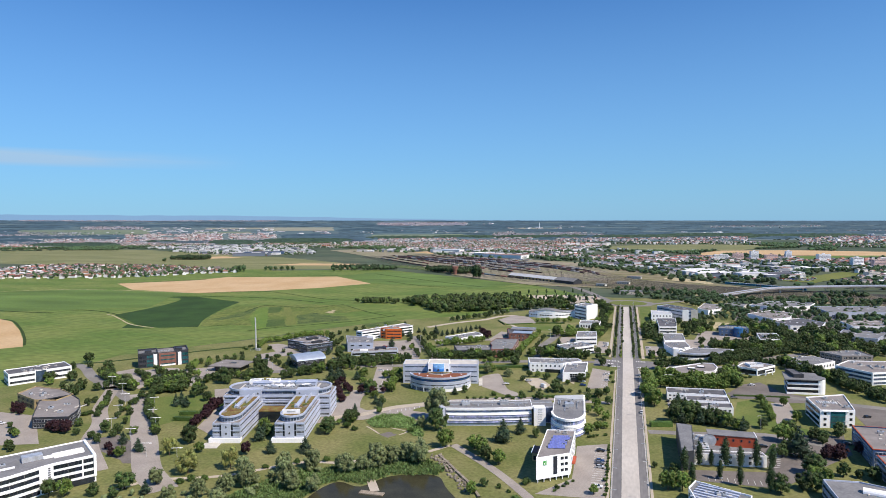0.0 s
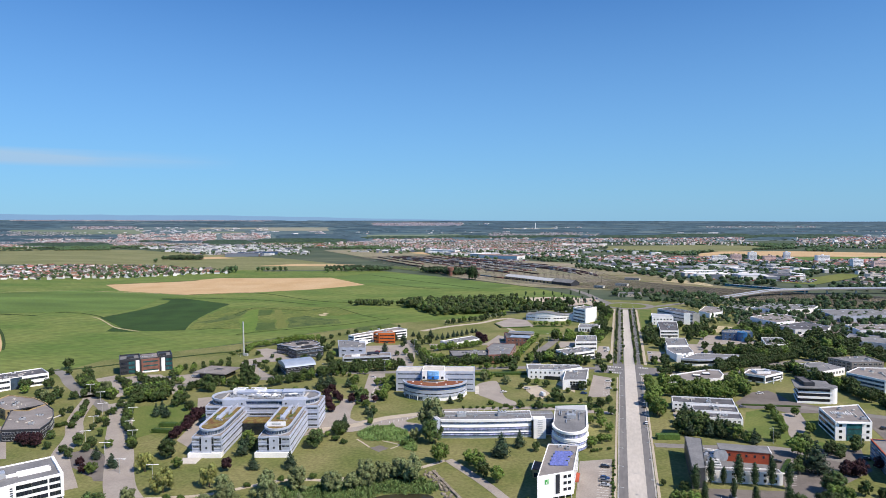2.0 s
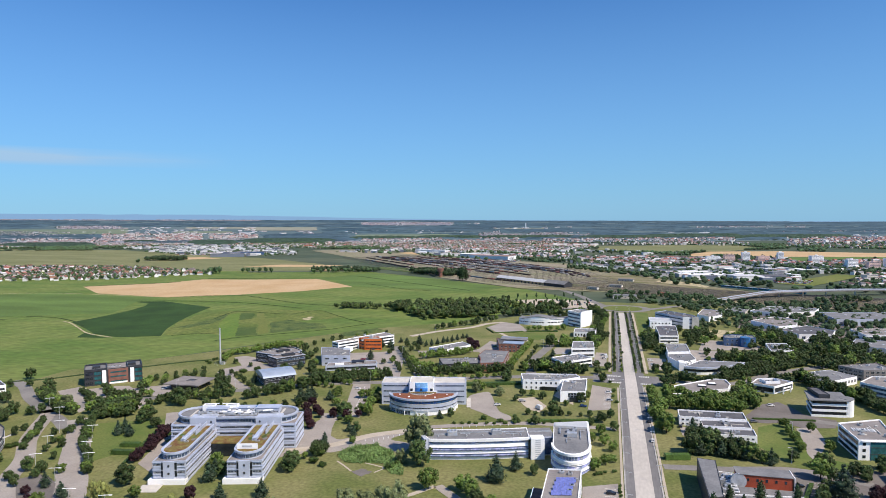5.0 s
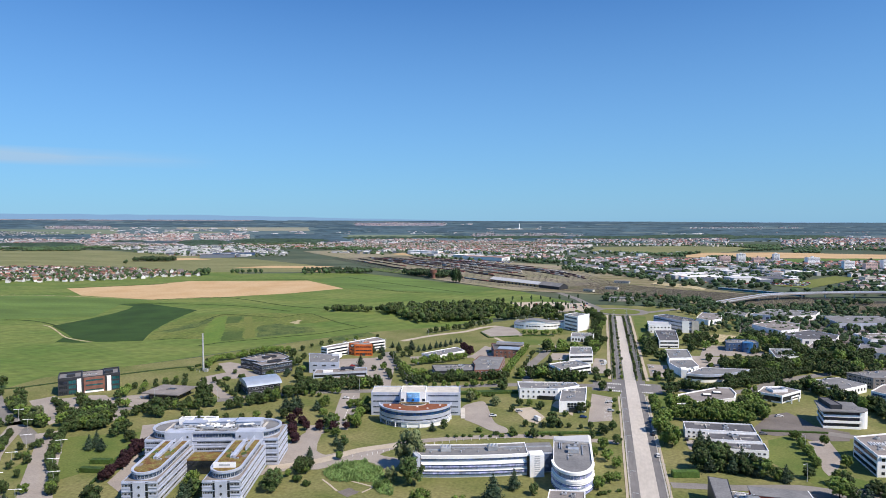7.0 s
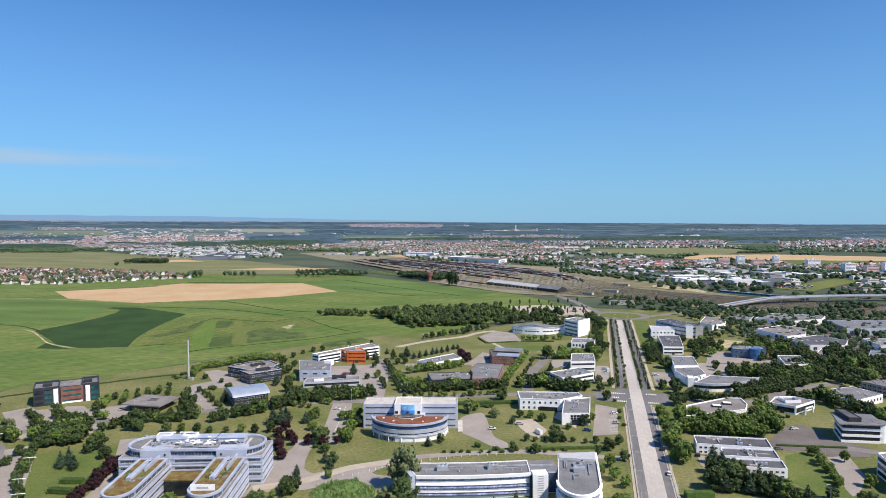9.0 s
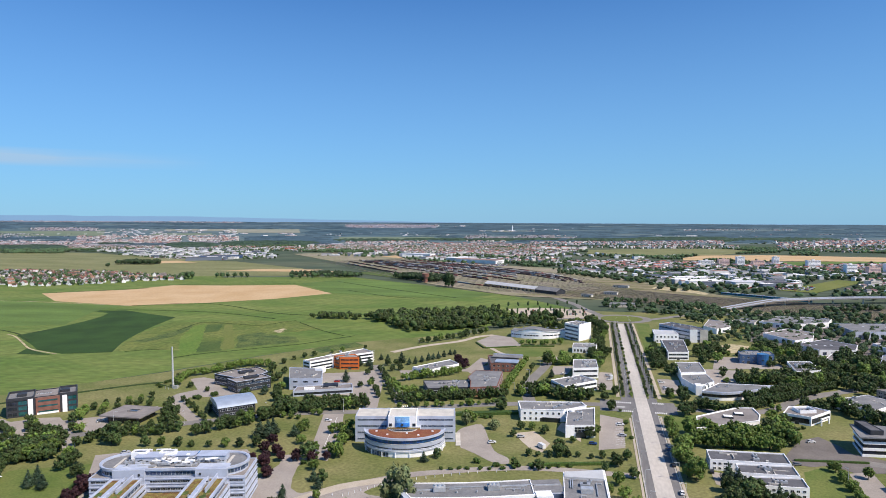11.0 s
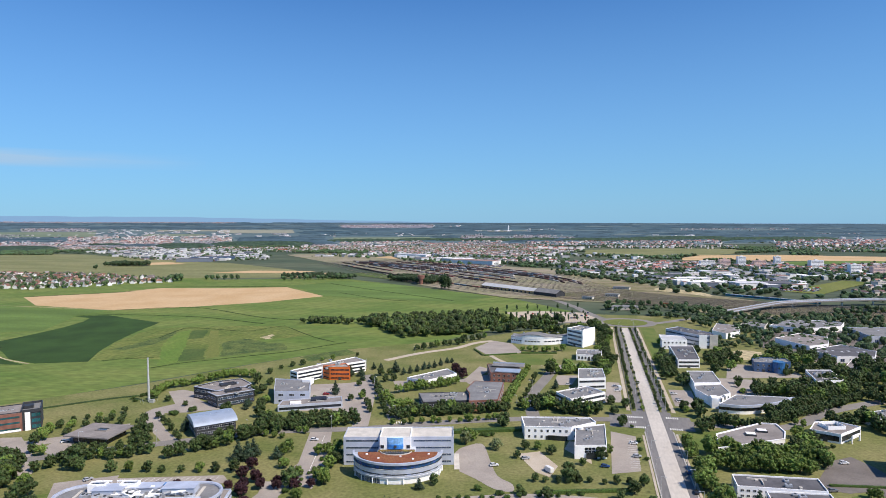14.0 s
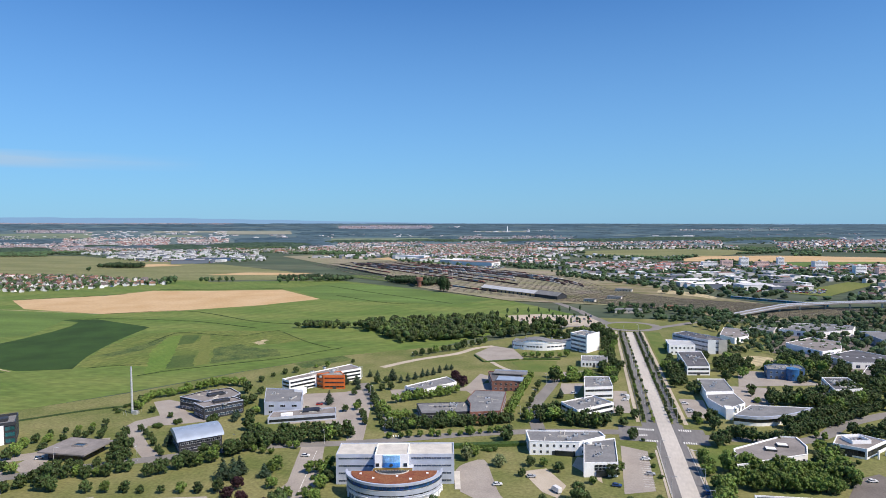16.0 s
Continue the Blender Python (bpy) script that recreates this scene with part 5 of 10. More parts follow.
def hotel():
    pts = [(-38.9, 279.2), (-24.9, 289.3), (-25.0, 320.6), (-38.9, 318.8)]
    cx, cy = centre(pts)
    o = local(pts, cx, cy)
    b = thing("hotel", cx, cy, "white hotel on stilts with solar panels on the roof", "hotel")
    part("wall", shell(o, 1.5, 11.5, drop=0.4), M["white"], b)
    part("underside", prism(inset(o, 0.1), 1.5, 1.7), M["white"], b)
    part("roof", prism(inset(o, 0.3), 10.8, 11.1), M["roof_tan"], b)
    part("ground_floor", prism(inset(o, 2.2), 0, 1.5), M["glass"], b, "recessed dark glazed ground floor")
    d = Vector(o[1]) - Vector(o[0])
    L, a = d.length, math.atan2(d.y, d.x)
    m0 = Matrix.Translation((o[0][0], o[0][1], 0)) @ Matrix.Rotation(a, 4, "Z")
    part("stair_window", box(L * 0.50, L * 0.61, -0.14, 0.02, 2.9, 11.0), M["glass"], b, "", m0)
    for f in range(3):
        z = 4.2 + 2.7 * f
        for x in (0.76, 0.88):
            part("window", window_mesh(1.5, 1.2, "frame_dark", "glass", 2), None, b, "", m0 @ Matrix.Translation((L * x, 0, z)))
        facade(b, o[1], o[2], z, 9, 1.5, 1.3)
        facade(b, o[2], o[3], z, 4, 1.5, 1.3)
        facade(b, o[3], o[0], z, 9, 1.5, 1.3)
    sg = part("sign", box(L * 0.20, L * 0.31, -0.2, 0.0, 7.6, 9.6, 0.1), M["sign_green"], b, "green square hotel emblem", m0)
    part("emblem_bar", box(L * 0.275, L * 0.29, -0.24, -0.2, 7.8, 9.4), M["white"], sg)
    part("emblem_bar", box(L * 0.225, L * 0.25, -0.24, -0.2, 8.0, 8.6), M["white"], sg)
    part("sign_bar", box(L * 0.12, L * 0.42, -0.1, 0.0, 6.4, 6.9), M["sign_green"], b)
    for k in range(6):
        x = L * (0.04 + 0.18 * k)
        part("stilt", box(x - 0.15, x + 0.15, -0.3, 0.1, 0, 1.6), M["white"], b, "", m0)
    # rows of solar panels, tilted towards the sun
    for r_ in range(4):
        for k in range(4):
            part("solar_panel", box(-0.95, 0.95, -1.3, 1.3, -0.04, 0.04), M["solar"], b, "", pose(-2.6 + 1.95 * k + 0.3 * r_, -7.5 + 4.2 * r_ + 0.45 * k, 11.8, 24, 0, 8))
    for x, y in ((4.0, 2.0), (4.6, 7.5), (3.5, -4), (-1, 14), (2.5, 13)):
        hvac(b, x, y, 11.1, random.Random(int(x * 10)), 0.8)
    an = part("annex", box(-12.5, -7.0, 3, 12, 0, 4.0, 0.05), M["tan_panel"], b, "low restaurant annex with a brown roof")
    part("annex_roof", box(-12.8, -6.9, 2.7, 12.3, 4.0, 4.3), M["brick"], an)
    part("annex_edge", box(-12.9, -12.5, 2.6, 12.4, 3.9, 4.5), M["white"], an)
    for k, x in enumerate((-11, -9)):
        part("annex_window", window_mesh(1.7, 2.0, "frame_dark", "glass", 2), None, an, "", pose(x, 3.0, 1.6))
    part("canopy", box(6.9, 8.5, -4, 6, 3.0, 3.3), M["redwall"], b)
    for x, y in ((8.3, -3.8), (8.3, 5.8)):
        part("canopy_post", tube(0.1, 0.1, 0, 3.0, 8, x, y), M["frame"], b)


hotel()

# ---- other buildings of the park ----
w1 = office("white two-storey office wing with small square windows", [(-71.5, 480.5), (-47, 484), (-34, 496), (-37, 503), (-75, 497)], 7.2, 2, win_w=1.2, win_h=1.4, pitch=3.0, gear=4, seed=2, rim="white")
part("glazed_door", box(-6, 4, -10.3, -9.6, 0.1, 2.6), M["glass"], w1)
part("stair_drum", tube(1.5, 1.5, 0, 7.6, 18, 10.8, -7.8), M["white"], w1, "white round stair drum")
w2 = office("white block with a tall dark window group", [(-44.5, 457.0), (-28.9, 461.0), (-29.2, 494.5), (-44.8, 486)], 7.0, 2, faces=[1, 3], gear=3, seed=4, pitch=4)
for k in range(4):
    for j in range(2):
        part("window", window_mesh(1.6, 1.2, "frame_dark", "glass", 1), None, w2, "", Matrix.Translation((-2.2 + k * 1.75 + 0.2, -16.25 + k * 0.45 + 0.1, 5.2 - j * 1.4)) @ Matrix.Rotation(0.25, 4, "Z"))
part("entrance", box(-2.4, 3.0, -0.3, 0.1, 0.1, 3.2), M["glass"], w2, "", Matrix.Translation((0.3, -16.0, 0)) @ Matrix.Rotation(0.25, 4, "Z"))


def bow_front_office():
    """White four-storey office with a bowed front and dark ribbon windows."""
    b = thing("office_building", -231.5, 230.5, "white office with dark ribbon windows and a bowed front", "office building", rz=55.0)
    n = 12
    fr = [(-66 + 66 * k / n, -5.5 * math.sin(math.pi * min(1.0, (k / n) / 0.72)) if k / n < 0.72 else 0.0) for k in range(n + 1)]
    o = fr + [(0, 25), (-66, 25)]
    part("wall", shell(o, 0, 12.6, drop=0.6), M["white"], b)
    part("roof", prism(inset(o, 0.35), 11.7, 12.0), M["roof_grey"], b)
    for i in range(n):
        if i == 8:
            continue
        for z in (1.6, 4.7, 7.7, 10.5):
            facade(b, fr[i], fr[i + 1], z, 2, 0, 1.7, "frame_dark", "glass", fill=True, margin=0.02 if i != n - 1 else 0.6)
    part("entrance_glazing", box(-17.0, -1.0, -0.35, 0.0, 0.1, 2.7), M["glass"], b, "dark glazed ground floor")
    part("end_frame", box(-0.9, 0.25, -0.6, 24.5, 2.8, 12.8, 0.05), M["white"], b, "plain white end frame")
    part("plant_duct", box(-19, -3, 9.6, 10.5, 12.0, 13.3, 0.1), M["white"], b)
    for k in range(10):
        part("louvre", box(-20.8, -17.7, -0.5, 0.2, 2.0 + 0.95 * k, 2.5 + 0.95 * k), M["dark_panel"], b)
    part("balcony_band", ring_band(fr[:9], 5.7, 6.5, 0.9), M["white"], b)
    part("roof_house", box(-27, -19, 10, 15, 12.0, 14.2, 0.1), M["galv"], b, "grey plant room")
    part("roof_rail", box(-60, -30, 6, 6.5, 12.0, 12.8), M["white"], b)
    part("roof_rail", box(-15, -3, 8, 8.5, 12.0, 12.8), M["white"], b)
    part("roof_rail", box(-15, -3, 13, 13.5, 12.0, 12.8), M["white"], b)
    for k in range(5):
        hvac(b, -34 - 4 * k, 12 + (k % 2) * 3, 12.0, random.Random(k + 9), 1.0)


bow_front_office()

br = office("brown low office with a curved dark wing", [(-380, 318), (-356, 309), (-342, 312), (-343, 326), (-362, 334), (-384, 335)], 6.7, 2, wall="tan_panel", roof="roof_tan", ribbon=False, pitch=2.0, win_w=0.8, win_h=3.6, gear=3, seed=11, sash="frame_dark")
office("dark curved office wing with a brown-grey roof", [(-325, 280), (-306, 287), (-311, 298), (-319, 308), (-330, 318), (-343, 325), (-352, 309)], 6.7, 2, wall="dark_panel", roof="roof_tan", ribbon=True, gear=4, seed=12, faces=[0, 1, 2, 3])
wg = office("white two-storey office with a glazed middle", [(-424.7, 349), (-403, 382.6), (-421, 393), (-441, 359)], 8.6, 2, roof="roof_dark", ribbon=True, gear=3, seed=13, win_h=1.6)

gm = Matrix.Rotation(math.atan2(33.6, 21.7), 4, "Z")
part("glazed_middle", box(-3.4, 3.4, -0.35, 0.1, 0.1, 8.2), M["glass_blue"], wg, "tall glazed entrance bay", Matrix.Translation((8.6, -5.0, 0)) @ gm)
for sx in (-3.8, 3.4):
    part("bay_pier", box(sx, sx + 0.4, -0.7, 0.1, 0, 9.2), M["white"], wg, "", Matrix.Translation((8.6, -5.0, 0)) @ gm)


def black_office():
    b = thing("office_building", -366, 437, "black glass office with a red brick middle", "office building", rz=42.5)
    o = rect(-18.5, 18.5, -11, 8)
    part("wall", shell(o, 0, 11.3, drop=0.6), M["dark_panel"], b)
    part("roof", prism(inset(o, 0.3), 10.4, 10.7), M["roof_grey"], b)
    part("brick_middle", box(-3.5, 9.2, -11.5, -10.9, 0.3, 10.8), M["brick"], b, "red brick middle bay")
    for x in (-7.5, 10.5):
        part("white_pier", box(x, x + 2.6, -11.7, -10.8, 0, 10.6), M["white"], b)
    for z in (2.0, 5.4, 8.6):
        facade(b, (-18.5, -11), (-12.6, -11), z, 2, 0, 2.0, "frame_dark", "glass", fill=True, margin=0.5)
        facade(b, (-12.6, -11), (-7.8, -11), z, 2, 0, 2.4, "frame_dark", "glass_teal", fill=True, margin=0.2)
        facade(b, (13.3, -11), (18.5, -11), z, 2, 0, 2.2, "frame_dark", "glass_teal", fill=True, margin=0.4)
        facade(b, (-3.0, -11.52), (8.8, -11.52), z, 5, 0, 1.0, "frame_dark", "glass_teal", fill=True, margin=0.8)
        facade(b, (18.5, -11), (18.5, 8), z, 5, 0, 2.2, "frame_dark", "glass_teal", fill=True)
        facade(b, (-18.5, 8), (-18.5, -11), z, 5, 0, 2.2, "frame_dark", "glass_teal", fill=True)
    for x0, x1 in ((-18.6, -4.2), (8.6, 18.6)):
        part("end_block_rim", shell(rect(x0, x1, -11.3, 8.1), 10.2, 12.0, t=0.5, drop=1.2), M["dark_panel"], b, "black framed end block")
    part("brick_roof", box(-4.0, 8.4, -11.2, 7.6, 10.72, 10.85), M["roof_tan"], b)
    part("ground_glazing", box(-3.0, 8.6, -11.62, -11.4, 0.3, 1.6), M["white"], b)
    for x in (-11, 12):
        part("plant_room", box(x - 2.5, x + 2.5, -4, 1, 10.7, 12.4, 0.05), M["dark_panel"], b)
    for k in range(5):
        hvac(b, -3 + k * 1.8, -3, 10.7, random.Random(k), 0.6)


black_office()


def pavilion():
    b = thing("pavilion", -298.7, 433.5, "low pavilion under a wide overhanging gravel roof", "pavilion", rz=1.5)
    part("wall", shell(rect(-10, 10, -8, 8), 0, 4.0, drop=0.1), M["dark_panel"], b)
    part("roof", prism([(-13.5, -11), (13.5, -11), (13, 11), (-13, 11)], 4.0, 4.55), M["roof_tan"], b, "wide flat gravel roof")
    part("roof_light", shell(rect(-2.5, 4.5, -1, 3), 4.5, 5.3, drop=0.2), M["roof_tan"], b)
    part("roof_light_glass", box(-2.2, 4.2, -0.7, 2.7, 4.7, 4.95), M["glass_blue"], b)
    part("roof_edge", ring_band([(-13.5, -11), (13.5, -11), (13, 11), (-13, 11)], 4.1, 4.7, 0.12, True), M["roof_tan"], b)
    for z in (1.9,):
        facade(b, (-10, -8), (10, -8), z, 8, 0, 2.2, "frame_dark", "glass", fill=True)
        facade(b, (10, -8), (10, 8), z, 6, 0, 2.2, "frame_dark", "glass", fill=True)
        facade(b, (-10, 8), (-10, -8), z, 6, 0, 2.2, "frame_dark", "glass", fill=True)


pavilion()


def barrel_hall():
    b = thing("hall", -247, 460, "dark hall under a silver barrel roof", "hall", rz=44.0)
    L, W = 21.5, 21.0
    part("wall", shell(rect(-L / 2, L / 2, -W / 2, W / 2), 0, 6.6, drop=0.1), M["dark_panel"], b)
    bm = bmesh.new()
    sec = [(W / 2 * 1.08 * math.cos(radians(180 - 180 * k / 14)), 6.4 + 3.2 * math.sin(radians(180 * k / 14))) for k in range(15)]
    rows = [[bm.verts.new((x, y, z)) for y, z in sec] for x in (-L / 2 - 1, L / 2 + 1)]
    for k in range(14):
        bm.faces.new((rows[0][k], rows[0][k + 1], rows[1][k + 1], rows[1][k]))
    bm.faces.new(rows[0])
    bm.faces.new(rows[1][::-1])
    part("barrel_roof", bm, M["zinc_roof"], b, "silver barrel roof")
    for k in range(14):
        x = -L / 2 + k * L / 13
        part("roof_seam", box(x - 0.05, x + 0.05, -1.5, 1.5, 9.5, 9.7), M["galv"], b)
    for z in (2.0, 4.8):
        facade(b, (-L / 2, -W / 2), (L / 2, -W / 2), z, 10, 0, 1.3, "frame", "glass", fill=True)
        facade(b, (-L / 2, W / 2), (-L / 2, -W / 2), z, 5, 0, 1.3, "frame", "glass", fill=True)


barrel_hall()
dk = office("dark ribbon-windowed office with a grey roof", [(-296, 515), (-274, 508), (-262, 522), (-262, 530), (-276, 541), (-289, 530)], 8.0, 2, wall="dark_panel", roof="roof_tan", ribbon=True, gear=2, seed=21, glass="glass_blue", rim="grey_panel")
dk2 = office("dark glazed office with a large black rooflight", [(-279, 504.5), (-267.5, 497.2), (-252, 516), (-261.4, 521.6), (-265, 520)], 8.0, 2, wall="dark_panel", roof="roof_tan", ribbon=True, gear=1, seed=22, glass="glass_blue", rim="grey_panel")
for dd in (dk, dk2):
    part("roof_light", shell(rect(-5, 5, -2.2, 2.2), 7.6, 8.9, drop=0.5), M["dark_panel"], dd, "", Matrix.Rotation(0.85, 4, "Z"))
    part("roof_light_glass", box(-4.6, 4.6, -1.8, 1.8, 8.0, 8.3), M["glass_blue"], dd, "", Matrix.Rotation(0.85, 4, "Z"))
gr = office("light grey block with square window groups", [(-236.4, 513.3), (-214.2, 518.3), (-225.4, 545), (-251.6, 544)], 8.4, 2, wall="grey_panel", ribbon=False, win_w=3.2, win_h=1.3, pitch=5.5, gear=2, seed=22, split=3)
part("white_cube", box(2.5, 8.5, 10, 16, 6, 9.6, 0.05), M["white"], gr)
ax = office("low grey annex with a black barrel rooflight", [(-226, 498), (-190, 515), (-195, 526), (-214, 518), (-229, 510)], 4.0, 1, wall="grey_panel", roof="roof_tan", gear=1, seed=23, ribbon=True, sash="frame_dark", glass="glass")
part("white_porch", box(-4, 3, -1.0, 2.0, 0, 4.6, 0.05), M["white"], ax, "white entrance block", Matrix.Translation((-6.5, -7.2, 0)) @ Matrix.Rotation(0.44, 4, "Z"))
part("rooflight", tube(1.7, 1.7, -5, 5, 14), M["glass"], ax, "black barrel rooflight", Matrix.Translation((4, 3, 4.2)) @ Matrix.Rotation(radians(25), 4, "Z") @ Matrix.Rotation(radians(90), 4, "Y"))
office("long white office with dark ribbon windows", [(-244.5, 563.6), (-232.8, 581.5), (-208.6, 609), (-221.7, 620), (-252, 567.5)], 8.6, 3, roof="roof_tan", ribbon=True, gear=5, seed=24, sash="frame_dark", win_h=1.2)
oc = office("bright orange office cube", [(-225.5, 577.8), (-210.3, 580.6), (-218, 592), (-232.4, 581.8)], 9.8, 3, wall="orange", roof="roof_tan", ribbon=True, win_h=1.2, gear=1, seed=25, faces=[0, 3], sash="orange")
low = office("low grey-roofed office with brick ends", [(-139, 522), (-110.9, 532.2), (-113.6, 541), (-117.6, 551), (-147.5, 542)], 4.6, 1, wall="dark_panel", gear=4, seed=26, parapet=0.3, ribbon=True)
lb = office("grey-roofed office with red brick walls", [(-110.3, 523.8), (-93, 530.2), (-95.2, 573.5), (-115.7, 572.6), (-117.3, 551.5), (-113.2, 541)], 6.6, 2, wall="brick", gear=2, seed=27, parapet=0.3)
for k in range(4):
    part("rooflight", tube(1.2, 1.2, 4.3, 5.3, 12, -8 + 3.0 * k, -0.6 + 0.8 * k), M["roof_grey"], low)
office("low white office with a grey roof", [(-166.3, 579.4), (-151.4, 572), (-133.6, 598.3), (-143.8, 611)], 4.8, 1, gear=3, seed=28, win_h=2.0, pitch=2.4)
bb = office("red brick office under blue-grey roof decks", [(-108, 596), (-89, 598), (-89, 612), (-90, 627), (-115, 624)], 7.0, 2, wall="brick", roof="roof_dark", gear=1, seed=29)
part("roof_deck", box(-12, 12, 4, 13, 7.2, 7.7), M["roof_grey"], bb, "blue-grey roof deck")
part("roof_deck", box(-7, 11, -14, -3, 7.2, 7.7), M["zinc_roof"], bb)
part("deck_rail", box(-12, 12, 12.6, 13, 7.7, 8.6), M["grey_panel"], bb)
def school():
    """White school whose roof line rises and falls in a wave."""
    b = thing("school", -84, 748, "white school with a waved grey roof", "school")
    front = [(x + 84, y - 748) for x, y in smooth_line([(-111, 743), (-98, 738), (-80, 738), (-59, 750)], 6)]
    n = len(front)
    back = [(x * 0.97 + 0.5, y + 15) for x, y in front]
    top = [8.0 + 1.7 * math.cos(2.3 * math.tau * k / (n - 1) * 0.55 + 2.4) for k in range(n)]
    wall, roof = bmesh.new(), bmesh.new()
    rows = [[wall.verts.new((x, y, z if up else 0.0)) for (x, y), z in zip(line, top)] for line, up in ((front, 0), (front, 1), (back, 1), (back, 0))]
    for k in range(n - 1):
        wall.faces.new((rows[0][k], rows[0][k + 1], rows[1][k + 1], rows[1][k]))
        wall.faces.new((rows[2][k], rows[2][k + 1], rows[3][k + 1], rows[3][k]))
    for k in (0, n - 1):
        wall.faces.new([r[k] for r in rows])
    part("wall", wall, M["white"], b)
    lo, hi = [[[roof.verts.new((x, y + dy, z + dz)) for (x, y), z in zip(line, top)] for line, dy in ((front, -0.5), (back, 0.4))] for dz in (0.02, 0.35)]
    for k in range(n - 1):
        roof.faces.new((hi[0][k], hi[0][k + 1], hi[1][k + 1], hi[1][k]))
        roof.faces.new((lo[0][k], lo[0][k + 1], hi[0][k + 1], hi[0][k]))
        roof.faces.new((lo[1][k + 1], lo[1][k], hi[1][k], hi[1][k + 1]))
    part("roof", roof, M["roof_grey"], b, "grey roof in a shallow wave")
    part("roof_edge", ring_band([(x, y - 0.5) for x, y in front], 7.0, 7.35, 0.06), M["white"], b)
    for k in range(n - 1):
        if k % 6 != 5:
            facade(b, front[k], front[k + 1], 3.4, 1, 0, 1.1, "frame_dark", "glass", fill=True, margin=0.45)
    part("glazed_bay", box(-27.5, -21, -4.4, -2.2, 0.2, 6.4, 0.05), M["glass_blue"], b, "glazed end bay in a white frame")
    rng = random.Random(31)
    for x, y in ((-16, 4), (-4, 2), (8, 6), (16, 10)):
        hvac(b, x, y, 8.6, rng, 0.8)


school()
tall = office("tall white building with stacked balconies", [(-59, 748), (-45, 733), (-34, 752), (-48, 764)], 15.5, 4, faces=[0], win_h=1.7, ribbon=True, gear=3, seed=32, glass="glass_blue", rim="white")
part("white_screen", box(-0.3, 0.3, -11, 11, 0, 16.4), M["white"], tall, "plain white end wall", Matrix.Translation((7.2, -6.6, 0)) @ Matrix.Rotation(radians(-30), 4, "Z"))
office("low white pavilion with a flat canopy", [(-49, 680), (-28.4, 680), (-27.8, 703), (-49, 700)], 5.2, 1, gear=2, seed=33, win_h=2.2, pitch=2.6)
office("white office box with rooftop pipes", [(-45.4, 587), (-26.9, 592.8), (-28.7, 620), (-46, 617)], 8.2, 2, gear=5, seed=34, ribbon=True, faces=[0, 1, 3])
office("white office with sun louvres", [(-48.9, 539), (-27.7, 559.7), (-39.7, 573), (-59, 554.6)], 7.0, 2, gear=4, seed=35, ribbon=True)


def prow_office():
    b = thing("office_building", 45, 575, "white office with a long curved roof like a prow", "office building")
    hb = [(-14, 20), (4, 26), (4, 58), (-14, 55)]
    part("wall", shell(ccw(hb), 0, 7.0, drop=0.5), M["white"], b)
    part("roof", prism(inset(ccw(hb), 0.3), 6.2, 6.5), M["roof_grey"], b)
    mid = ccw([(-14.5, 10), (-8, -12), (6, 4), (4, 26), (-14, 20)])
    part("middle", shell(mid, 0, 5.6, drop=0.4), M["white"], b)
    part("middle_roof", prism(inset(mid, 0.3), 5.0, 5.2), M["roof_grey"], b)
    ar = smooth_line([(-6, -23), (9, -24), (27, -14), (42, 1)], 5)
    wing = ccw(ar + [(8, 0)])
    part("curved_wing", shell(wing, 0, 5.6, drop=0.3), M["white"], b, "curved wing tapering to a point")
    part("wing_roof", prism(inset(wing, 0.25), 5.0, 5.3), M["roof_grey"], b)
    part("wing_fascia", ring_band(ar, 4.4, 5.8, 1.0), M["silver"], b)
    for i in range(len(ar) - 1):
        facade(b, ar[i], ar[i + 1], 3.0, 2, 0, 1.8, "frame_dark", "glass", fill=True, margin=0.02)
    for z in (2.0, 4.6):
        facade(b, hb[0], hb[1], z, 5, 1.6, 1.4)
        facade(b, (-8, -12), (6, 4), min(z, 3.2), 5, 1.6, 1.4)
    part("white_portal", box(-8.6, -4.5, -15, -8, 0, 6.6, 0.05), M["white"], b)
    rng = random.Random(8)
    for x, y in ((-6, 40), (-4, 46), (-8, 34), (0, -6), (6, -10), (12, -8), (-6, 8), (-3, 12), (-8, 14)):
        hvac(b, x, y, 5.2 if y < 20 else 6.5, rng, 0.9)


prow_office()
office("white office box with a dark glazed corner", [(29.5, 667.3), (46.4, 670.6), (48, 702), (49, 727), (29.2, 723)], 7.0, 2, gear=6, seed=41, ribbon=True, roof="roof_dark")
office("grey-topped white office with a mono-pitch roof", [(25, 741), (47, 745), (46, 765), (25, 768)], 8.5, 2, wall="white", roof="metal_roof", gear=0, seed=42)
gw = office("long blue-grey office slab with white end wings", [(32.5, 782), (59, 751), (73, 752), (70, 768), (45, 796)], 12.0, 3, wall="grey_panel", ribbon=True, gear=3, seed=43, roof="roof_dark", glass="glass_blue")
part("white_end", box(-3, 3.4, -0.4, 0.4, 0, 12.4), M["white"], gw, "plain white end wall", Matrix.Translation((5.0, -19.2, 0)))
part("white_end", box(-3, 4, -0.4, 0.4, 0, 12.4), M["cream_roof"], gw, "pale end wall", Matrix.Translation((14.0, -18.6, 0)))
bl = office("blue office with a dark porch", [(85, 667), (98, 667), (112, 673), (112, 686), (95, 687), (86, 680)], 7.5, 2, wall="blue_panel", gear=4, seed=44)
part("drum", tube(4.4, 4.4, 0, 8.6, 20, 4.0, -9.5), M["glass_drum"], bl, "bright blue drum")
office("white office with a sunken dark roof", [(111.6, 612.5), (130.2, 619), (131.6, 649), (114.3, 646)], 8.0, 2, gear=6, seed=45, roof="roof_dark", ribbon=True)
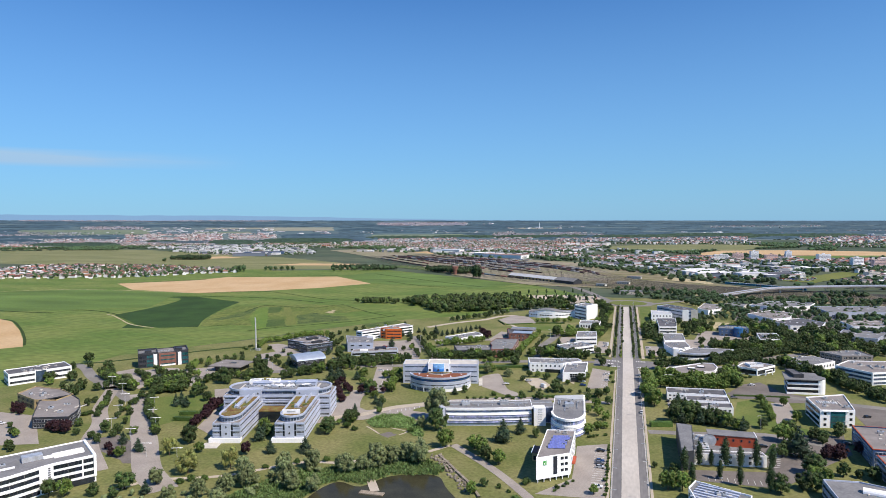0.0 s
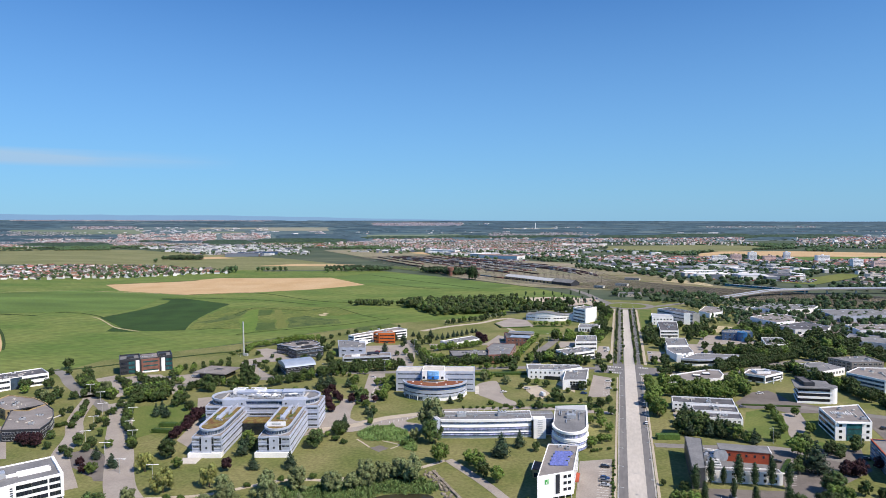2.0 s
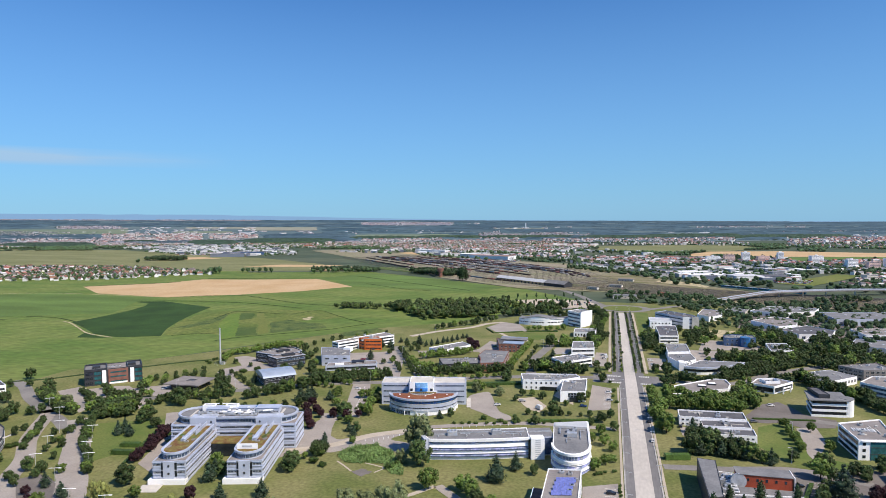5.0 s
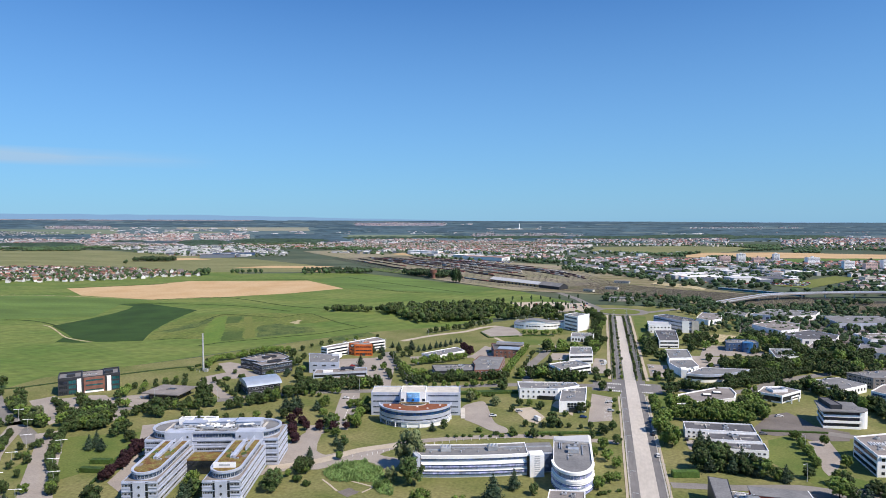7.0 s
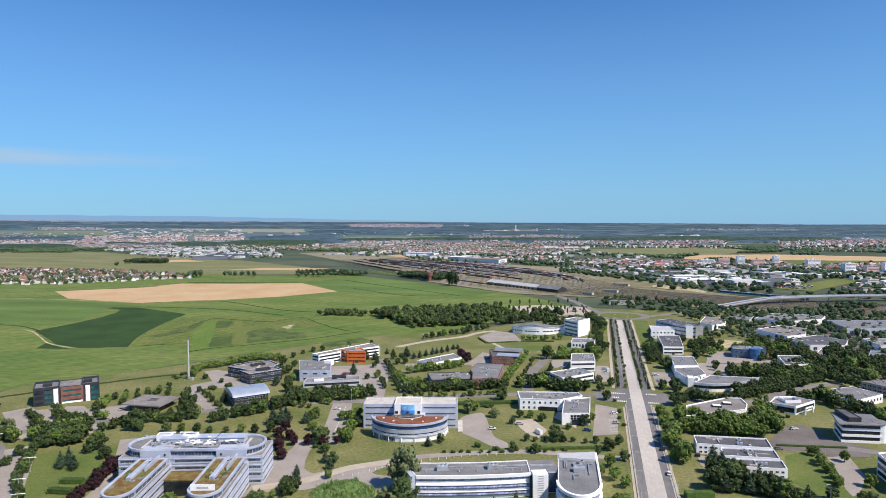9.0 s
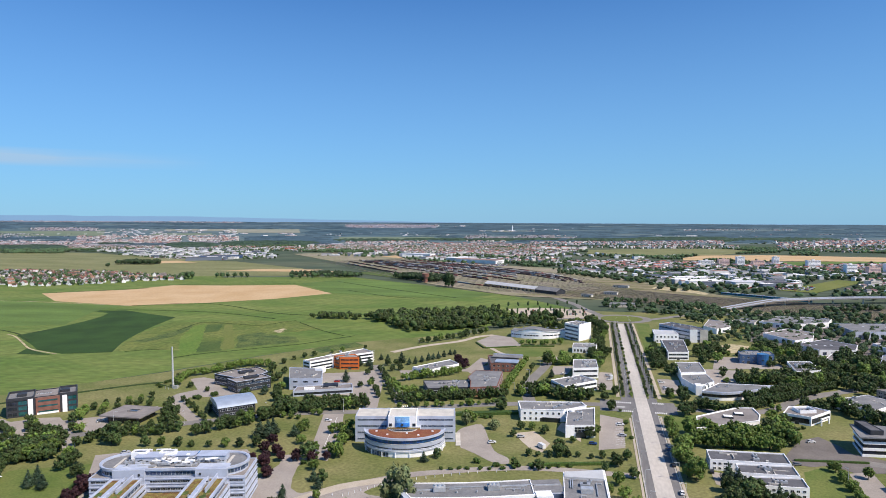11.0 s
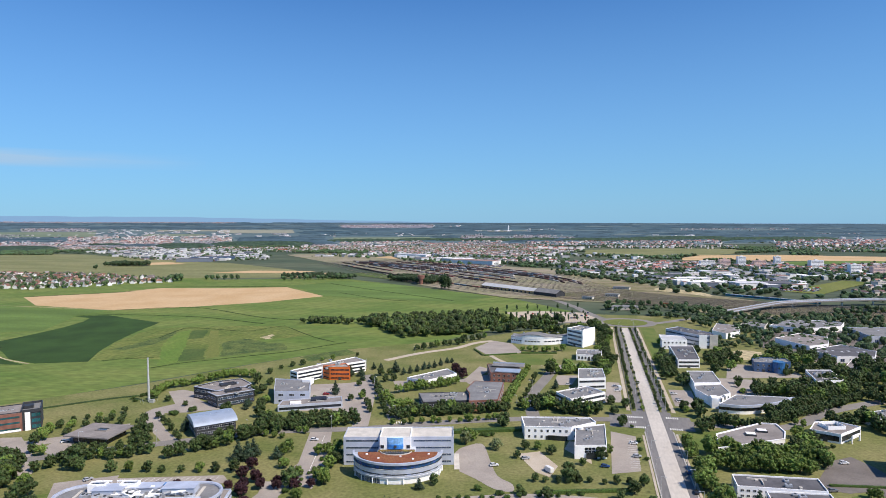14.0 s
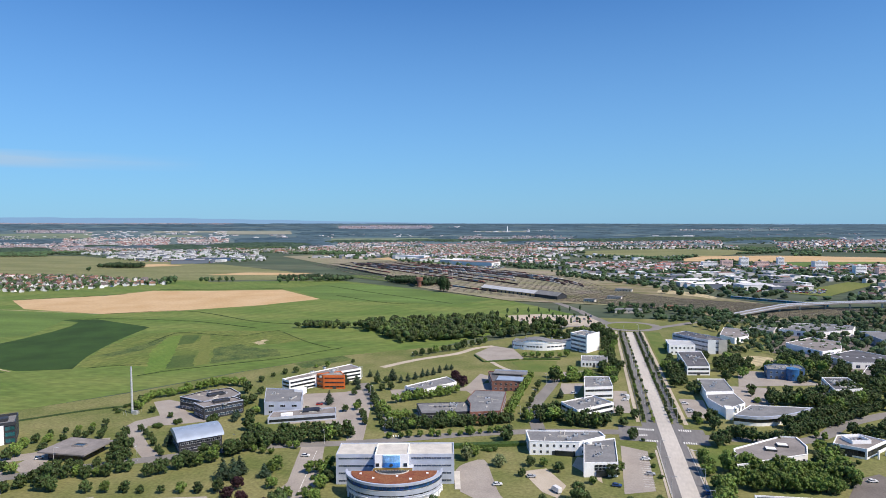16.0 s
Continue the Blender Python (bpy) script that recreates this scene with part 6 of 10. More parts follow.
office("low dark annex with a flat roof", [(88, 606), (110, 612), (108, 622), (88, 618)], 4.2, 1, wall="dark_panel", gear=2, seed=46)
tri = office("white single-storey building with a faceted gravel roof", [(24.7, 473), (60.4, 494), (63.6, 505.6), (62.5, 519), (54.7, 519), (27.5, 495)], 5.4, 1, gear=0, seed=47, roof="roof_tan", pitch=3, win_h=1.6, rim="white")
for x, y in ((-4, -3), (3, 4)):
    rl = part("roof_light", box(x - 2.6, x + 2.6, y - 2.0, y + 2.0, 4.7, 5.7, 0.1), M["dark_panel"], tri, "dark roof light with a white rim")
    part("light_rim", box(x - 2.3, x + 2.3, y - 1.7, y + 1.7, 5.7, 5.95, 0.05), M["white"], rl)
rb4 = office("white pavilion office with a framed porch", [(77.5, 513), (90.6, 507), (105.5, 523), (95.5, 531), (84, 527)], 5.4, 1, gear=0, seed=48, roof="roof_tan", win_h=2.8, ribbon=True, sash="frame_dark", glass="glass")
part("porch_frame", box(-4.5, 4.5, -3.2, -2.6, 3.6, 4.3), M["white"], rb4, "white framed porch", Matrix.Translation((6.5, -6.5, 0)) @ Matrix.Rotation(0.82, 4, "Z"))
for sx in (-4.2, 4.2):
    part("porch_post", box(sx - 0.35, sx + 0.35, -3.2, -2.6, 0, 3.6), M["white"], rb4, "", Matrix.Translation((6.5, -6.5, 0)) @ Matrix.Rotation(0.82, 4, "Z"))
part("roof_tray", shell(rect(-5, 5, -4, 4), 4.8, 6.6, drop=1.0), M["white"], rb4, "white raised roof tray", Matrix.Rotation(0.3, 4, "Z"))
for k in range(4):
    hvac(rb4, -2.5 + 1.7 * k, 0.4, 4.8, random.Random(k), 0.7)
for x0, y0, y1 in ((24, 427, 440), (34.5, 414, 425), (38.5, 401, 411)):
    rr = [(x0, y0), (59.5, y0 + 1.5), (59.8, y1 + 2.5), (x0 + 0.3, y1)]
    office("white two-storey bar building with small windows", rr, 5.4 if y0 > 420 else 5.0, 2, gear=2, seed=int(x0), roof="roof_dark", win_w=1.3, win_h=1.0, pitch=2.4)


def drum_office():
    b = thing("office_building", 110, 472, "white office with dark glass bands and a corner drum", "office building")
    b.matrix_basis = b.matrix_basis @ Matrix.Diagonal((0.88, 0.95, 1.05, 1))
    for f in range(3):
        o = ccw([(-11 + f * 0.2, -11), (11, -9), (12, 9), (-8.5, 9)])
        z = 3.1 * f
        fl = part("floor_band", shell(o, z + (0.0 if f else 0.0), z + 1.3, drop=0.1), M["white"], b)
        part("glass_band", prism(inset(o, 0.7), z + 1.2, z + 3.15), M["glass"], fl)
        for i in range(4):
            facade(fl, inset(o, 0.66)[i], inset(o, 0.66)[(i + 1) % 4], z + 2.2, 6, 0, 1.8, "frame_dark", "glass", fill=True, margin=0.2)
    top = ccw([(-13, -12.5), (12.5, -10), (13, 10), (-10, 10)])
    part("roof", prism(top, 9.3, 9.9), M["roof_grey"], b, "overhanging flat roof")
    part("penthouse", shell([(-6, -8), (1, -7), (-2, 9), (-8, 9)], 9.9, 12.2, drop=0.3), M["dark_panel"], b)
    part("penthouse_roof", prism([(-5.7, -7.7), (0.7, -6.7), (-2.2, 8.7), (-7.7, 8.7)], 11.8, 11.9), M["roof_dark"], b)
    part("drum", tube(4.2, 4.2, 0, 9.6, 22, 12, -4), M["white"], b, "white corner drum")
    part("drum_top", tube(4.3, 4.3, 9.6, 10.05, 22, 12, -4), M["roof_grey"], b)


drum_office()
rb2 = office("white three-storey office with dark window bands and a glazed front", [(102, 392.5), (120, 396), (124, 430), (101, 418.4)], 10.2, 3, gear=4, seed=52, roof="roof_tan", faces=[1, 2], ribbon=True)
fa, fb, fd = Vector((-9.75, -16.7)), Vector((8.25, -13.2)), Vector((-10.75, 9.2))
fm = Matrix.Translation((fa.x, fa.y, 0)) @ Matrix.Rotation(math.atan2(3.5, 18.0), 4, "Z")
for z in (1.9, 5.0, 8.1):
    facade(rb2, fd, fa, z, 6, 0, 1.7, "frame_dark", "glass", fill=True, margin=1.0)
    for x in (2.6, 16.2):
        part("window", window_mesh(1.5, 1.4, "frame_dark", "glass", 1), None, rb2, "", fm @ Matrix.Translation((x, 0, z)))
    part("transom", box(5.6, 13.2, -0.32, -0.24, z + 1.3, z + 1.6), M["frame_dark"], rb2, "", fm)
part("glazed_front", box(5.6, 13.2, -0.25, 0.05, 0.2, 9.3), M["glass_teal"], rb2, "dark teal glazed entrance front", fm)
part("canopy", box(1.2, 15.0, -0.9, 0.05, 9.35, 9.75), M["white"], rb2, "", fm)
for k in range(9):
    part("roof_pipe", box(-7 + 1.2 * k, -6.6 + 1.2 * k, -1.5, 3.0, 9.62, 10.1, 0.05), M["white"], rb2)
red = office("blue office with a red roof edge", [(109.3, 336), (135, 336), (150, 372), (111.2, 371.4)], 9.0, 3, wall="blue_panel", roof="roof_tan", gear=3, seed=53, rim="redwall", ribbon=True, sash="white", glass="glass_blue")
office("silver office with a red roof edge", [(108.5, 306), (140, 306), (140, 330), (109, 330)], 8.4, 3, wall="grey_panel", roof="roof_tan", gear=3, seed=54, rim="redwall", ribbon=True, glass="glass_blue")
office("white office with blue ribbon windows", [(143.4, 517), (160.9, 498), (190, 512), (190, 540), (156.5, 535.5)], 9.0, 3, gear=5, seed=55, ribbon=True, glass="glass_blue", roof="roof_tan")
office("grey three-storey office with dark windows", [(147, 570), (159, 557), (182, 563), (177, 584)], 8.0, 3, wall="roof_tan", gear=4, seed=56, win_h=1.6, win_w=2.4)
office("low office under a grey hipped roof", [(115, 549), (128, 527), (152, 548), (140, 565)], 5.4, 1, roof="roof_grey", gear=2, seed=57, parapet=0.1, win_h=1.8)


def red_inset_office():
    b = thing("office_building", 43, 333, "long low office with a red upper storey and grey end slab", "office building")
    part("wall", shell(ccw([(-17, -14), (19.5, -9), (18.5, -4.5), (-14, -9)]), 0, 5.6, drop=0.3), M["white"], b)
    part("front_roof", prism(ccw([(-16.7, -13.7), (19.2, -8.8), (18.2, -4.8), (-14, -9.2)]), 4.9, 5.2), M["roof_grey"], b)
    part("body", shell(ccw([(-15, -9), (18, -4), (18.5, 15), (-13, 17)]), 0, 5.0, drop=0.3), M["white"], b)
    part("body_roof", prism(ccw([(-14.7, -8.7), (17.7, -3.7), (18.2, 14.7), (-12.7, 16.7)]), 4.4, 4.7), M["roof_grey"], b)
    part("red_storey", box(-4.5, 16.5, 2.5, 10.5, 4.7, 9.9), M["redwall"], b, "red rendered upper storey")
    part("red_roof", box(-5, 17, 2.2, 10.8, 9.9, 10.15), M["roof_grey"], b)
    part("roof_edge", box(17.0, 17.3, 2.1, 10.9, 4.7, 10.3), M["white"], b)
    for k in range(5):
        part("window", window_mesh(0.9, 1.2, "frame_dark", "glass", 1), None, b, "", pose(-0.5 + 3.6 * k, 2.5, 7.9))
    part("end_slab", prism([(-19, -23), (-13.5, -20), (-11, 18.5), (-18.5, 20)], 0, 9.0), M["dark_panel"], b, "dark grey end slab")
    part("slab_top", prism(inset([(-19, -23), (-13.5, -20), (-11, 18.5), (-18.5, 20)], 0.25), 9.0, 9.12), M["roof_grey"], b)
    part("slab_edge", ring_band([(-19, -23), (-13.5, -20), (-11, 18.5), (-18.5, 20)], 8.6, 9.15, 0.12, True), M["dark_panel"], b)
    facade(b, (-17, -14), (19.5, -9), 1.8, 8, 1.3, 1.5)
    facade(b, (-17, -14), (19.5, -9), 4.3, 8, 1.3, 1.2)
    rng = random.Random(6)
    for k in range(12):
        hvac(b, rng.uniform(-10, -5), rng.uniform(-4, 14), 4.7, rng, 0.9)
    for k in range(4):
        part("duct", box(-10 + k, -4 + k, 2 + 3 * k, 2.6 + 3 * k, 4.9, 5.6, 0.05), M["galv"], b)
    for k in range(7):
        part("air_handler", box(-11.5 + 1.1 * (k % 3), -10.2 + 1.1 * (k % 3), -6 + 3.0 * k, -4.2 + 3.0 * k, 4.7, 6.3 + 0.3 * (k % 2), 0.1), M["galv"], b)
        part("duct", box(-9.0, -5.0, -5.5 + 3.0 * k, -5.0 + 3.0 * k, 5.2, 5.7, 0.05), M["white"], b)
    part("duct", box(-5.4, -4.9, -5.0, 14.0, 4.9, 5.6, 0.05), M["galv"], b)
    part("arched_duct", tube(3.2, 3.2, -0.3, 0.3, 20), M["galv"], b, "", pose(-4.2, 2.5, 7.0, 90, 0, 0))


red_inset_office()
r8 = office("grey office with long roof strips", [(27.3, 283), (47.6, 273), (44, 262), (26, 262), (24, 275)], 7.0, 2, gear=2, seed=61, ribbon=True)
for k in range(6):
    part("roof_strip", box(-8, 8, -7 + 2.6 * k, -6 + 2.6 * k, 6.4, 6.9), M["silver"], r8, "", Matrix.Rotation(-0.35, 4, "Z"))
r9 = office("office with a white barrel rooflight", [(78.8, 297.9), (92.5, 299), (110, 292), (112, 268), (79.4, 276)], 7.0, 2, gear=2, seed=62, wall="grey_panel", ribbon=True)
part("rooflight", tube(1.8, 1.8, -9, 9, 16), M["white"], r9, "white barrel rooflight", Matrix.Translation((5, 0, 6.6)) @ Matrix.Rotation(-0.3, 4, "Z") @ Matrix.Rotation(radians(90), 4, "Y"))


# workshops and halls beyond the park
def hall(label, pts, h, wall="white", roof="metal_roof", lights=4, ang=0.0, name="warehouse"):
    h = h * 0.82
    cx, cy = centre(pts)
    o = local(pts, cx, cy)
    z = gz(cx, cy)
    b = thing(name, cx, cy, label, "warehouse", z=z)
    part("wall", shell(o, 0, h, drop=0.4), M[wall], b)
    part("roof", prism(inset(o, 0.3), h - 0.7, h - 0.4), M[roof], b)
    xs, ys = [p[0] for p in o], [p[1] for p in o]
    for k in range(lights):
        x = (min(xs) + (max(xs) - min(xs)) * (k + 0.5) / lights) * 0.7
        part("rooflight", box(x - 0.9, x + 0.9, -2.2 + 3.5 * (k % 2), 1.4 + 3.5 * (k % 2), h - 0.5, h - 0.2, 0.1), M["frame"], b)
    i = min(range(len(o)), key=lambda k: o[k][1] + o[(k + 1) % len(o)][1])
    p, q = o[i], o[(i + 1) % len(o)]
    n = max(2, int(math.dist(p, q) / 7))
    facade(b, p, q, h * 0.4, n, 3.2, h * 0.45, "frame", "glass_blue", 2, name="gate")
    return b


hall("long white workshop with rooflights", [(143, 860), (176, 846), (213, 868), (224, 893), (204, 903), (166, 900)], 7, roof="roof_grey", lights=7)
hall("white workshop with a grey roof", [(130, 788), (149, 753), (169, 768), (179, 802), (160, 820)], 6.5, roof="roof_tan")
hall("white hall with a dark rooflit roof", [(145, 737), (157, 712), (186, 716), (196, 740), (178, 766)], 6.5, roof="roof_dark", lights=6)
hall("white workshop with a flat roof", [(80, 818), (90, 801), (106, 817), (111, 852), (92, 862)], 7, roof="roof_tan", lights=3)
hall("pale workshop beside the tracks", [(115, 860), (135, 847), (146, 877), (126, 887)], 6.5, wall="cream_roof", roof="roof_grey")
hall("wide blue-grey hall beside the woods", [(215, 800), (330, 830), (325, 870), (212, 850)], 9, wall="grey_panel", roof="roof_grey", lights=8)
hall("white shop with a red stripe", [(150, 675), (172, 665), (186, 690), (165, 705)], 6, wall="white", roof="roof_tan", lights=2)
hall("silver shop hall beside a road", [(185, 665), (215, 655), (235, 690), (200, 700)], 6.5, wall="silver", roof="roof_grey", lights=4)
hall("white hall with a pale roof", [(215, 720), (255, 725), (250, 760), (212, 752)], 7, roof="roof_tan", lights=5)
hall("pale hall beside the ring road", [(240, 610), (275, 620), (270, 650), (236, 640)], 7, wall="cream_roof", roof="roof_tan", lights=4)
def freight_shed(label, p, q, w, h, wall, roof):
    """A long gabled shed between the ends p and q."""
    p, q = Vector(p), Vector(q)
    d, c = q - p, (p + q) / 2
    L = d.length
    b = thing("freight_shed", c.x, c.y, label, "shed", z=0.0, rz=math.degrees(math.atan2(d.y, d.x)))
    bm = bmesh.new()
    ends = [[bm.verts.new((x, y, z)) for y, z in ((-w / 2, 0), (-w / 2, h), (0, h + w * 0.22), (w / 2, h), (w / 2, 0))] for x in (-L / 2, L / 2)]
    for k in (0, 3):
        bm.faces.new((ends[0][k], ends[1][k], ends[1][k + 1], ends[0][k + 1]))
    bm.faces.new(ends[0])
    bm.faces.new(ends[1][::-1])
    part("wall", bm, M[wall], b)
    for sgn in (-1, 1):
        bm = bmesh.new()
        e, t = 0.6, 0.25
        sec = [(sgn * (w / 2 + e), h - e * 0.44), (0, h + w * 0.22), (0, h + w * 0.22 + t), (sgn * (w / 2 + e), h - e * 0.44 + t)]
        a = [[bm.verts.new((x, y, z + 0.02)) for y, z in sec] for x in (-L / 2 - e, L / 2 + e)]
        for k in range(4):
            bm.faces.new((a[0][k], a[1][k], a[1][(k + 1) % 4], a[0][(k + 1) % 4]))
        bm.faces.new(a[0])
        bm.faces.new(a[1][::-1])
        part("roof_slope", bm, M[roof], b)
    for k in range(int(L / 9)):
        part("gate", box(-L / 2 + 9 * k + 3, -L / 2 + 9 * k + 6.5, -w / 2 - 0.1, -w / 2 + 0.05, 0.2, 3.8), M["dark_panel"], b)


freight_shed("long white freight shed with a pale roof", (-213, 1212), (-117, 1134), 17, 5.0, "tan_panel", "metal_roof")
freight_shed("dark blue-grey freight shed beside the tracks", (-117, 1134), (-82, 1105), 20, 5.5, "dark_panel", "roof_grey")


# ---- trees ----
def leaf_cloud(rng, centres, radii, n, leaf, squash=1.0, droop=0.0):
    """Many small leaf sheaves round clump centres: vertices and faces."""
    c, rad = np.array(centres, float), np.array(radii, float)
    w = rad ** 2
    pick = rng.choice(len(c), n, p=w / w.sum())
    d = rng.normal(size=(n, 3))
    d /= np.linalg.norm(d, axis=1)[:, None]
    pos = c[pick] + d * rad[pick][:, None] * rng.uniform(0.72, 1.08, (n, 1)) * (1, 1, squash)
    nrm = d + rng.normal(0, 0.55, (n, 3))
    nrm[:, 2] += 0.25
    nrm /= np.linalg.norm(nrm, axis=1)[:, None]
    a = np.cross(nrm, rng.normal(size=(n, 3)))
    a /= np.linalg.norm(a, axis=1)[:, None]
    b = np.cross(nrm, a)
    s = leaf * rng.uniform(0.6, 1.4, (n, 1))
    if droop:
        a, b = a * 0.45, np.tile((0.0, 0.0, -1.6), (n, 1)) + rng.normal(0, 0.25, (n, 3))
    q = np.stack([pos - a * s - b * s * 0.7, pos + a * s - b * s * 0.7, pos + a * s * 0.6 + b * s, pos - a * s * 0.6 + b * s], 1)
    return q.reshape(-1, 3), np.arange(n * 4).reshape(-1, 4)


ICO = bmesh.new()
bmesh.ops.create_icosphere(ICO, subdivisions=2, radius=1.0)
ICO_V = np.array([v.co[:] for v in ICO.verts])
ICO_F = np.array([[v.index for v in f.verts] for f in ICO.faces])
ICO.free()
ICO1 = bmesh.new()
bmesh.ops.create_icosphere(ICO1, subdivisions=1, radius=1.0)
ICO1_V = np.array([v.co[:] for v in ICO1.verts])
ICO1_F = np.array([[v.index for v in f.verts] for f in ICO1.faces])
ICO1.free()


def crown_parts(kind, rng, n):
    """Clump centres and radii of a crown that is one unit across, and its leaf size."""
    cs, rs = [], []
    if kind in "rlpwv":
        top = {"r": 0.53, "l": 0.55, "p": 0.52, "w": 0.5, "v": 0.52}[kind]
        lean = rng.uniform(0.85, 1.2)
        for k in range(34):
            a, e = k * 2.399 + rng.uniform(-0.3, 0.3), rng.uniform(-0.85, 1.0)
            rr = 0.36 * math.sqrt(max(0.03, 1 - 0.85 * e * e)) * rng.uniform(0.7, 1.15)
            cs.append((rr * math.cos(a), rr * math.sin(a) * lean, top + 0.36 * e))
            rs.append(rng.uniform(0.085, 0.165))
        cs.append((0, 0, top - 0.02))
        rs.append(0.31)
    elif kind == "c":
        for k in range(11):
            t = k / 10
            rr = 0.30 * (1 - t)
            a = k * 2.4
            cs.append((rr * math.cos(a) * 0.7, rr * math.sin(a) * 0.7, 0.25 + 1.2 * t))
            rs.append(0.30 * (1 - t) + 0.07)
    elif kind == "y":
        for k in range(11):
            t = k / 10
            cs.append((rng.uniform(-0.08, 0.08), rng.uniform(-0.08, 0.08), 0.5 + 2.9 * t))
            rs.append(0.42 * math.sin(math.pi * (0.16 + 0.76 * t)) + 0.05)
    else:
        for k in range(8):
            a, rr = rng.uniform(0, math.tau), rng.uniform(0.1, 0.3)
            cs.append((rr * math.cos(a), rr * math.sin(a), rng.uniform(0.2, 0.4)))
            rs.append(rng.uniform(0.16, 0.24))
    return cs, rs


def crown_mesh(kind, seed, n=420, leaf=0.055):
    rng = np.random.default_rng(seed)
    cs, rs = crown_parts(kind, rng, n)
    v, f = leaf_cloud(rng, cs, rs, n, leaf, 1.0, 1.0 if kind == "v" else 0.0)
    verts, faces = [v], [f.tolist()]
    base = len(v)
    for c, r in zip(cs, rs):
        cv = ICO1_V if r < 0.3 else ICO_V
        cf = ICO1_F if r < 0.3 else ICO_F
        verts.append(cv * r * rng.uniform(0.6, 0.86 if kind != "v" else 0.7, (len(cv), 1)) * (0.82 if kind in "cy" else 1.0) + c)
        faces.append((cf + base).tolist())
        base += len(cv)
    me = bpy.data.meshes.new("crown")
    me.from_pydata(np.concatenate(verts).tolist(), [], [q for fs in faces for q in fs])
    me.materials.append(M["leaf_" + kind])
    return me


def trunk_mesh(h, r):
    bm = tube(r, r * 0.55, 0, h, 7)
    for a in (0.4, 2.5, 4.6):
        lo = [bm.verts.new((0.25 * r * math.cos(k * math.tau / 4), 0.25 * r * math.sin(k * math.tau / 4), h * 0.8)) for k in range(4)]
        hi = [bm.verts.new((0.17 * math.cos(a) + 0.1 * r * math.cos(k * math.tau / 4), 0.17 * math.sin(a) + 0.1 * r * math.sin(k * math.tau / 4), h * 1.45)) for k in range(4)]
        for k in range(4):
            j = (k + 1) % 4
            bm.faces.new((lo[k], lo[j], hi[j], hi[k]))
    return to_mesh("trunk", bm, M["trunk"])


CROWNS = {k: [crown_mesh(k, 10 * i + ord(k), 1500 if k == "w" else 1250 if k in "rlp" else 1100, 0.024 if k == "w" else 0.026 if k != "y" else 0.042) for i in range(7 if k in "rl" else 4)] for k in "rlpwvcyb"}
TRUNKS = {k: trunk_mesh({"r": 0.36, "l": 0.36, "p": 0.34, "w": 0.32, "v": 0.32, "c": 0.3, "y": 0.4, "b": 0.15}[k], 0.03) for k in CROWNS}
TREE_WORDS = {"r": ("tree", "broad dark green tree on mown grass", "tree"), "l": ("tree", "light green tree with a loose crown", "tree"),
              "p": ("plum_tree", "purple-leaved plum tree in a row", "tree"), "w": ("willow", "grey-green willow beside the pond", "tree"), "v": ("weeping_willow", "yellow-green weeping willow on a lawn", "tree"),
              "c": ("conifer", "dark green conical conifer on grass", "tree"), "y": ("columnar_tree", "slim dark columnar tree", "tree"), "b": ("bush", "rounded green garden bush", "bush")}
tree_rng = random.Random(77)


PLANTED = []


def tree(kind, x, y, d, group=""):
    """Notes a tree; all are planted together below."""
    s = d * {"w": 0.95, "v": 1.0, "c": 0.9}.get(kind, 0.84) * tree_rng.uniform(0.9, 1.1)
    kind2 = "l" if kind == "r" and tree_rng.random() < 0.12 else kind
    m = pose(x, y, 0.1, 0, 0, tree_rng.uniform(0, 360)) @ Matrix.Diagonal((s, s, s * {"y": 0.86, "c": 0.8, "w": 1.12}.get(kind, 1.0) * tree_rng.uniform(0.88, 1.15), 1))
    PLANTED.append((kind, kind2, m, group, tree_rng.randrange(100)))


def plant():
    """The trees nearest the pond and the avenue stand as things, those further off are joined."""
    near = sorted((p for p in PLANTED if p[0] in "rl"), key=lambda p: math.dist(p[2].translation[:2], (-60, 210)))
    cut = math.dist(near[295][2].translation[:2], (-60, 210))
    rest = {}
    for kind, kind2, m, group, pick in PLANTED:
        if kind in "rl" and math.dist(m.translation[:2], (-60, 210)) > cut:
            rest.setdefault(kind2, []).append((m, pick))
            continue
        nm, label, cat = TREE_WORDS[kind]
        t = tagged(new(nm), label, cat, group)
        t.empty_display_size = 0.5
        t.matrix_basis = m
        part("trunk", TRUNKS[kind], None, t)
        part("crown", CROWNS[kind2][pick % len(CROWNS[kind2])], None, t)
    for kind, places in rest.items():
        protos = [crown_mesh(kind, 900 + i, 420, 0.042) for i in range(5)]
        arrays = []
        for p in protos:
            v = np.empty(len(p.vertices) * 3)
            p.vertices.foreach_get("co", v)
            arrays.append((v.reshape(-1, 3), [list(q.vertices) for q in p.polygons]))
        tv = np.array([(-0.03, -0.03, 0), (0.03, -0.03, 0), (0, 0.04, 0), (0, 0, 0.5)])
        vs, fs, base = [], [], 0
        for m, pick in places:
            v, f = arrays[pick % 5]
            mm = np.array(m)
            for vv, ff in ((v, f), (tv, [[0, 1, 3], [1, 2, 3], [2, 0, 3]])):
                vs.append(vv @ mm[:3, :3].T + mm[:3, 3])
                fs.extend([[i + base for i in q] for q in ff])
                base += len(vv)
        me = bpy.data.meshes.new("park_trees")
        me.from_pydata(np.concatenate(vs).tolist(), [], fs)
        me.materials.append(M["leaf_" + kind])
        tagged(new("park_trees", me), "dark green street and garden trees further off" if kind == "r" else "light green garden trees further off", "tree", kind="stuff")
        for p in protos:
            bpy.data.meshes.remove(p)


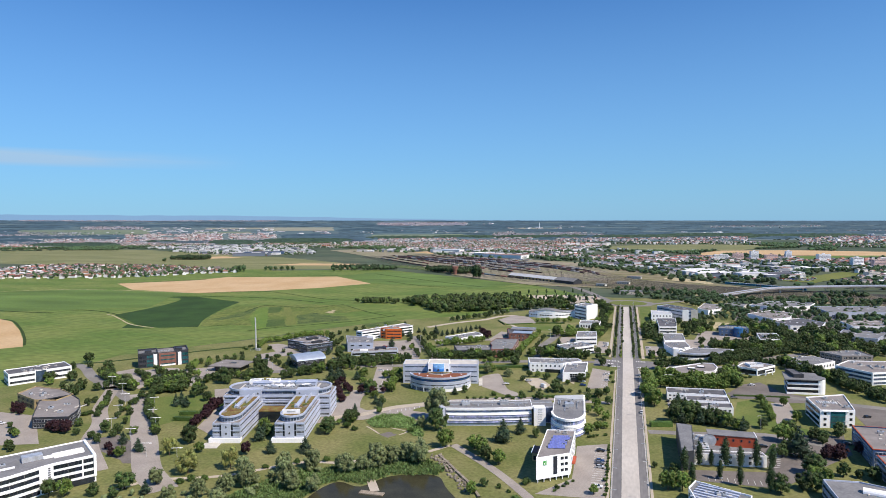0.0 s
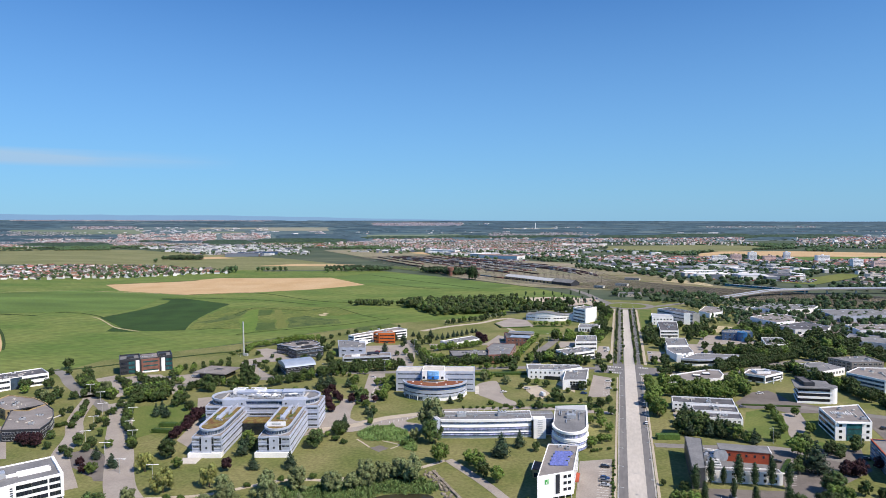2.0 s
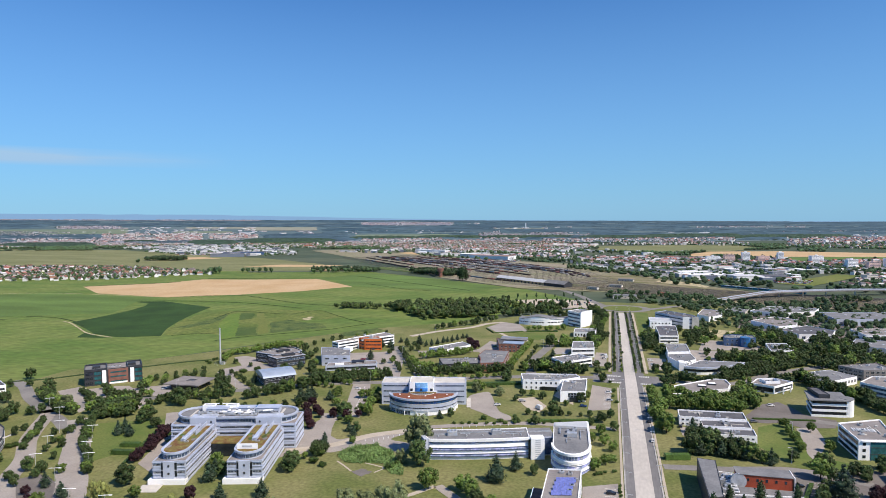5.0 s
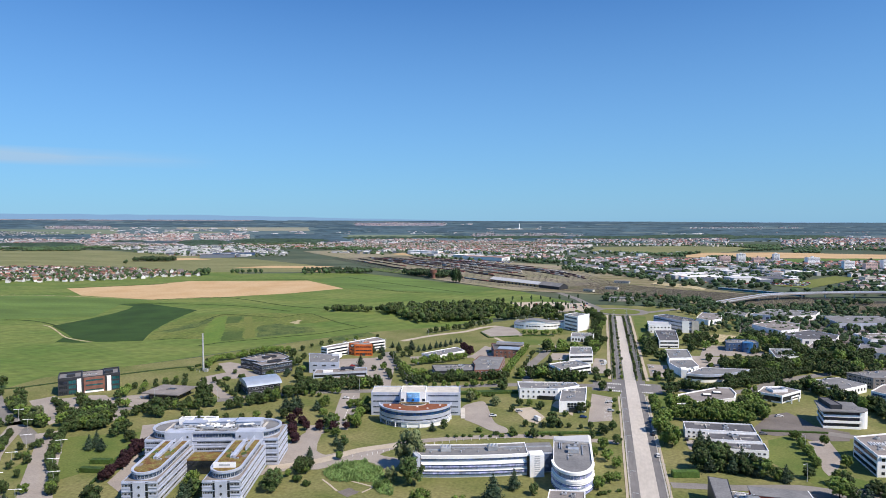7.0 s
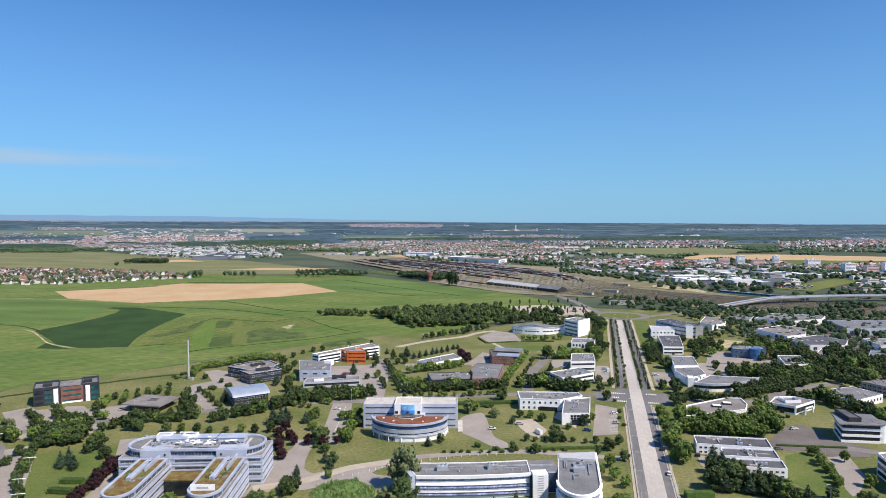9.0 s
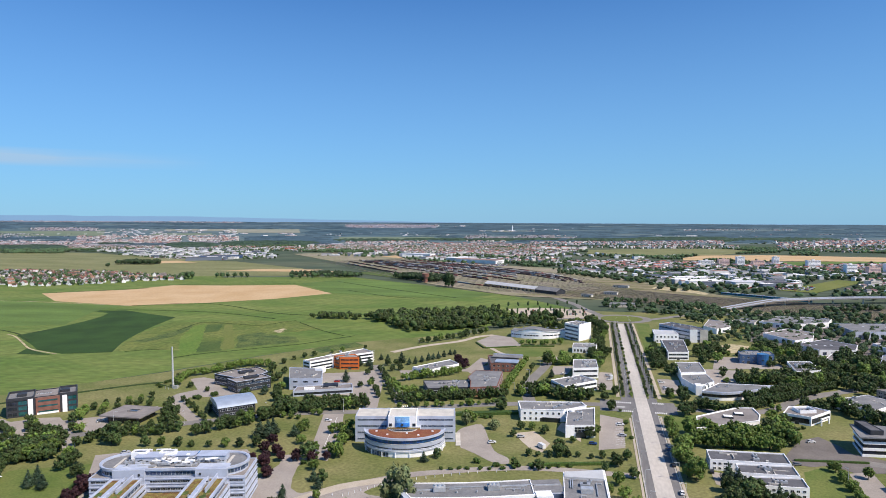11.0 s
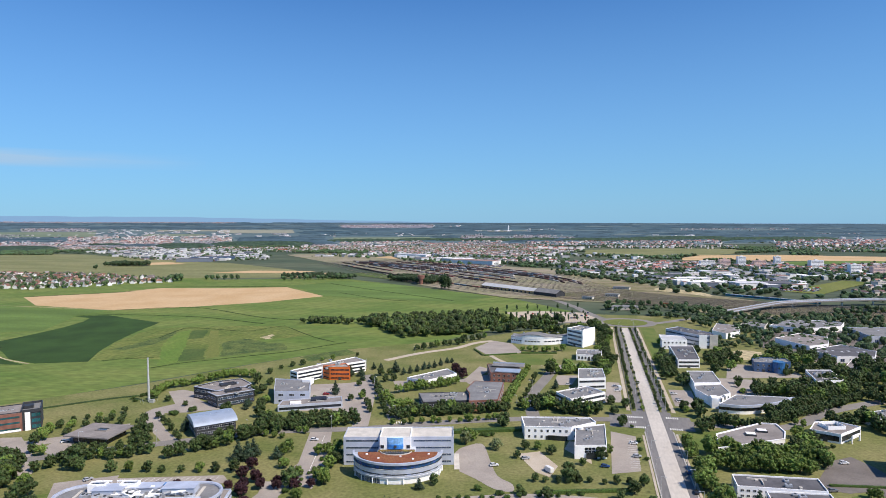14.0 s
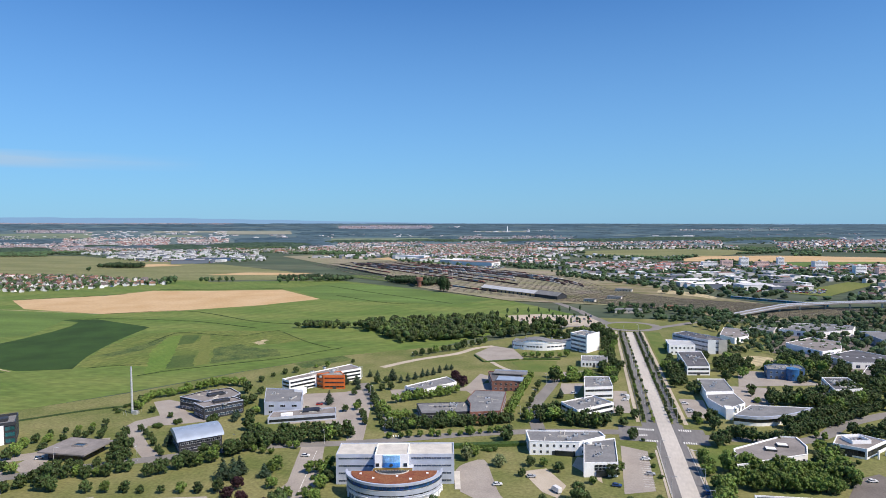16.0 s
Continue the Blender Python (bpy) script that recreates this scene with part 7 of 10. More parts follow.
def row(kind, p, q, n, d, group, jitter=0.5):
    for k in range(n):
        f = k / max(1, n - 1)
        tree(kind, p[0] + (q[0] - p[0]) * f + tree_rng.gauss(0, jitter), p[1] + (q[1] - p[1]) * f + tree_rng.gauss(0, jitter), d * tree_rng.uniform(0.85, 1.15), group)


def belt(kind, pts, spacing, d, group):
    """A dense line of trees along a bent line."""
    for p, q in zip(pts, pts[1:]):
        row(kind, p, q, max(2, round(math.dist(p, q) / (spacing * 0.72))), d * 1.08, group, 0.8)


def inside(x, y, pts):
    c = False
    for i in range(len(pts)):
        (x0, y0), (x1, y1) = pts[i - 1], pts[i]
        if (y0 > y) != (y1 > y) and x < (x1 - x0) * (y - y0) / (y1 - y0) + x0:
            c = not c
    return c


def scatter(pts, spacing, rng):
    """Points about spacing apart inside an outline, unevenly set."""
    xs, ys = [p[0] for p in pts], [p[1] for p in pts]
    out = []
    y = min(ys)
    k = 0
    while y < max(ys):
        x = min(xs) + (spacing / 2 if k % 2 else 0)
        while x < max(xs):
            px, py = x + rng.uniform(-0.35, 0.35) * spacing, y + rng.uniform(-0.35, 0.35) * spacing
            if inside(px, py, pts):
                out.append((px, py))
            x += spacing
        y += spacing * 0.87
        k += 1
    return out


def woods(name, label, places, material, leaves=70, leaf=0.085, seed=1, category="wood", core=ICO1_V, core_f=ICO1_F):
    """Many trees in one mesh: places are x, y, crown width, height."""
    rng = np.random.default_rng(seed)
    vs, fs, base = [], [], 0
    for x, y, d, h in places:
        k = 5 if leaves > 20 else 2 if leaf < 0.2 else 1
        cs = np.stack([rng.uniform(-0.28, 0.28, k), rng.uniform(-0.28, 0.28, k), rng.uniform(0.45, 0.78, k)], 1)
        cs[0] = (0, 0, 0.55 if leaves else 0.42)
        rs = rng.uniform(0.17, 0.28, k)
        rs[0] = 0.36 if leaves else 0.41
        sc = np.array((d, d, h))
        if leaves:
            v, f = leaf_cloud(rng, cs, rs, leaves, leaf)
            vs.append(v * sc + (x, y, gz(x, y)))
            fs.extend((f + base).tolist())
            base += len(v)
        for c, r in zip(cs, rs):
            vs.append((core * r * rng.uniform(0.8, 1.1, (len(core), 1)) + c) * sc + (x, y, gz(x, y)))
            fs.extend((core_f + base).tolist())
            base += len(core)
        # stem
        vs.append(np.array([(-0.03, -0.03, 0), (0.03, -0.03, 0), (0, 0.04, 0), (0, 0, 0.5)]) * sc + (x, y, gz(x, y)))
        fs.extend([[base, base + 1, base + 3], [base + 1, base + 2, base + 3], [base + 2, base, base + 3]])
        base += 4
    me = bpy.data.meshes.new(name)
    me.from_pydata(np.concatenate(vs).tolist(), [], fs)
    me.materials.append(M[material])
    return tagged(new(name, me), label, category, kind="stuff")


for x_, y_, d_ in ((62.4, 294.8, 9), (73.1, 301.6, 10.5), (20.6, 307.9, 5.8), (12.2, 310.8, 3.5), (-195.5, 312.2, 9.2), (105, 319.8, 8.8), (-159.8, 320.1, 10.1), (81.4, 320.3, 12), (93.3, 321.4, 6.3), (99.4, 321.4, 5), (-156.7, 340, 8.2), (72.3, 340, 7.8), (77.6, 363.3, 12), (-407.6, 367.6, 12), (98.3, 370.3, 6.5), (94.7, 373.6, 7.9), (-149.3, 373.9, 6.3), (61.9, 377.7, 5.7), (57.5, 378.3, 8.6),):
    tree('r', x_, y_, d_)
for x_, y_, d_ in ((83.2, 378.5, 8.7), (52.4, 381.1, 10.8), (26, 382.8, 12), (109, 382.8, 7.5), (71.6, 383.1, 7.3), (46.5, 383.7, 12), (41, 385.2, 12), (-158.7, 385.4, 6.5), (33.6, 389, 12), (-274.8, 392.4, 7.5), (30.6, 392.4, 11.8), (-279.3, 394.5, 12), (-258.8, 394.9, 6.3), (-167.6, 396.6, 9.4), (-250.5, 396.7, 6.2), (37.7, 398, 12), (-241.9, 398.5, 6.1), (-234.8, 399.6, 4.5), (-385.9, 400.2, 12), (-225.6, 401.4, 4), (-217.3, 403.7, 5.9), (-210, 405.2, 5.8), (-155.5, 406.7, 8.2), (-201.5, 407.2, 6.7), (-168.4, 407.5, 5.5), (-11.4, 409, 6.4), (-54.8, 409.3, 6.5), (-66.1, 410.6, 5.2), (-105.1, 413, 5.3), (-24.1, 414.5, 5.8),):
    tree('r', x_, y_, d_)
for x_, y_, d_ in ((-18.1, 421.3, 7.3), (-429.1, 424.8, 10.2), (-157.4, 428.1, 8.6), (-46.1, 430.3, 10.8), (-13.4, 431.5, 6.1), (-72.4, 452.2, 4.4), (-31.5, 459.6, 8.7), (-56.2, 460.7, 6.3), (-69.6, 465, 6.4), (-63.3, 466, 5.5), (-85.3, 498.2, 11.2), (-19.1, 513.8, 8.4), (-38, 530, 11), (-51.9, 531.4, 12), (-44.4, 533, 12), (-23.1, 535.2, 7.8), (-63.2, 536.6, 12), (-67.7, 537.6, 10.1), (-64.3, 538.6, 12), (-15.8, 550.5, 7), (18.9, 552.1, 8.5), (-24.3, 556.3, 7.1), (-33.7, 561.7, 6), (-28.5, 564.3, 4.8), (26.8, 614.4, 12), (65, 625.8, 8.5), (-67, 627.1, 11.1), (-25.2, 628.6, 8.4), (54.9, 655.7, 10.8), (19.5, 663.4, 12),):
    tree('r', x_, y_, d_)
for x_, y_, d_ in ((55.6, 685.1, 12), (81.2, 694, 5.9), (84.5, 719.6, 8.2), (89.7, 760, 6.6), (-308, 504.1, 6), (-320.9, 505.1, 6), (-331.1, 523.4, 7), (-290.2, 497.3, 5), (-290.2, 471, 5), (-284.4, 467.4, 5), (-276.9, 461.4, 5), (-268.1, 452.5, 5), (-260.5, 445.6, 5), (-254.6, 440.4, 5), (-243.3, 415.8, 8), (-240.8, 419.7, 8), (-239, 421.5, 8), (-258, 490.8, 8), (-257.5, 493, 8), (-272.3, 556, 9), (-256.6, 534.4, 9), (-242.2, 512.8, 9), (-239.5, 502.1, 9), (-225, 477.7, 9), (-218, 474.4, 9), (-218.8, 462.7, 9), (-213.8, 463.7, 9), (-258.4, 527.6, 9), (-278.2, 437.1, 8.5), (-282, 445.4, 8.5),):
    tree('r', x_, y_, d_)
for x_, y_, d_ in ((-268.7, 432, 8.5), (-265.8, 422.9, 8.5), (-275.9, 442.5, 8.5), (-292.4, 461, 7), (-291.9, 456.5, 7), (-309.8, 405.3, 7), (-316.8, 407.3, 7), (-327.9, 419.7, 7), (-334.5, 443.2, 5.5), (-322, 435.4, 5.5), (-329.1, 447, 5.5), (-322.2, 449.3, 5.5), (-317.7, 453.9, 5.5), (-314.1, 456.5, 5.5), (-315.3, 462, 5.5), (-305.3, 457.4, 5.5), (-311.6, 467.6, 5.5), (-278, 586, 6), (-271.8, 611.6, 6), (-266, 618.3, 6), (-249.2, 640.9, 6), (-262.3, 556.5, 6), (-256.6, 635.5, 4.5), (-234, 658.3, 4.5), (-276.6, 601.6, 4.5), (-231.5, 486, 8), (-224.7, 483.5, 8), (-233.6, 565.2, 6), (-190.4, 530.3, 6), (-185.9, 542.2, 6),):
    tree('r', x_, y_, d_)
for x_, y_, d_ in ((-177.9, 525.8, 6), (-169.6, 508.8, 6), (-198.1, 566.5, 6), (-184.4, 535.1, 6), (-173.2, 516.7, 6), (-247.5, 585.4, 4), (-215, 527.7, 4), (-200.4, 524.7, 4), (-192.1, 579.3, 6.5), (-186.8, 568.7, 6.5), (-181.7, 558.7, 6.5), (-177.2, 549, 6.5), (-172.5, 538.7, 6.5), (-168.4, 528.9, 6.5), (-163.9, 518.6, 6.5), (-158.6, 507, 6.5), (-152.3, 502.2, 9), (-147.1, 500.3, 9), (-143.8, 503.9, 9), (-183.2, 581.1, 7), (-186.8, 602.3, 7), (-177.9, 585.2, 7), (-192.2, 598, 7), (26.5, 538.8, 9.5), (26.5, 550.9, 9.5), (23, 510.9, 9.5), (26.5, 515, 9.5), (19.8, 547.5, 5), (74.5, 599.6, 9.5), (79.4, 598.1, 9.5),):
    tree('r', x_, y_, d_)
for x_, y_, d_ in ((85.6, 599.4, 9.5), (92.6, 603.3, 9.5), (97.7, 609.4, 9.5), (62.6, 599.8, 5), (62.9, 615.8, 5), (97.7, 543.9, 9), (101.8, 540.2, 9), (106.7, 536.7, 9), (114, 547.2, 9), (63.8, 488.8, 10), (65.7, 479.7, 10), (74.1, 490.9, 10), (70.8, 470.7, 10), (75.4, 502, 10), (73.4, 482, 10), (-338.6, 384.4, 7), (-326.5, 378.3, 7), (-342.1, 390.9, 7), (-339.6, 401.2, 7), (-333.9, 400.3, 7), (-326.3, 396.7, 7), (-316, 389.7, 7), (-276, 358.2, 9), (-275.2, 364.2, 9), (-283.9, 370.7, 9), (-262.8, 353.4, 9), (-423.5, 403.7, 7), (-411.7, 408.6, 7), (-353, 355.3, 7), (-302.9, 335, 7),):
    tree('r', x_, y_, d_)
for x_, y_, d_ in ((-308, 346.9, 7), (-279.3, 285.8, 7), (-270.7, 285.2, 7), (-364.6, 353.8, 9.5), (-359, 342.2, 9.5), (-330.2, 324.3, 5), (-331.6, 331.6, 5), (-309, 329.7, 5), (-292.1, 308.2, 5), (-298.7, 319, 5), (-303.9, 332.3, 5), (-289.7, 315.6, 5), (-279.6, 300.8, 5), (-297.1, 321.8, 5), (-261.8, 287.5, 6), (-277.5, 274.2, 6), (-269.7, 270, 6), (-268.9, 280, 6), (-243.9, 257.8, 7), (-302.7, 290.7, 5.5), (-291.6, 277.9, 5.5), (-325.4, 268.2, 5.5), (-321, 266.5, 5.5), (-308.2, 251.5, 5.5),):
    tree('r', x_, y_, d_)
for x_, y_, d_ in ((-303.8, 249.3, 5.5), (-339, 278.3, 5.5), (-188.4, 304.6, 8.5), (-159.6, 316.8, 8.5), (-154.6, 335, 8.5), (-153, 338.6, 8.5), (24.7, 385.3, 8), (33.6, 382.4, 8), (45.2, 380.4, 8), (56.6, 378.4, 8), (27.4, 402.4, 8), (39, 392.2, 8), (50.7, 388.9, 8), (81.3, 361.4, 9), (75.8, 347.7, 9), (83.8, 375.2, 9), (79.4, 313.5, 9), (83.3, 311.4, 9), (77.7, 301.5, 9), (92.2, 368.4, 7), (96, 365.2, 7),):
    tree('r', x_, y_, d_)
for x_, y_, d_ in ((106.9, 376.7, 7), (22.9, 717.2, 8.5), (24.2, 686.6, 8.5), (17.4, 646.6, 8.5), (25, 757.4, 8.5),):
    tree('r', x_, y_, d_)
for x_, y_, d_ in ((-310.2, 281.1, 8.5), (-303, 281.5, 9.8), (-359.8, 302.7, 7.2), (-369.1, 306.9, 6.5), (-246.2, 329.8, 7), (-252.1, 344.4, 7.2), (94, 345.7, 8), (99.6, 347.2, 8.1), (110.1, 353.2, 8.3), (-176.2, 372.2, 7.7), (-184, 384.4, 8), (-184.6, 398.4, 6.2), (-193.7, 401.7, 7), (-139.8, 621.6, 9), (-129.3, 600.9, 9), (-134.6, 611, 9), (-257.4, 264.7, 6), (-248.6, 257.4, 6), (-306.3, 278.8, 7), (-300, 278.5, 7), (-312.7, 281.1, 7), (-362.3, 300.4, 4.5), (-355.7, 298.6, 4.5), (-185, 384.8, 7), (-176.8, 373.5, 7), (-185.7, 398.9, 7), (-194.7, 411.8, 7), (91.3, 340.4, 7), (97.3, 341.9, 7),):
    tree('p', x_, y_, d_)
for x_, y_, d_ in ((95.1, 343.5, 7),):
    tree('p', x_, y_, d_)
for x_, y_, d_ in ((-13.8, 273.9, 5.2), (16.8, 287, 10.8), (22.7, 288, 8.7), (-152.3, 336, 4.6), (-20.3, 349.9, 6.6), (-144.1, 355.8, 5.4), (-15.4, 357.9, 6.7), (-12.3, 361.8, 5.7), (-12.2, 376.2, 5.9), (-16.5, 383.7, 8.4), (-22.6, 389.2, 6.1), (-18.3, 399.1, 7.5), (92.4, 401.3, 7.7), (79.5, 402, 6.4), (16, 412.1, 12), (80.1, 415.1, 6.3), (-180.3, 416, 7.1), (80.6, 428.5, 6.2), (91.9, 431.2, 5.8), (78.9, 438.1, 5), (14.2, 444.4, 11.7), (-40.4, 450.4, 5.2), (-29, 464.3, 7.3), (-54.8, 636.4, 12),):
    tree('l', x_, y_, d_)
for x_, y_, d_ in ((-66.7, 639.1, 12), (-28.7, 645.2, 10.1), (68.2, 667.6, 12), (111.8, 690.4, 12), (102.1, 695.9, 12), (122.5, 699.9, 12), (67.7, 718.4, 12), (-328.1, 425.2, 9), (-333.2, 434.8, 7), (-211, 455.9, 4.5), (-200.8, 454.7, 4.5), (-196.2, 465.6, 4.5), (-191.3, 464.1, 4.5), (-205.5, 454.6, 4.5), (-168.9, 535.8, 9), (-161.6, 525.7, 9), (-155.4, 513.9, 9), (-153.3, 520.7, 9), (-149.3, 523.7, 9), (-101.1, 469.1, 8), (-98.3, 472.8, 8), (-188.1, 436.3, 8), (-167, 437.9, 8), (-162.8, 441.5, 8), (-161.7, 432.2, 7), (-170.9, 435.7, 7), (-188.8, 431.9, 7), (77.2, 536, 5), (80.4, 533.1, 5), (67.4, 490.8, 10),):
    tree('l', x_, y_, d_)
for x_, y_, d_ in ((74.3, 501.1, 10), (65.5, 473, 10), (71.3, 470.5, 10), (71.1, 511.9, 10), (72.3, 484.6, 10), (11.8, 433.5, 11), (16.3, 452.1, 11), (22, 477.1, 11), (-320.8, 509.5, 7), (-321.2, 506.4, 7), (12, 486.9, 8), (12, 470.3, 8), (12.9, 455.2, 8), (13.5, 442.2, 8), (14.4, 430.1, 8), (15.1, 417.6, 8), (12.6, 415, 8), (11, 438.2, 8), (-398.7, 359.1, 8),):
    tree('l', x_, y_, d_)
for x_, y_, d_ in ((-153.7, 402.6, 8), (-158.7, 407.1, 8), (-158.8, 420.8, 8), (80.4, 436.7, 5.5), (79.4, 423.8, 5.5), (79.2, 414.8, 5.5), (79.7, 407.8, 5.5), (78.9, 398.2, 5.5), (12.2, 475.8, 8), (13.3, 433.1, 8),):
    tree('l', x_, y_, d_)
for x_, y_, d_ in ((-110.9, 336.7, 6.7), (-106.7, 352.2, 16.1), (-84.4, 461.9, 6.4), (-101.2, 466.2, 7.4),):
    tree('w', x_, y_, d_)

for x_, y_, d_ in ((79.9, 341.1, 15.7), (-160.5, 357.3, 4.3), (-60.9, 585.9, 5.7), (-60.6, 590.6, 5.8), (-260.6, 454.1, 6), (-265.9, 463.7, 6), (-248.3, 499.2, 6), (-250.1, 505.5, 6), (-206.4, 419.5, 9), (-202.5, 421.7, 9), (-201.9, 426.5, 9), (-206.4, 543.2, 9), (-213.7, 590.5, 8), (-206.6, 593.5, 8), (-200.6, 580.7, 6), (-184.3, 609.4, 9), (-176.2, 604.4, 5.5), (-172.7, 610, 5.5), (-168.7, 615.9, 5.5), (-165, 623.5, 5.5), (-162.1, 627.6, 5.5), (-158.7, 631.9, 5.5), (-155.7, 639.8, 5.5), (-152.1, 648, 5.5), (-148.6, 650.6, 5.5), (-204.2, 615.9, 5.5), (-198.7, 616.9, 5.5),):
    tree('c', x_, y_, d_)
for x_, y_, d_ in ((-189.3, 426.4, 8), (-256.2, 273.5, 7), (-239.9, 266, 7), (-274.8, 338.4, 7), (-266.9, 338, 7), (-273.8, 342.5, 7), (-158.1, 351.6, 5), (-153.3, 373.1, 6), (-147.7, 365.9, 6), (-110.3, 406.4, 6), (29, 381.2, 8), (39.5, 381.9, 8), (51, 379.9, 8), (60.7, 377.6, 8), (33.4, 398.3, 8), (44.9, 390.5, 8), (29.8, 414.8, 8), (33.4, 410.9, 8),):
    tree('c', x_, y_, d_)
for x_, y_, d_ in ((-74.9, 408.4, 5.2), (-84.7, 410.7, 5.3), (-9.7, 462.8, 3.6), (-11.8, 476.1, 3.8), (-11.5, 489, 4.9), (-13.9, 511.9, 4.2), (-278.7, 488.7, 6), (-279.3, 487.5, 6), (-284.5, 479.2, 6), (-286.5, 479.8, 6), (-98.7, 483.2, 5), (-95.1, 481.5, 5), (-92, 480.5, 5), (-89.7, 482.6, 5), (79.4, 499.1, 4), (81.5, 498.1, 4), (84.6, 500.2, 4), (-334.3, 503.6, 5), (-328.5, 499, 5), (-332.5, 509.9, 5), (-332.1, 513, 5), (-315.8, 307.7, 6), (-314.3, 310.4, 6), (-307.5, 308.7, 6), (-151.5, 326.7, 6), (-112.4, 334.8, 5),):
    tree('b', x_, y_, d_)
for x_, y_, d_ in ((-162.3, 390.5, 5), (-166.5, 390.9, 5),):
    tree('b', x_, y_, d_)
for x_, y_, d_ in ((27, 292.8, 3.9), (58.1, 294, 5.6), (47.1, 298.3, 4.5), (39.6, 304, 4), (64.2, 320.5, 4.9), (25.2, 307.5, 5.4), (44.1, 318.9, 5.5), (50.6, 319.8, 4.9), (37.6, 318, 3.6), (32.3, 317.3, 4.9), (57.3, 320.7, 4.9),):
    tree('y', x_, y_, d_)
# the pond's banks and the lawns before the offices
for kind_, spots in (("v", ((-221, 266, 9.5), (-197, 249, 11.5), (-181, 259, 11))),
                     ("w", ((-203, 235, 9), (-162, 243, 10), (-147, 250, 10), (-140, 244, 8.5), (-168, 236, 8), (-154, 261.5, 10), (-143, 268, 10), (-131, 246, 8), (-126, 268, 11), (-115, 278, 11), (-109, 284, 10), (-96.5, 287, 12), (-103, 288, 10), (-169, 252, 9), (-176, 228, 8), (-186, 222, 8), (-119, 273, 8), (-162, 222, 8))),
                     ("r", ((-223, 284, 11), (-213, 227, 11), (-255, 207, 9), (-238, 211.5, 9), (-232, 214, 8), (-221, 218, 7), (-211, 218.5, 6), (-158, 315, 10.5), (-101, 336, 14), (-66, 300, 9), (-47, 338, 6), (-60.6, 270, 4.5))),
                     ("l", ((-209, 273.5, 7.5), (-247, 209, 8), (-158.6, 331, 4.5), (-90, 311.5, 10), (-75, 313.6, 9), (-70, 306, 10), (-59, 296, 9), (-64, 261, 6))),
                     ("c", ((-173, 281, 7), (-188, 295, 7.5), (-190, 303, 7), (-200, 225, 6), (-156.7, 287, 8.5), (-157, 349, 5), (-62.5, 326, 12), (-56, 341.5, 7))),
                     ("p", ((-184, 276.5, 8),)),
                     ("b", ((-193, 238, 5), (-190, 242, 5), (-184, 244, 5), (-164.5, 263, 5), (-153.8, 273, 5), (-140.5, 279, 6), (-146, 272, 4), (-155, 336, 8), (-146, 324, 6), (-114, 329, 6), (-54, 270, 4), (-42.8, 277, 6), (-49, 266.6, 3)))):
    for x_, y_, d_ in spots:
        tree(kind_, x_, y_, d_)
belt('l', [(-325.4, 519.3), (-328.3, 532.1), (-321.2, 539.1), (-315, 548.9), (-310.5, 558.8), (-301.6, 573.1), (-284.9, 573.2)], 4.6, 7, 'hedge trees at the field edge')
belt('r', [(-235.8, 426.3), (-229.5, 432), (-224.7, 438.9), (-220.5, 447.5), (-214.8, 456.8), (-208.5, 463.1), (-202.1, 469.6)], 6, 8.5, 'trees along the cross street')
belt('r', [(-236.2, 435), (-231.5, 442.1), (-225.5, 452.9), (-221.9, 457.8)], 6.5, 7.5, 'trees before the barrel hall')
belt('r', [(-295.8, 386.5), (-293.6, 393), (-292.4, 400.9), (-282.6, 406.9), (-272.1, 409.1), (-263.1, 413), (-256.4, 419.2)], 5, 6.6, 'dense trees beside the pavilion')
belt('r', [(-292.9, 414.4), (-283.2, 417.9), (-277.2, 422), (-271.1, 426.2)], 5, 5.5, 'dense trees beside the pavilion')
belt('r', [(-216.7, 463.1), (-208, 468.4), (-193.9, 473.1), (-181.5, 478.3), (-170.5, 485.1)], 5.6, 8.5, 'clipped trees beside the low office')
belt('r', [(-220.2, 472.2), (-207.1, 479.4), (-189.8, 485.8), (-175.9, 494.4)], 6.2, 8, 'clipped trees beside the low office')
belt('l', [(-164.6, 555.5), (-152.6, 564.5), (-141, 572.3), (-131.8, 585.4)], 4.8, 7, 'trees before the white office')
belt('r', [(-141.2, 506.5), (-128.1, 511.1), (-112.9, 517.3), (-97.4, 523.6), (-87.6, 529.8)], 5.2, 8, 'tree hedge before the brick office')
belt('r', [(-141.4, 514.5), (-127.3, 519.0), (-115, 520.5)], 6, 7.5, 'tree hedge before the brick office')
belt('l', [(-148.1, 488.8), (-128, 497.5), (-106.8, 502.8), (-90.7, 510.9)], 6.5, 4.5, 'low street trees')
belt('r', [(32.5, 528.6), (41.8, 522.5), (52.3, 520.3), (63.5, 531.4), (79.4, 547.7), (95.1, 560.8), (113.3, 579.2), (134.7, 601.9)], 5.6, 7.5, 'trees along the cross street')
belt('r', [(68.4, 549.3), (85.4, 567.1), (107.8, 589.4), (137.9, 620.1)], 6.2, 8.5, 'trees along the cross street')
belt('r', [(90.9, 595.5), (104.5, 598.2), (130.5, 626.6), (151.5, 644.7)], 6, 10, 'tree belt behind the offices')
belt('l', [(22.7, 457.4), (62.5, 461.9)], 5.6, 8.5, 'plane tree grove')
belt('l', [(23.9, 467.3), (64.7, 471.9)], 5.6, 8.5, 'plane tree grove')
belt('l', [(25.2, 477.9), (67.1, 482.4)], 5.6, 8.5, 'plane tree grove')
row('r', (-360, 401), (-341, 391), 6, 5.6, 'clipped trees in the car park', 0.3)
row('r', (-354, 414), (-330, 401), 7, 5.6, 'clipped trees in the car park', 0.3)
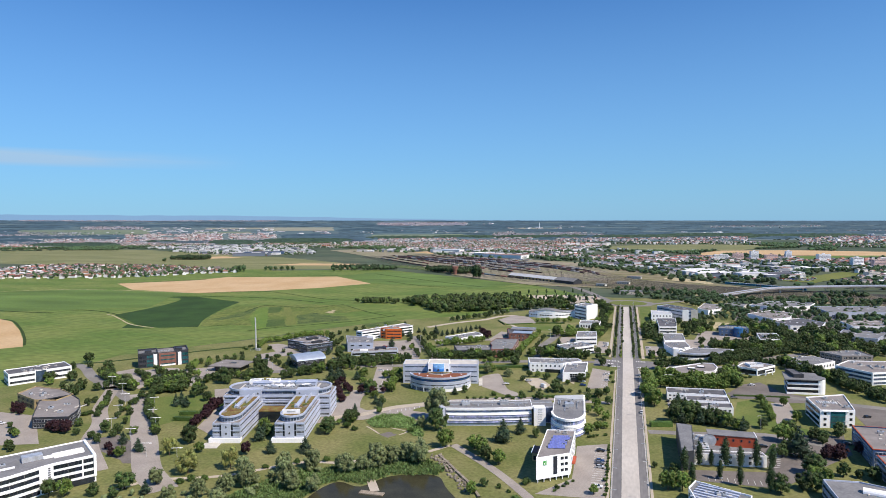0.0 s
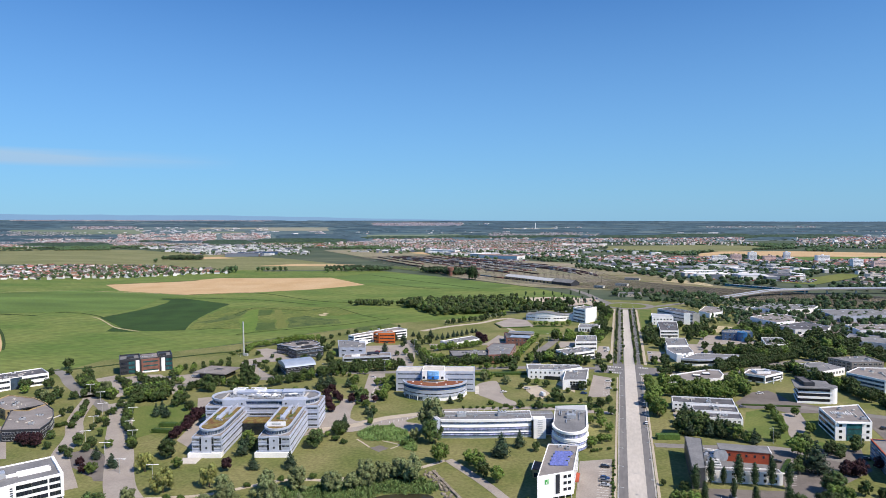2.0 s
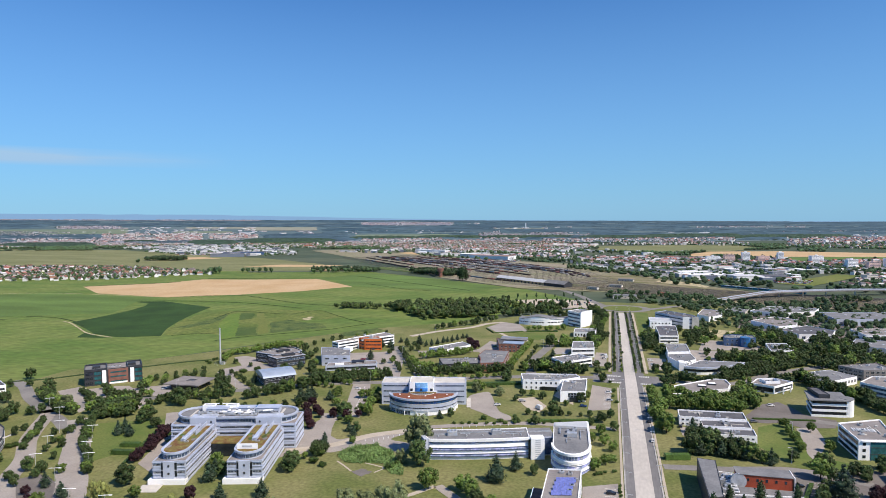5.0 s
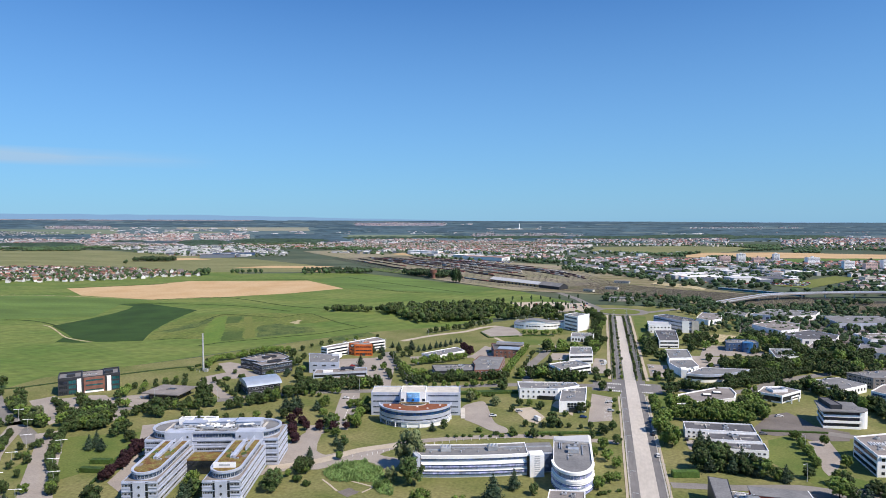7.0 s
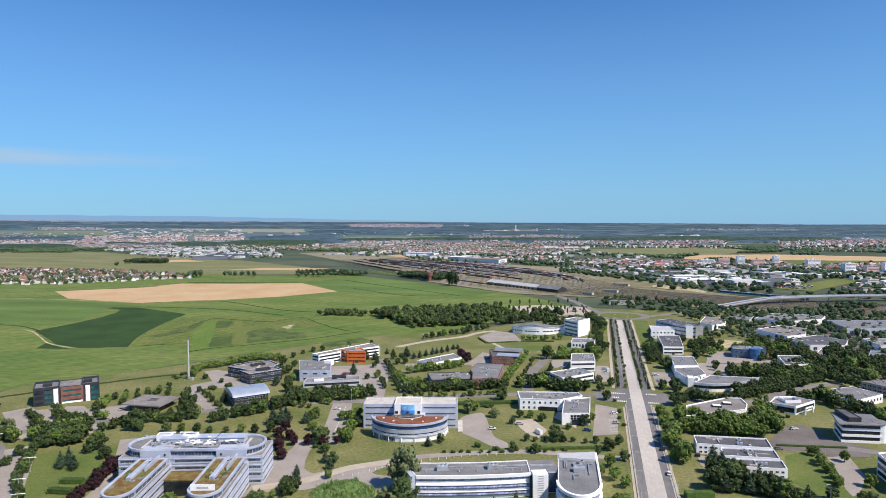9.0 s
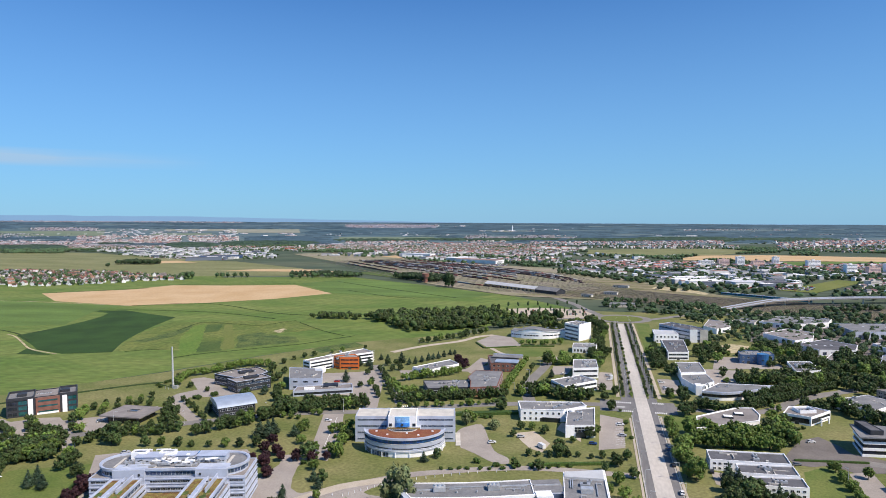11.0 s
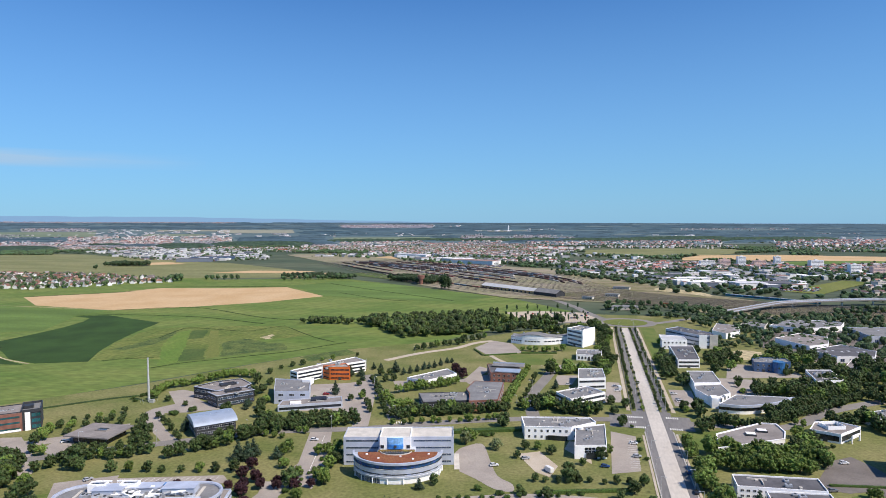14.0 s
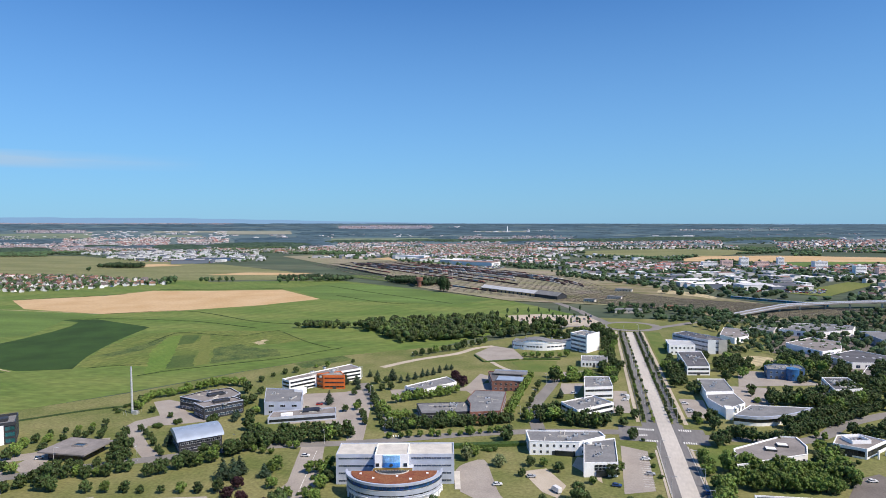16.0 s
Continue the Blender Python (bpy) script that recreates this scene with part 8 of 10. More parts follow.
for x_, y_, d_ in ((-338, 448, 5), (-328, 443.5, 5.5), (-334.5, 453.5, 4.5), (-331.5, 461, 4.5), (-326.5, 465, 4.5), (-322, 471, 4.5), (-318.5, 477, 5), (-309.5, 464, 5)):
    tree('r', x_, y_, d_, 'young trees at the field edge')
for x_, y_ in scatter([(-319, 362), (-326, 379), (-322, 388), (-316, 399), (-301, 385), (-292, 370), (-300, 360)], 5.6, random.Random(14)):
    tree('r', x_, y_, 9.5, 'grove by the black office')
tree('l', -327.4, 424.3, 9.5)
belt('r', [(-306.6, 307.8), (-317.5, 323.8), (-333.2, 344.6)], 5, 5, 'trees along the parking street')
belt('r', [(-381.5, 386.6), (-358.6, 375.5), (-328.3, 361.5)], 6.5, 7, 'trees along the parking street')
belt('r', [(-348.3, 359.4), (-338.6, 361.9), (-343.3, 376.1)], 7, 6.5, 'trees along the parking street')
belt('r', [(-309.1, 357.6), (-294.4, 337.2), (-278.2, 317.4), (-263.4, 303.9), (-247.9, 288.3)], 5.5, 6, 'trees along the parking street')
belt('p', [(-237.8, 305.2), (-241.3, 320.8), (-248.2, 345)], 4.2, 6, 'purple plum trees by the car park')
belt('r', [(-76.3, 532.3), (-61.6, 540.2), (-49.1, 532.1), (-39, 529.7), (-31.4, 534.7)], 5.5, 8, 'trees along the cross street')
belt('r', [(-72.7, 550.4), (-61.8, 555.3)], 6, 8, 'trees along the cross street')
belt('l', [(-66.3, 629.6), (-56.2, 629.8), (-47.1, 637.1)], 5.5, 7, 'trees by the office box')
belt('l', [(-97.3, 710.1), (-78.9, 706.4), (-62.1, 714.6)], 6, 6, 'trees before the school')

# avenues and rows
for xa, xb, n in ((-10.8, -11.9, 44), (-5.1, -6.9, 20), (4.8, 2.6, 40), (9.4, 7.6, 46)):
    row("r", (xa, 548), (xb, 838), n, 3.3, "young trees along the avenue", 0.3)
row("r", (75, 607), (125, 632), 7, 10.5, "trees behind the curved office", 1.5)
row("r", (72, 596), (100, 610), 4, 10.0, "trees behind the curved office", 1.5)
row("r", (112, 551), (154, 455), 22, 8.5, "tree belt along the street", 1.2)
row("r", (118, 556), (158, 462), 20, 8.5, "tree belt along the street", 1.2)
row("l", (-89.6, 541), (-84.6, 636), 22, 7.2, "trees along the side street", 0.5)
row("r", (-80.5, 536), (-77.2, 620), 8, 4.6, "trees along the side street", 0.5)
row("r", (-190, 693), (-159, 726), 7, 8.0, "round trees at the field edge", 0.4)
row("r", (-159, 726), (-139, 762), 5, 8.0, "round trees at the field edge", 0.4)
row("p", (-250, 372), (-158, 398), 14, 6.2, "purple plum trees behind the ribbed office", 0.5)
row("b", (-165, 398), (-165, 440), 8, 3.5, "shrubs by the car park", 1.0)
row("r", (-62, 425), (-20, 432), 9, 4.0, "small trees behind the curved office", 0.6)
row("b", (-100, 398), (-40, 416), 14, 3.6, "bushes along the promenade", 0.8)
row("b", (-30, 272), (-24, 284), 5, 3.0, "shrubs beside the hotel", 0.6)
row("b", (-8.9, 274), (-9.2, 334), 18, 2.6, "hedge bushes beside the car park", 0.3)
row("b", (-20, 345), (-12, 350), 4, 3.0, "shrubs beside the hotel", 0.6)
grove_rng = random.Random(4)
for pts, sp, k, d, gname in (([(-95, 800), (-30, 860), (-20, 830), (-60, 790)], 9.0, "r", 9.0, "trees behind the school"),
                             ([(-62, 640), (-42, 648), (-32, 625), (-56, 632)], 7.0, "l", 8.0, "trees by the office box"),
                             ([(14, 700), (30, 700), (28, 640), (16, 620)], 8.0, "r", 8.5, "trees beside the avenue"),
                             ([(-34, 640), (-18, 640), (-18, 830), (-28, 830)], 8.5, "r", 8.0, "trees beside the avenue"),
                             ([(50, 735), (85, 735), (84, 690), (55, 650)], 10.0, "r", 8.5, "trees among the offices"),
                             ([(86, 690), (120, 745), (160, 720), (150, 660), (100, 655)], 10.0, "r", 9.0, "leafy trees before the halls"),
                             ([(132, 606), (190, 650), (235, 640), (200, 590), (150, 575)], 9.5, "r", 10.0, "tree belt behind the offices"),
                             ([(135, 650), (180, 715), (200, 655), (150, 630)], 9.0, "r", 10.5, "tree belt behind the offices")):
    for x, y in scatter(pts, sp, grove_rng):
        tree(k, x, y, d * grove_rng.uniform(0.75, 1.2), gname)

for k, (x_, y_) in enumerate(((-378, 390), (-366, 381), (-371, 388), (-350, 374), (-357, 381), (-342, 371), (-330, 363), (-384, 396), (-392, 372), (-368, 347), (-358, 342), (-378, 352))):
    tree("w" if k % 4 == 1 else "r", x_, y_, (8.5, 7.0, 9.0)[k % 3], "trees along the north-west street")

plant()

# woods and reeds
wr = random.Random(12)
wood = [(x, y, wr.uniform(6, 12), wr.uniform(6, 13)) for x, y in scatter([(-300, 826), (-266, 796), (-217, 747), (-165, 778), (-105, 800), (-62, 862), (-44, 900), (-80, 905), (-120, 915), (-165, 905), (-205, 865), (-256, 852)], 7.0, wr) if (x < -150 or wr.random() < 0.55) and not inside(x, y, [(-146, 872), (-146, 960), (-20, 960), (-20, 862), (-100, 868)])]
wood += [(x, y, wr.uniform(6, 9), wr.uniform(6, 9)) for x, y in scatter([(-358, 808), (-300, 812), (-298, 826), (-355, 824)], 6.0, wr)]
wood_light = [w_ for k, w_ in enumerate(wood) if k % 3 == 0]
wood = [w_ for k, w_ in enumerate(wood) if k % 3]
woods("wood", "dense dark green wood at the field edge", wood, "leaf_r", 130, 0.06, 2)
woods("wood", "lighter green trees within the wood", wood_light, "leaf_mid", 130, 0.06, 22)
east = [(x, y, wr.uniform(4, 12), wr.uniform(4, 10)) for x, y in scatter([(-22, 958), (30, 930), (66, 905), (100, 930), (130, 965), (120, 1010), (60, 1030), (0, 1040), (-30, 1000)], 10.0, wr) if wr.random() < 0.6]
east += [(x, y, wr.uniform(4, 12), wr.uniform(4, 10)) for x, y in scatter([(66, 905), (75, 860), (130, 860), (150, 880), (250, 930), (330, 1010), (300, 1040), (180, 960), (120, 960)], 12.0, wr) if wr.random() < 0.7]
east += [(x, y, wr.uniform(6, 10), wr.uniform(6, 10)) for x, y in scatter([(90, 830), (140, 905), (240, 945), (330, 960), (340, 700), (260, 690), (200, 710), (180, 780)], 14.0, wr)]
east += [(x, y, wr.uniform(6, 11), wr.uniform(6, 10)) for x, y in scatter([(190, 720), (240, 700), (420, 760), (420, 520), (250, 480), (200, 520), (230, 650)], 15.0, wr)]
east += [(x, y, wr.uniform(4, 8), wr.uniform(4, 7)) for x, y in scatter([(52, 752), (78, 800), (100, 840), (140, 905), (240, 940), (250, 880), (215, 885), (140, 892), (130, 820), (200, 770), (200, 755), (140, 720), (118, 745), (90, 756)], 9.0, wr) if wr.random() < 0.6]
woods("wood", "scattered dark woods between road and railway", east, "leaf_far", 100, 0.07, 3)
park = [(x, y, wr.uniform(2.5, 4), wr.uniform(5, 9)) for f_ in range(8) for x, y in [(-138 + 13 * f_ + wr.uniform(-1, 1), 913 + 4 * f_), (-124 + 11.4 * f_ + wr.uniform(-1, 1), 893 + 3.4 * f_), (-110 + 9.5 * f_, 873 + 2 * f_), (-142 + 12.5 * f_, 950 + 5.2 * f_)]]
woods("young_trees", "rows of young trees in a car park", park, "leaf_far", 60, 0.09, 4)


def reed_bed(pts, spacing, label, seed):
    """Upright blades in tufts."""
    rr = random.Random(seed)
    at = np.array(scatter(pts, spacing, rr))
    rng = np.random.default_rng(seed)
    k = 14
    n = len(at) * k
    p = np.repeat(at, k, 0) + rng.normal(0, spacing * 0.38, (n, 2))
    h = rng.uniform(0.5, 1.7, n) * (0.6 + 0.8 * np.clip(np.sin(p[:, 0] * 0.35) * np.cos(p[:, 1] * 0.27) + 0.3, 0, 1))
    a = rng.uniform(0, math.tau, n)
    w = rng.uniform(0.14, 0.3, n)
    lean = rng.normal(0, 0.8, (n, 2))
    dx, dy = np.cos(a) * w, np.sin(a) * w
    z = np.full(n, 0.1)
    q = np.stack([np.stack([p[:, 0] - dx, p[:, 1] - dy, z], 1), np.stack([p[:, 0] + dx, p[:, 1] + dy, z], 1),
                  np.stack([p[:, 0] + dx * 0.5 + lean[:, 0], p[:, 1] + dy * 0.5 + lean[:, 1], h], 1), np.stack([p[:, 0] - dx * 0.5 + lean[:, 0], p[:, 1] - dy * 0.5 + lean[:, 1], h], 1)], 1)
    sheet("reed_bank", pts, 0.128, "lush_lawn", "damp green bank under the reeds", "bank")
    me = bpy.data.meshes.new("reeds")
    me.from_pydata(q.reshape(-1, 3).tolist(), [], np.arange(n * 4).reshape(-1, 4).tolist())
    me.materials.append(M["reed"])
    tagged(new("reeds", me), label, "reeds", kind="stuff")


reed_bed([(-168, 222), (-152, 262), (-127, 277), (-100, 294), (-82, 286), (-84, 277), (-105, 272), (-113, 258), (-125, 260), (-131, 252), (-133, 232), (-150, 215)], 1.5, "bright green reeds round the pond", 5)
reed_bed([(-144, 338), (-144, 348), (-131, 357), (-120, 348), (-111, 335), (-106, 323), (-112, 324), (-119, 335), (-137, 331)], 1.3, "tall grass and scrub on a lawn", 6)
reed_bed([(-64, 215), (-62, 245), (-58, 248), (-58, 212)], 1.5, "bright green reeds round the pond", 7)
belt = [(x, y, wr.uniform(2.5, 5), wr.uniform(2, 4)) for x, y in scatter([(-215, 215), (-195, 238), (-180, 246), (-150, 268), (-130, 276), (-150, 240), (-170, 215), (-200, 200)], 6.0, wr) if wr.random() < 0.6]
woods("undergrowth", "low mixed willow undergrowth on the bank", belt, "leaf_w", 110, 0.06, 6, "undergrowth")


def hedge(p, q, w, h, label="clipped green hedge on a lawn"):
    L = math.dist(p, q)
    n = max(3, int(L / 1.2))
    rng = np.random.default_rng(int(L * 10))
    cs = [((k + 0.5) / n * L - L / 2, rng.uniform(-0.1, 0.1) * w, h * 0.5) for k in range(n)]
    v, f = leaf_cloud(rng, cs, [max(w, h) * 0.55] * n, n * 26, 0.2)
    v[:, 2] = np.clip(v[:, 2], 0.05, h)
    v[:, 1] = np.clip(v[:, 1], -w / 2, w / 2)
    me = bpy.data.meshes.new("foliage")
    me.from_pydata(v.tolist(), [], f.tolist())
    me.materials.append(M["leaf_b"])
    t = thing("hedge", (p[0] + q[0]) / 2, (p[1] + q[1]) / 2, label, "hedge", "clipped hedges", z=0.1, rz=math.degrees(math.atan2(q[1] - p[1], q[0] - p[0])))
    part("core", box(-L / 2 + 0.2, L / 2 - 0.2, -w * 0.42, w * 0.42, 0, h * 0.9, 0.1), M["leaf_b"], t)
    part("foliage", me, None, t)


for p, q, w, h in (((-257, 314), (-246, 315.5), 3.6, 2.4), ((-260, 323.5), (-250, 326), 3.6, 2.4), ((-241, 303), (-258, 348), 1.6, 0.9), ((-60, 413), (-20, 424), 2, 1.4), ((-252, 338), (-236, 362), 3, 1.3),
                   ((-120, 480), (-70, 496), 5, 1.8), ((12, 372), (24, 375), 4, 3.0), ((-46, 262), (-34, 250), 2.4, 1.4), ((66, 448), (100, 452), 1.5, 1.0),
                   ((-140, 706), (-128, 682), 1.6, 1.2), ((-127, 682), (-100, 695), 1.6, 1.2), ((-97, 698), (-66, 703), 1.6, 1.2), ((62, 330), (72, 356), 2, 1.2)):
    hedge(p, q, w, h)

# ---- street lamps, mast, cars ----


def lamp_proto():
    t = thing("street_lamp", -6.2, 170, "grey street lamp with a short arm", "street lamp", "lamps along the avenue")
    part("pole", tube(0.11, 0.06, 0.1, 8.2, 8), M["lamp_pole"], t)
    part("arm", box(-0.05, 1.9, -0.05, 0.05, 8.05, 8.2), M["lamp_pole"], t)
    part("lamp_head", box(1.3, 2.3, -0.2, 0.2, 7.95, 8.1, 0.04), M["lamp_pole"], t)
    part("base", tube(0.2, 0.2, 0.1, 0.5, 8), M["lamp_pole"], t)
    return t


lp = lamp_proto()
for k in range(1, 30):
    if 500 < 170 + 23 * k < 545:
        continue
    copy_thing(lp, pose(-6.2 - 0.0037 * (23 * k), 170 + 23 * k, 0.1))
for k in range(0, 30):
    if 500 < 181 + 23 * k < 545:
        continue
    copy_thing(lp, pose(9.2 - 0.0036 * (23 * k), 181 + 23 * k, 0.1, 0, 0, 180))
for ln in ([(-150, 500), (-185, 562), (-210, 615), (-186, 672)], [(-82, 536), (-76, 575), (-72, 620)], [(-300, 420), (-262, 432), (-222, 456), (-180, 474)], [(70, 380), (80, 420), (110, 380)]):
    for x, y in ln:
        copy_thing(lp, pose(x, y, 0.1, 0, 0, tree_rng.uniform(0, 360)))

pl = thing("street_lamp", -352.2, 368.1, "white street lamp with a long slanting arm", "street lamp", "lamps of the parking street", rz=30)
part("pole", tube(0.1, 0.07, 0.1, 6.9, 8), M["lamp_pole"], pl)
part("arm", box(-2.6, 2.6, -0.16, 0.16, 6.9, 7.1, 0.04), M["white"], pl, "white lamp arm")
part("lamp_head", box(1.6, 2.9, -0.3, 0.3, 6.8, 6.95, 0.04), M["white"], pl)
part("base", tube(0.2, 0.2, 0.1, 0.5, 8), M["lamp_pole"], pl)
for x, y, a in ((-330.5, 354.1, 25), (-309.4, 333.4, 35), (-294.4, 311.4, 28), (-278.7, 289.6, 32), (-255.1, 277.7, 20), (-231.1, 261.4, 18), (-284.9, 331.0, 30), (-268.1, 309.4, 24), (-255.1, 296.8, 30), (-211.4, 259.6, 22)):
    copy_thing(pl, pose(x, y, 0, 0, 0, a))

bl0 = thing("bollard", -139, 361, "white bollard along the promenade", "bollard", "bollards along the promenade", 0.15)
part("post", tube(0.16, 0.13, 0, 1.0, 8), M["white"], bl0)
part("cap", tube(0.18, 0.05, 1.0, 1.15, 8), M["frame"], bl0)
for k, (x, y) in enumerate(smooth_line([(-137, 364), (-129, 373), (-118, 383.5), (-103, 392), (-89, 400), (-72, 406)], 4)):
    copy_thing(bl0, pose(x + 2.6, y - 2.6, 0.15))

mast = thing("mast", -319.6, 500.5, "tall slim pale metal mast at the field edge", "mast")
part("shaft", tube(0.75, 0.55, 0, 28.5, 14), M["lamp_pole"], mast)
part("cap", tube(0.6, 0.6, 28.5, 29.4, 14), M["galv"], mast)
part("cabinet", box(1.5, 4.5, -2, 0, 0, 2.2, 0.05), M["galv"], mast)
for k in range(8):
    a = k * math.tau / 8
    part("fence_post", box(5 * math.cos(a) - 0.06, 5 * math.cos(a) + 0.06, 5 * math.sin(a) - 0.06, 5 * math.sin(a) + 0.06, 0, 1.8), M["galv"], mast)

CAR_COLS = {"white": (0.75, 0.75, 0.74), "silver": (0.42, 0.43, 0.45), "black": (0.02, 0.02, 0.022), "blue": (0.03, 0.07, 0.2), "red": (0.35, 0.03, 0.02), "grey": (0.16, 0.16, 0.17)}
CAR_MAT = {k: mat(k + " car paint", c, 0.25, 1.0, 0.03, 5.0, 0.02, spec=0.6) for k, c in CAR_COLS.items()}
CAR_MESH = {}


def car(x, y, rz, colour, van=False, kind_word=""):
    key = (colour, van)
    if key not in CAR_MESH:
        L, W = (5.6, 2.0) if van else (4.3, 1.8)
        body = bmesh.new()
        prof = [(-L / 2, 0.35), (L / 2, 0.35), (L / 2, 0.75), (L / 2 - 0.15, 0.9), (L * 0.24, 1.0), (L * 0.1, 1.05), (-L * 0.47, 1.05), (-L / 2, 0.85)]
        if van:
            prof = [(-L / 2, 0.35), (L / 2, 0.35), (L / 2, 1.0), (L / 2 - 0.8, 1.2), (L / 2 - 1.3, 2.4), (-L / 2, 2.5)]
        a = [body.verts.new((px, -W / 2, pz)) for px, pz in prof]
        c = [body.verts.new((px, W / 2, pz)) for px, pz in prof]
        body.faces.new(a)
        body.faces.new(c[::-1])
        for i in range(len(prof)):
            j = (i + 1) % len(prof)
            body.faces.new((a[j], a[i], c[i], c[j]))
        bmesh.ops.bevel(body, geom=body.edges[:], offset=0.07, segments=2, affect="EDGES", clamp_overlap=True)
        cab = bmesh.new()
        lo, hi = rect(-L * 0.44, L * 0.2, -W * 0.47, W * 0.47), rect(-L * 0.34, L * 0.04, -W * 0.38, W * 0.38)
        l_, h_ = [cab.verts.new((px, py, 1.03)) for px, py in lo], [cab.verts.new((px, py, 1.45)) for px, py in hi]
        for i in range(4):
            j = (i + 1) % 4
            cab.faces.new((l_[i], l_[j], h_[j], h_[i]))
        cab.faces.new(h_)
        glass = to_mesh("cabin_glass", cab, M["glass"]) if not van else to_mesh("windscreen", box(L / 2 - 1.25, L / 2 - 0.9, -W * 0.42, W * 0.42, 1.3, 2.1, 0.05), M["glass"])
        roof = to_mesh("car_roof", box(-L * 0.33, L * 0.03, -W * 0.37, W * 0.37, 1.44, 1.5, 0.02) if not van else box(-L / 2 + 0.1, L / 2 - 1.4, -W * 0.45, W * 0.45, 2.5, 2.56), CAR_MAT[colour])
        wheel = tube(0.32, 0.32, -0.1, 0.1, 12)
        CAR_MESH[key] = (to_mesh("body", body, CAR_MAT[colour]), glass, roof, to_mesh("wheel", wheel, M["tyre"]), L, W)
    body, glass, roof, wheel, L, W = CAR_MESH[key]
    t = thing("van" if van else "car", x, y, f"{colour} {'delivery van' if van else 'car'} parked on asphalt", "van" if van else "car", "parked cars", 0.2, rz)
    part("body", body, None, t)
    part("cabin_glass" if not van else "windscreen", glass, None, t)
    part("car_roof", roof, None, t)
    for sx in (-L * 0.3, L * 0.3):
        for sy in (-W / 2 + 0.06, W / 2 - 0.06):
            part("wheel", wheel, None, t, "", pose(sx, sy, 0.32, 90, 0, 0))


cars = [(-13, 325.3, 2, "black"), (-12.7, 311.6, 4, "blue"), (-12.7, 308.6, 3, "grey"), (-12.4, 303.8, 2, "silver"), (-12.4, 281.2, 5, "white"), (7.9, 450, 90, "blue"), (7.9, 428, 90, "black"),
        (7.9, 396, 90, "white"), (-68, 452, 20, "silver"), (-29.9, 449.6, 0, "blue"), (-14.8, 484.7, 10, "white"), (-19.2, 588.6, 10, "white"), (-20, 600, 5, "silver"), (17.3, 588, 8, "white"),
        (18.6, 573.7, 4, "silver"), (19, 570, 4, "white"), (21.1, 567, 95, "grey"), (82, 477.6, 15, "white"), (-313, 424.5, 60, "white"), (61.5, 601, 20, "blue"), (64, 603, 20, "grey"),
        (24.5, 424, 80, "black"), (65.5, 442, 20, "grey")]
cars += [(133, 418.4, 30, "black"), (108, 366.6, 10, "grey"), (-52.3, 598.4, 15, "white"), (64, 336, 10, "white"), (66, 352, 12, "black"), (40, 306, 92, "silver"), (-14.2, 466, 5, "silver"), (-82, 440, 20, "white"),
         (-320, 385, 40, "grey"), (-325, 395, 40, "black"), (-262, 384, 60, "silver"), (-258, 370, 60, "blue"), (-350, 282, 30, "white"), (-205, 525, 20, "white"), (-212, 540, 20, "red"), (-182, 455, 5, "white"),
         (-390, 292, 30, "blue")]
for x, y, a, c in cars:
    car(x, y, a, c)
car(-56, 438.5, 130, "white", True)
car(-17.5, 594, 95, "white", True)
lot_rng = random.Random(31)
for k in range(32):
    f = lot_rng.random()
    x, y = -120 + 80 * f + lot_rng.uniform(-1, 1), 896 + 24 * f + lot_rng.choice((-12, -5, 6, 13, 27))
    car(x, y, lot_rng.choice((107, 287)), lot_rng.choice(("white", "silver", "black", "grey", "blue", "red", "white")))


# ---- village, town and distance ----
def house_meshes():
    out = []
    for w, d, h, r in ((9, 8, 5.4, 3.6), (11, 9, 5.8, 4.2), (8, 8, 4.6, 3.6), (13, 9, 6.0, 4.4)):
        wall = bmesh.new()
        add_box(wall, -w / 2, w / 2, -d / 2, d / 2, 0, h)
        for sx in (-w / 2, w / 2):
            v = [wall.verts.new(c) for c in ((sx, -d / 2, h), (sx, d / 2, h), (sx, 0, h + r))]
            wall.faces.new(v if sx > 0 else v[::-1])
        roof = bmesh.new()
        e = 0.5
        a = [[roof.verts.new((sx, y, z)) for y, z in ((-d / 2 - e, h - 0.3), (0, h + r), (d / 2 + e, h - 0.3), (d / 2 + e, h - 0.6), (0, h + r - 0.3), (-d / 2 - e, h - 0.6))] for sx in (-w / 2 - e, w / 2 + e)]
        for k in range(6):
            j = (k + 1) % 6
            roof.faces.new((a[0][k], a[1][k], a[1][j], a[0][j]))
        roof.faces.new(a[0][::-1])
        roof.faces.new(a[1])
        add_box(wall, w * 0.2, w * 0.2 + 0.6, 0.6, 1.2, h + r * 0.4, h + r + 0.7)
        for sx in (-w * 0.28, w * 0.05, w * 0.3):
            add_box(wall, sx - 0.5, sx + 0.5, -d / 2 - 0.05, -d / 2 + 0.05, h * 0.5, h * 0.5 + 1.2)
        out.append((to_mesh("wall", wall, M["house_wall"]), roof))
    return [(wl, to_mesh("roof", rf.copy(), M["tile"]), to_mesh("roof", rf, M["slate"])) for wl, rf in out]


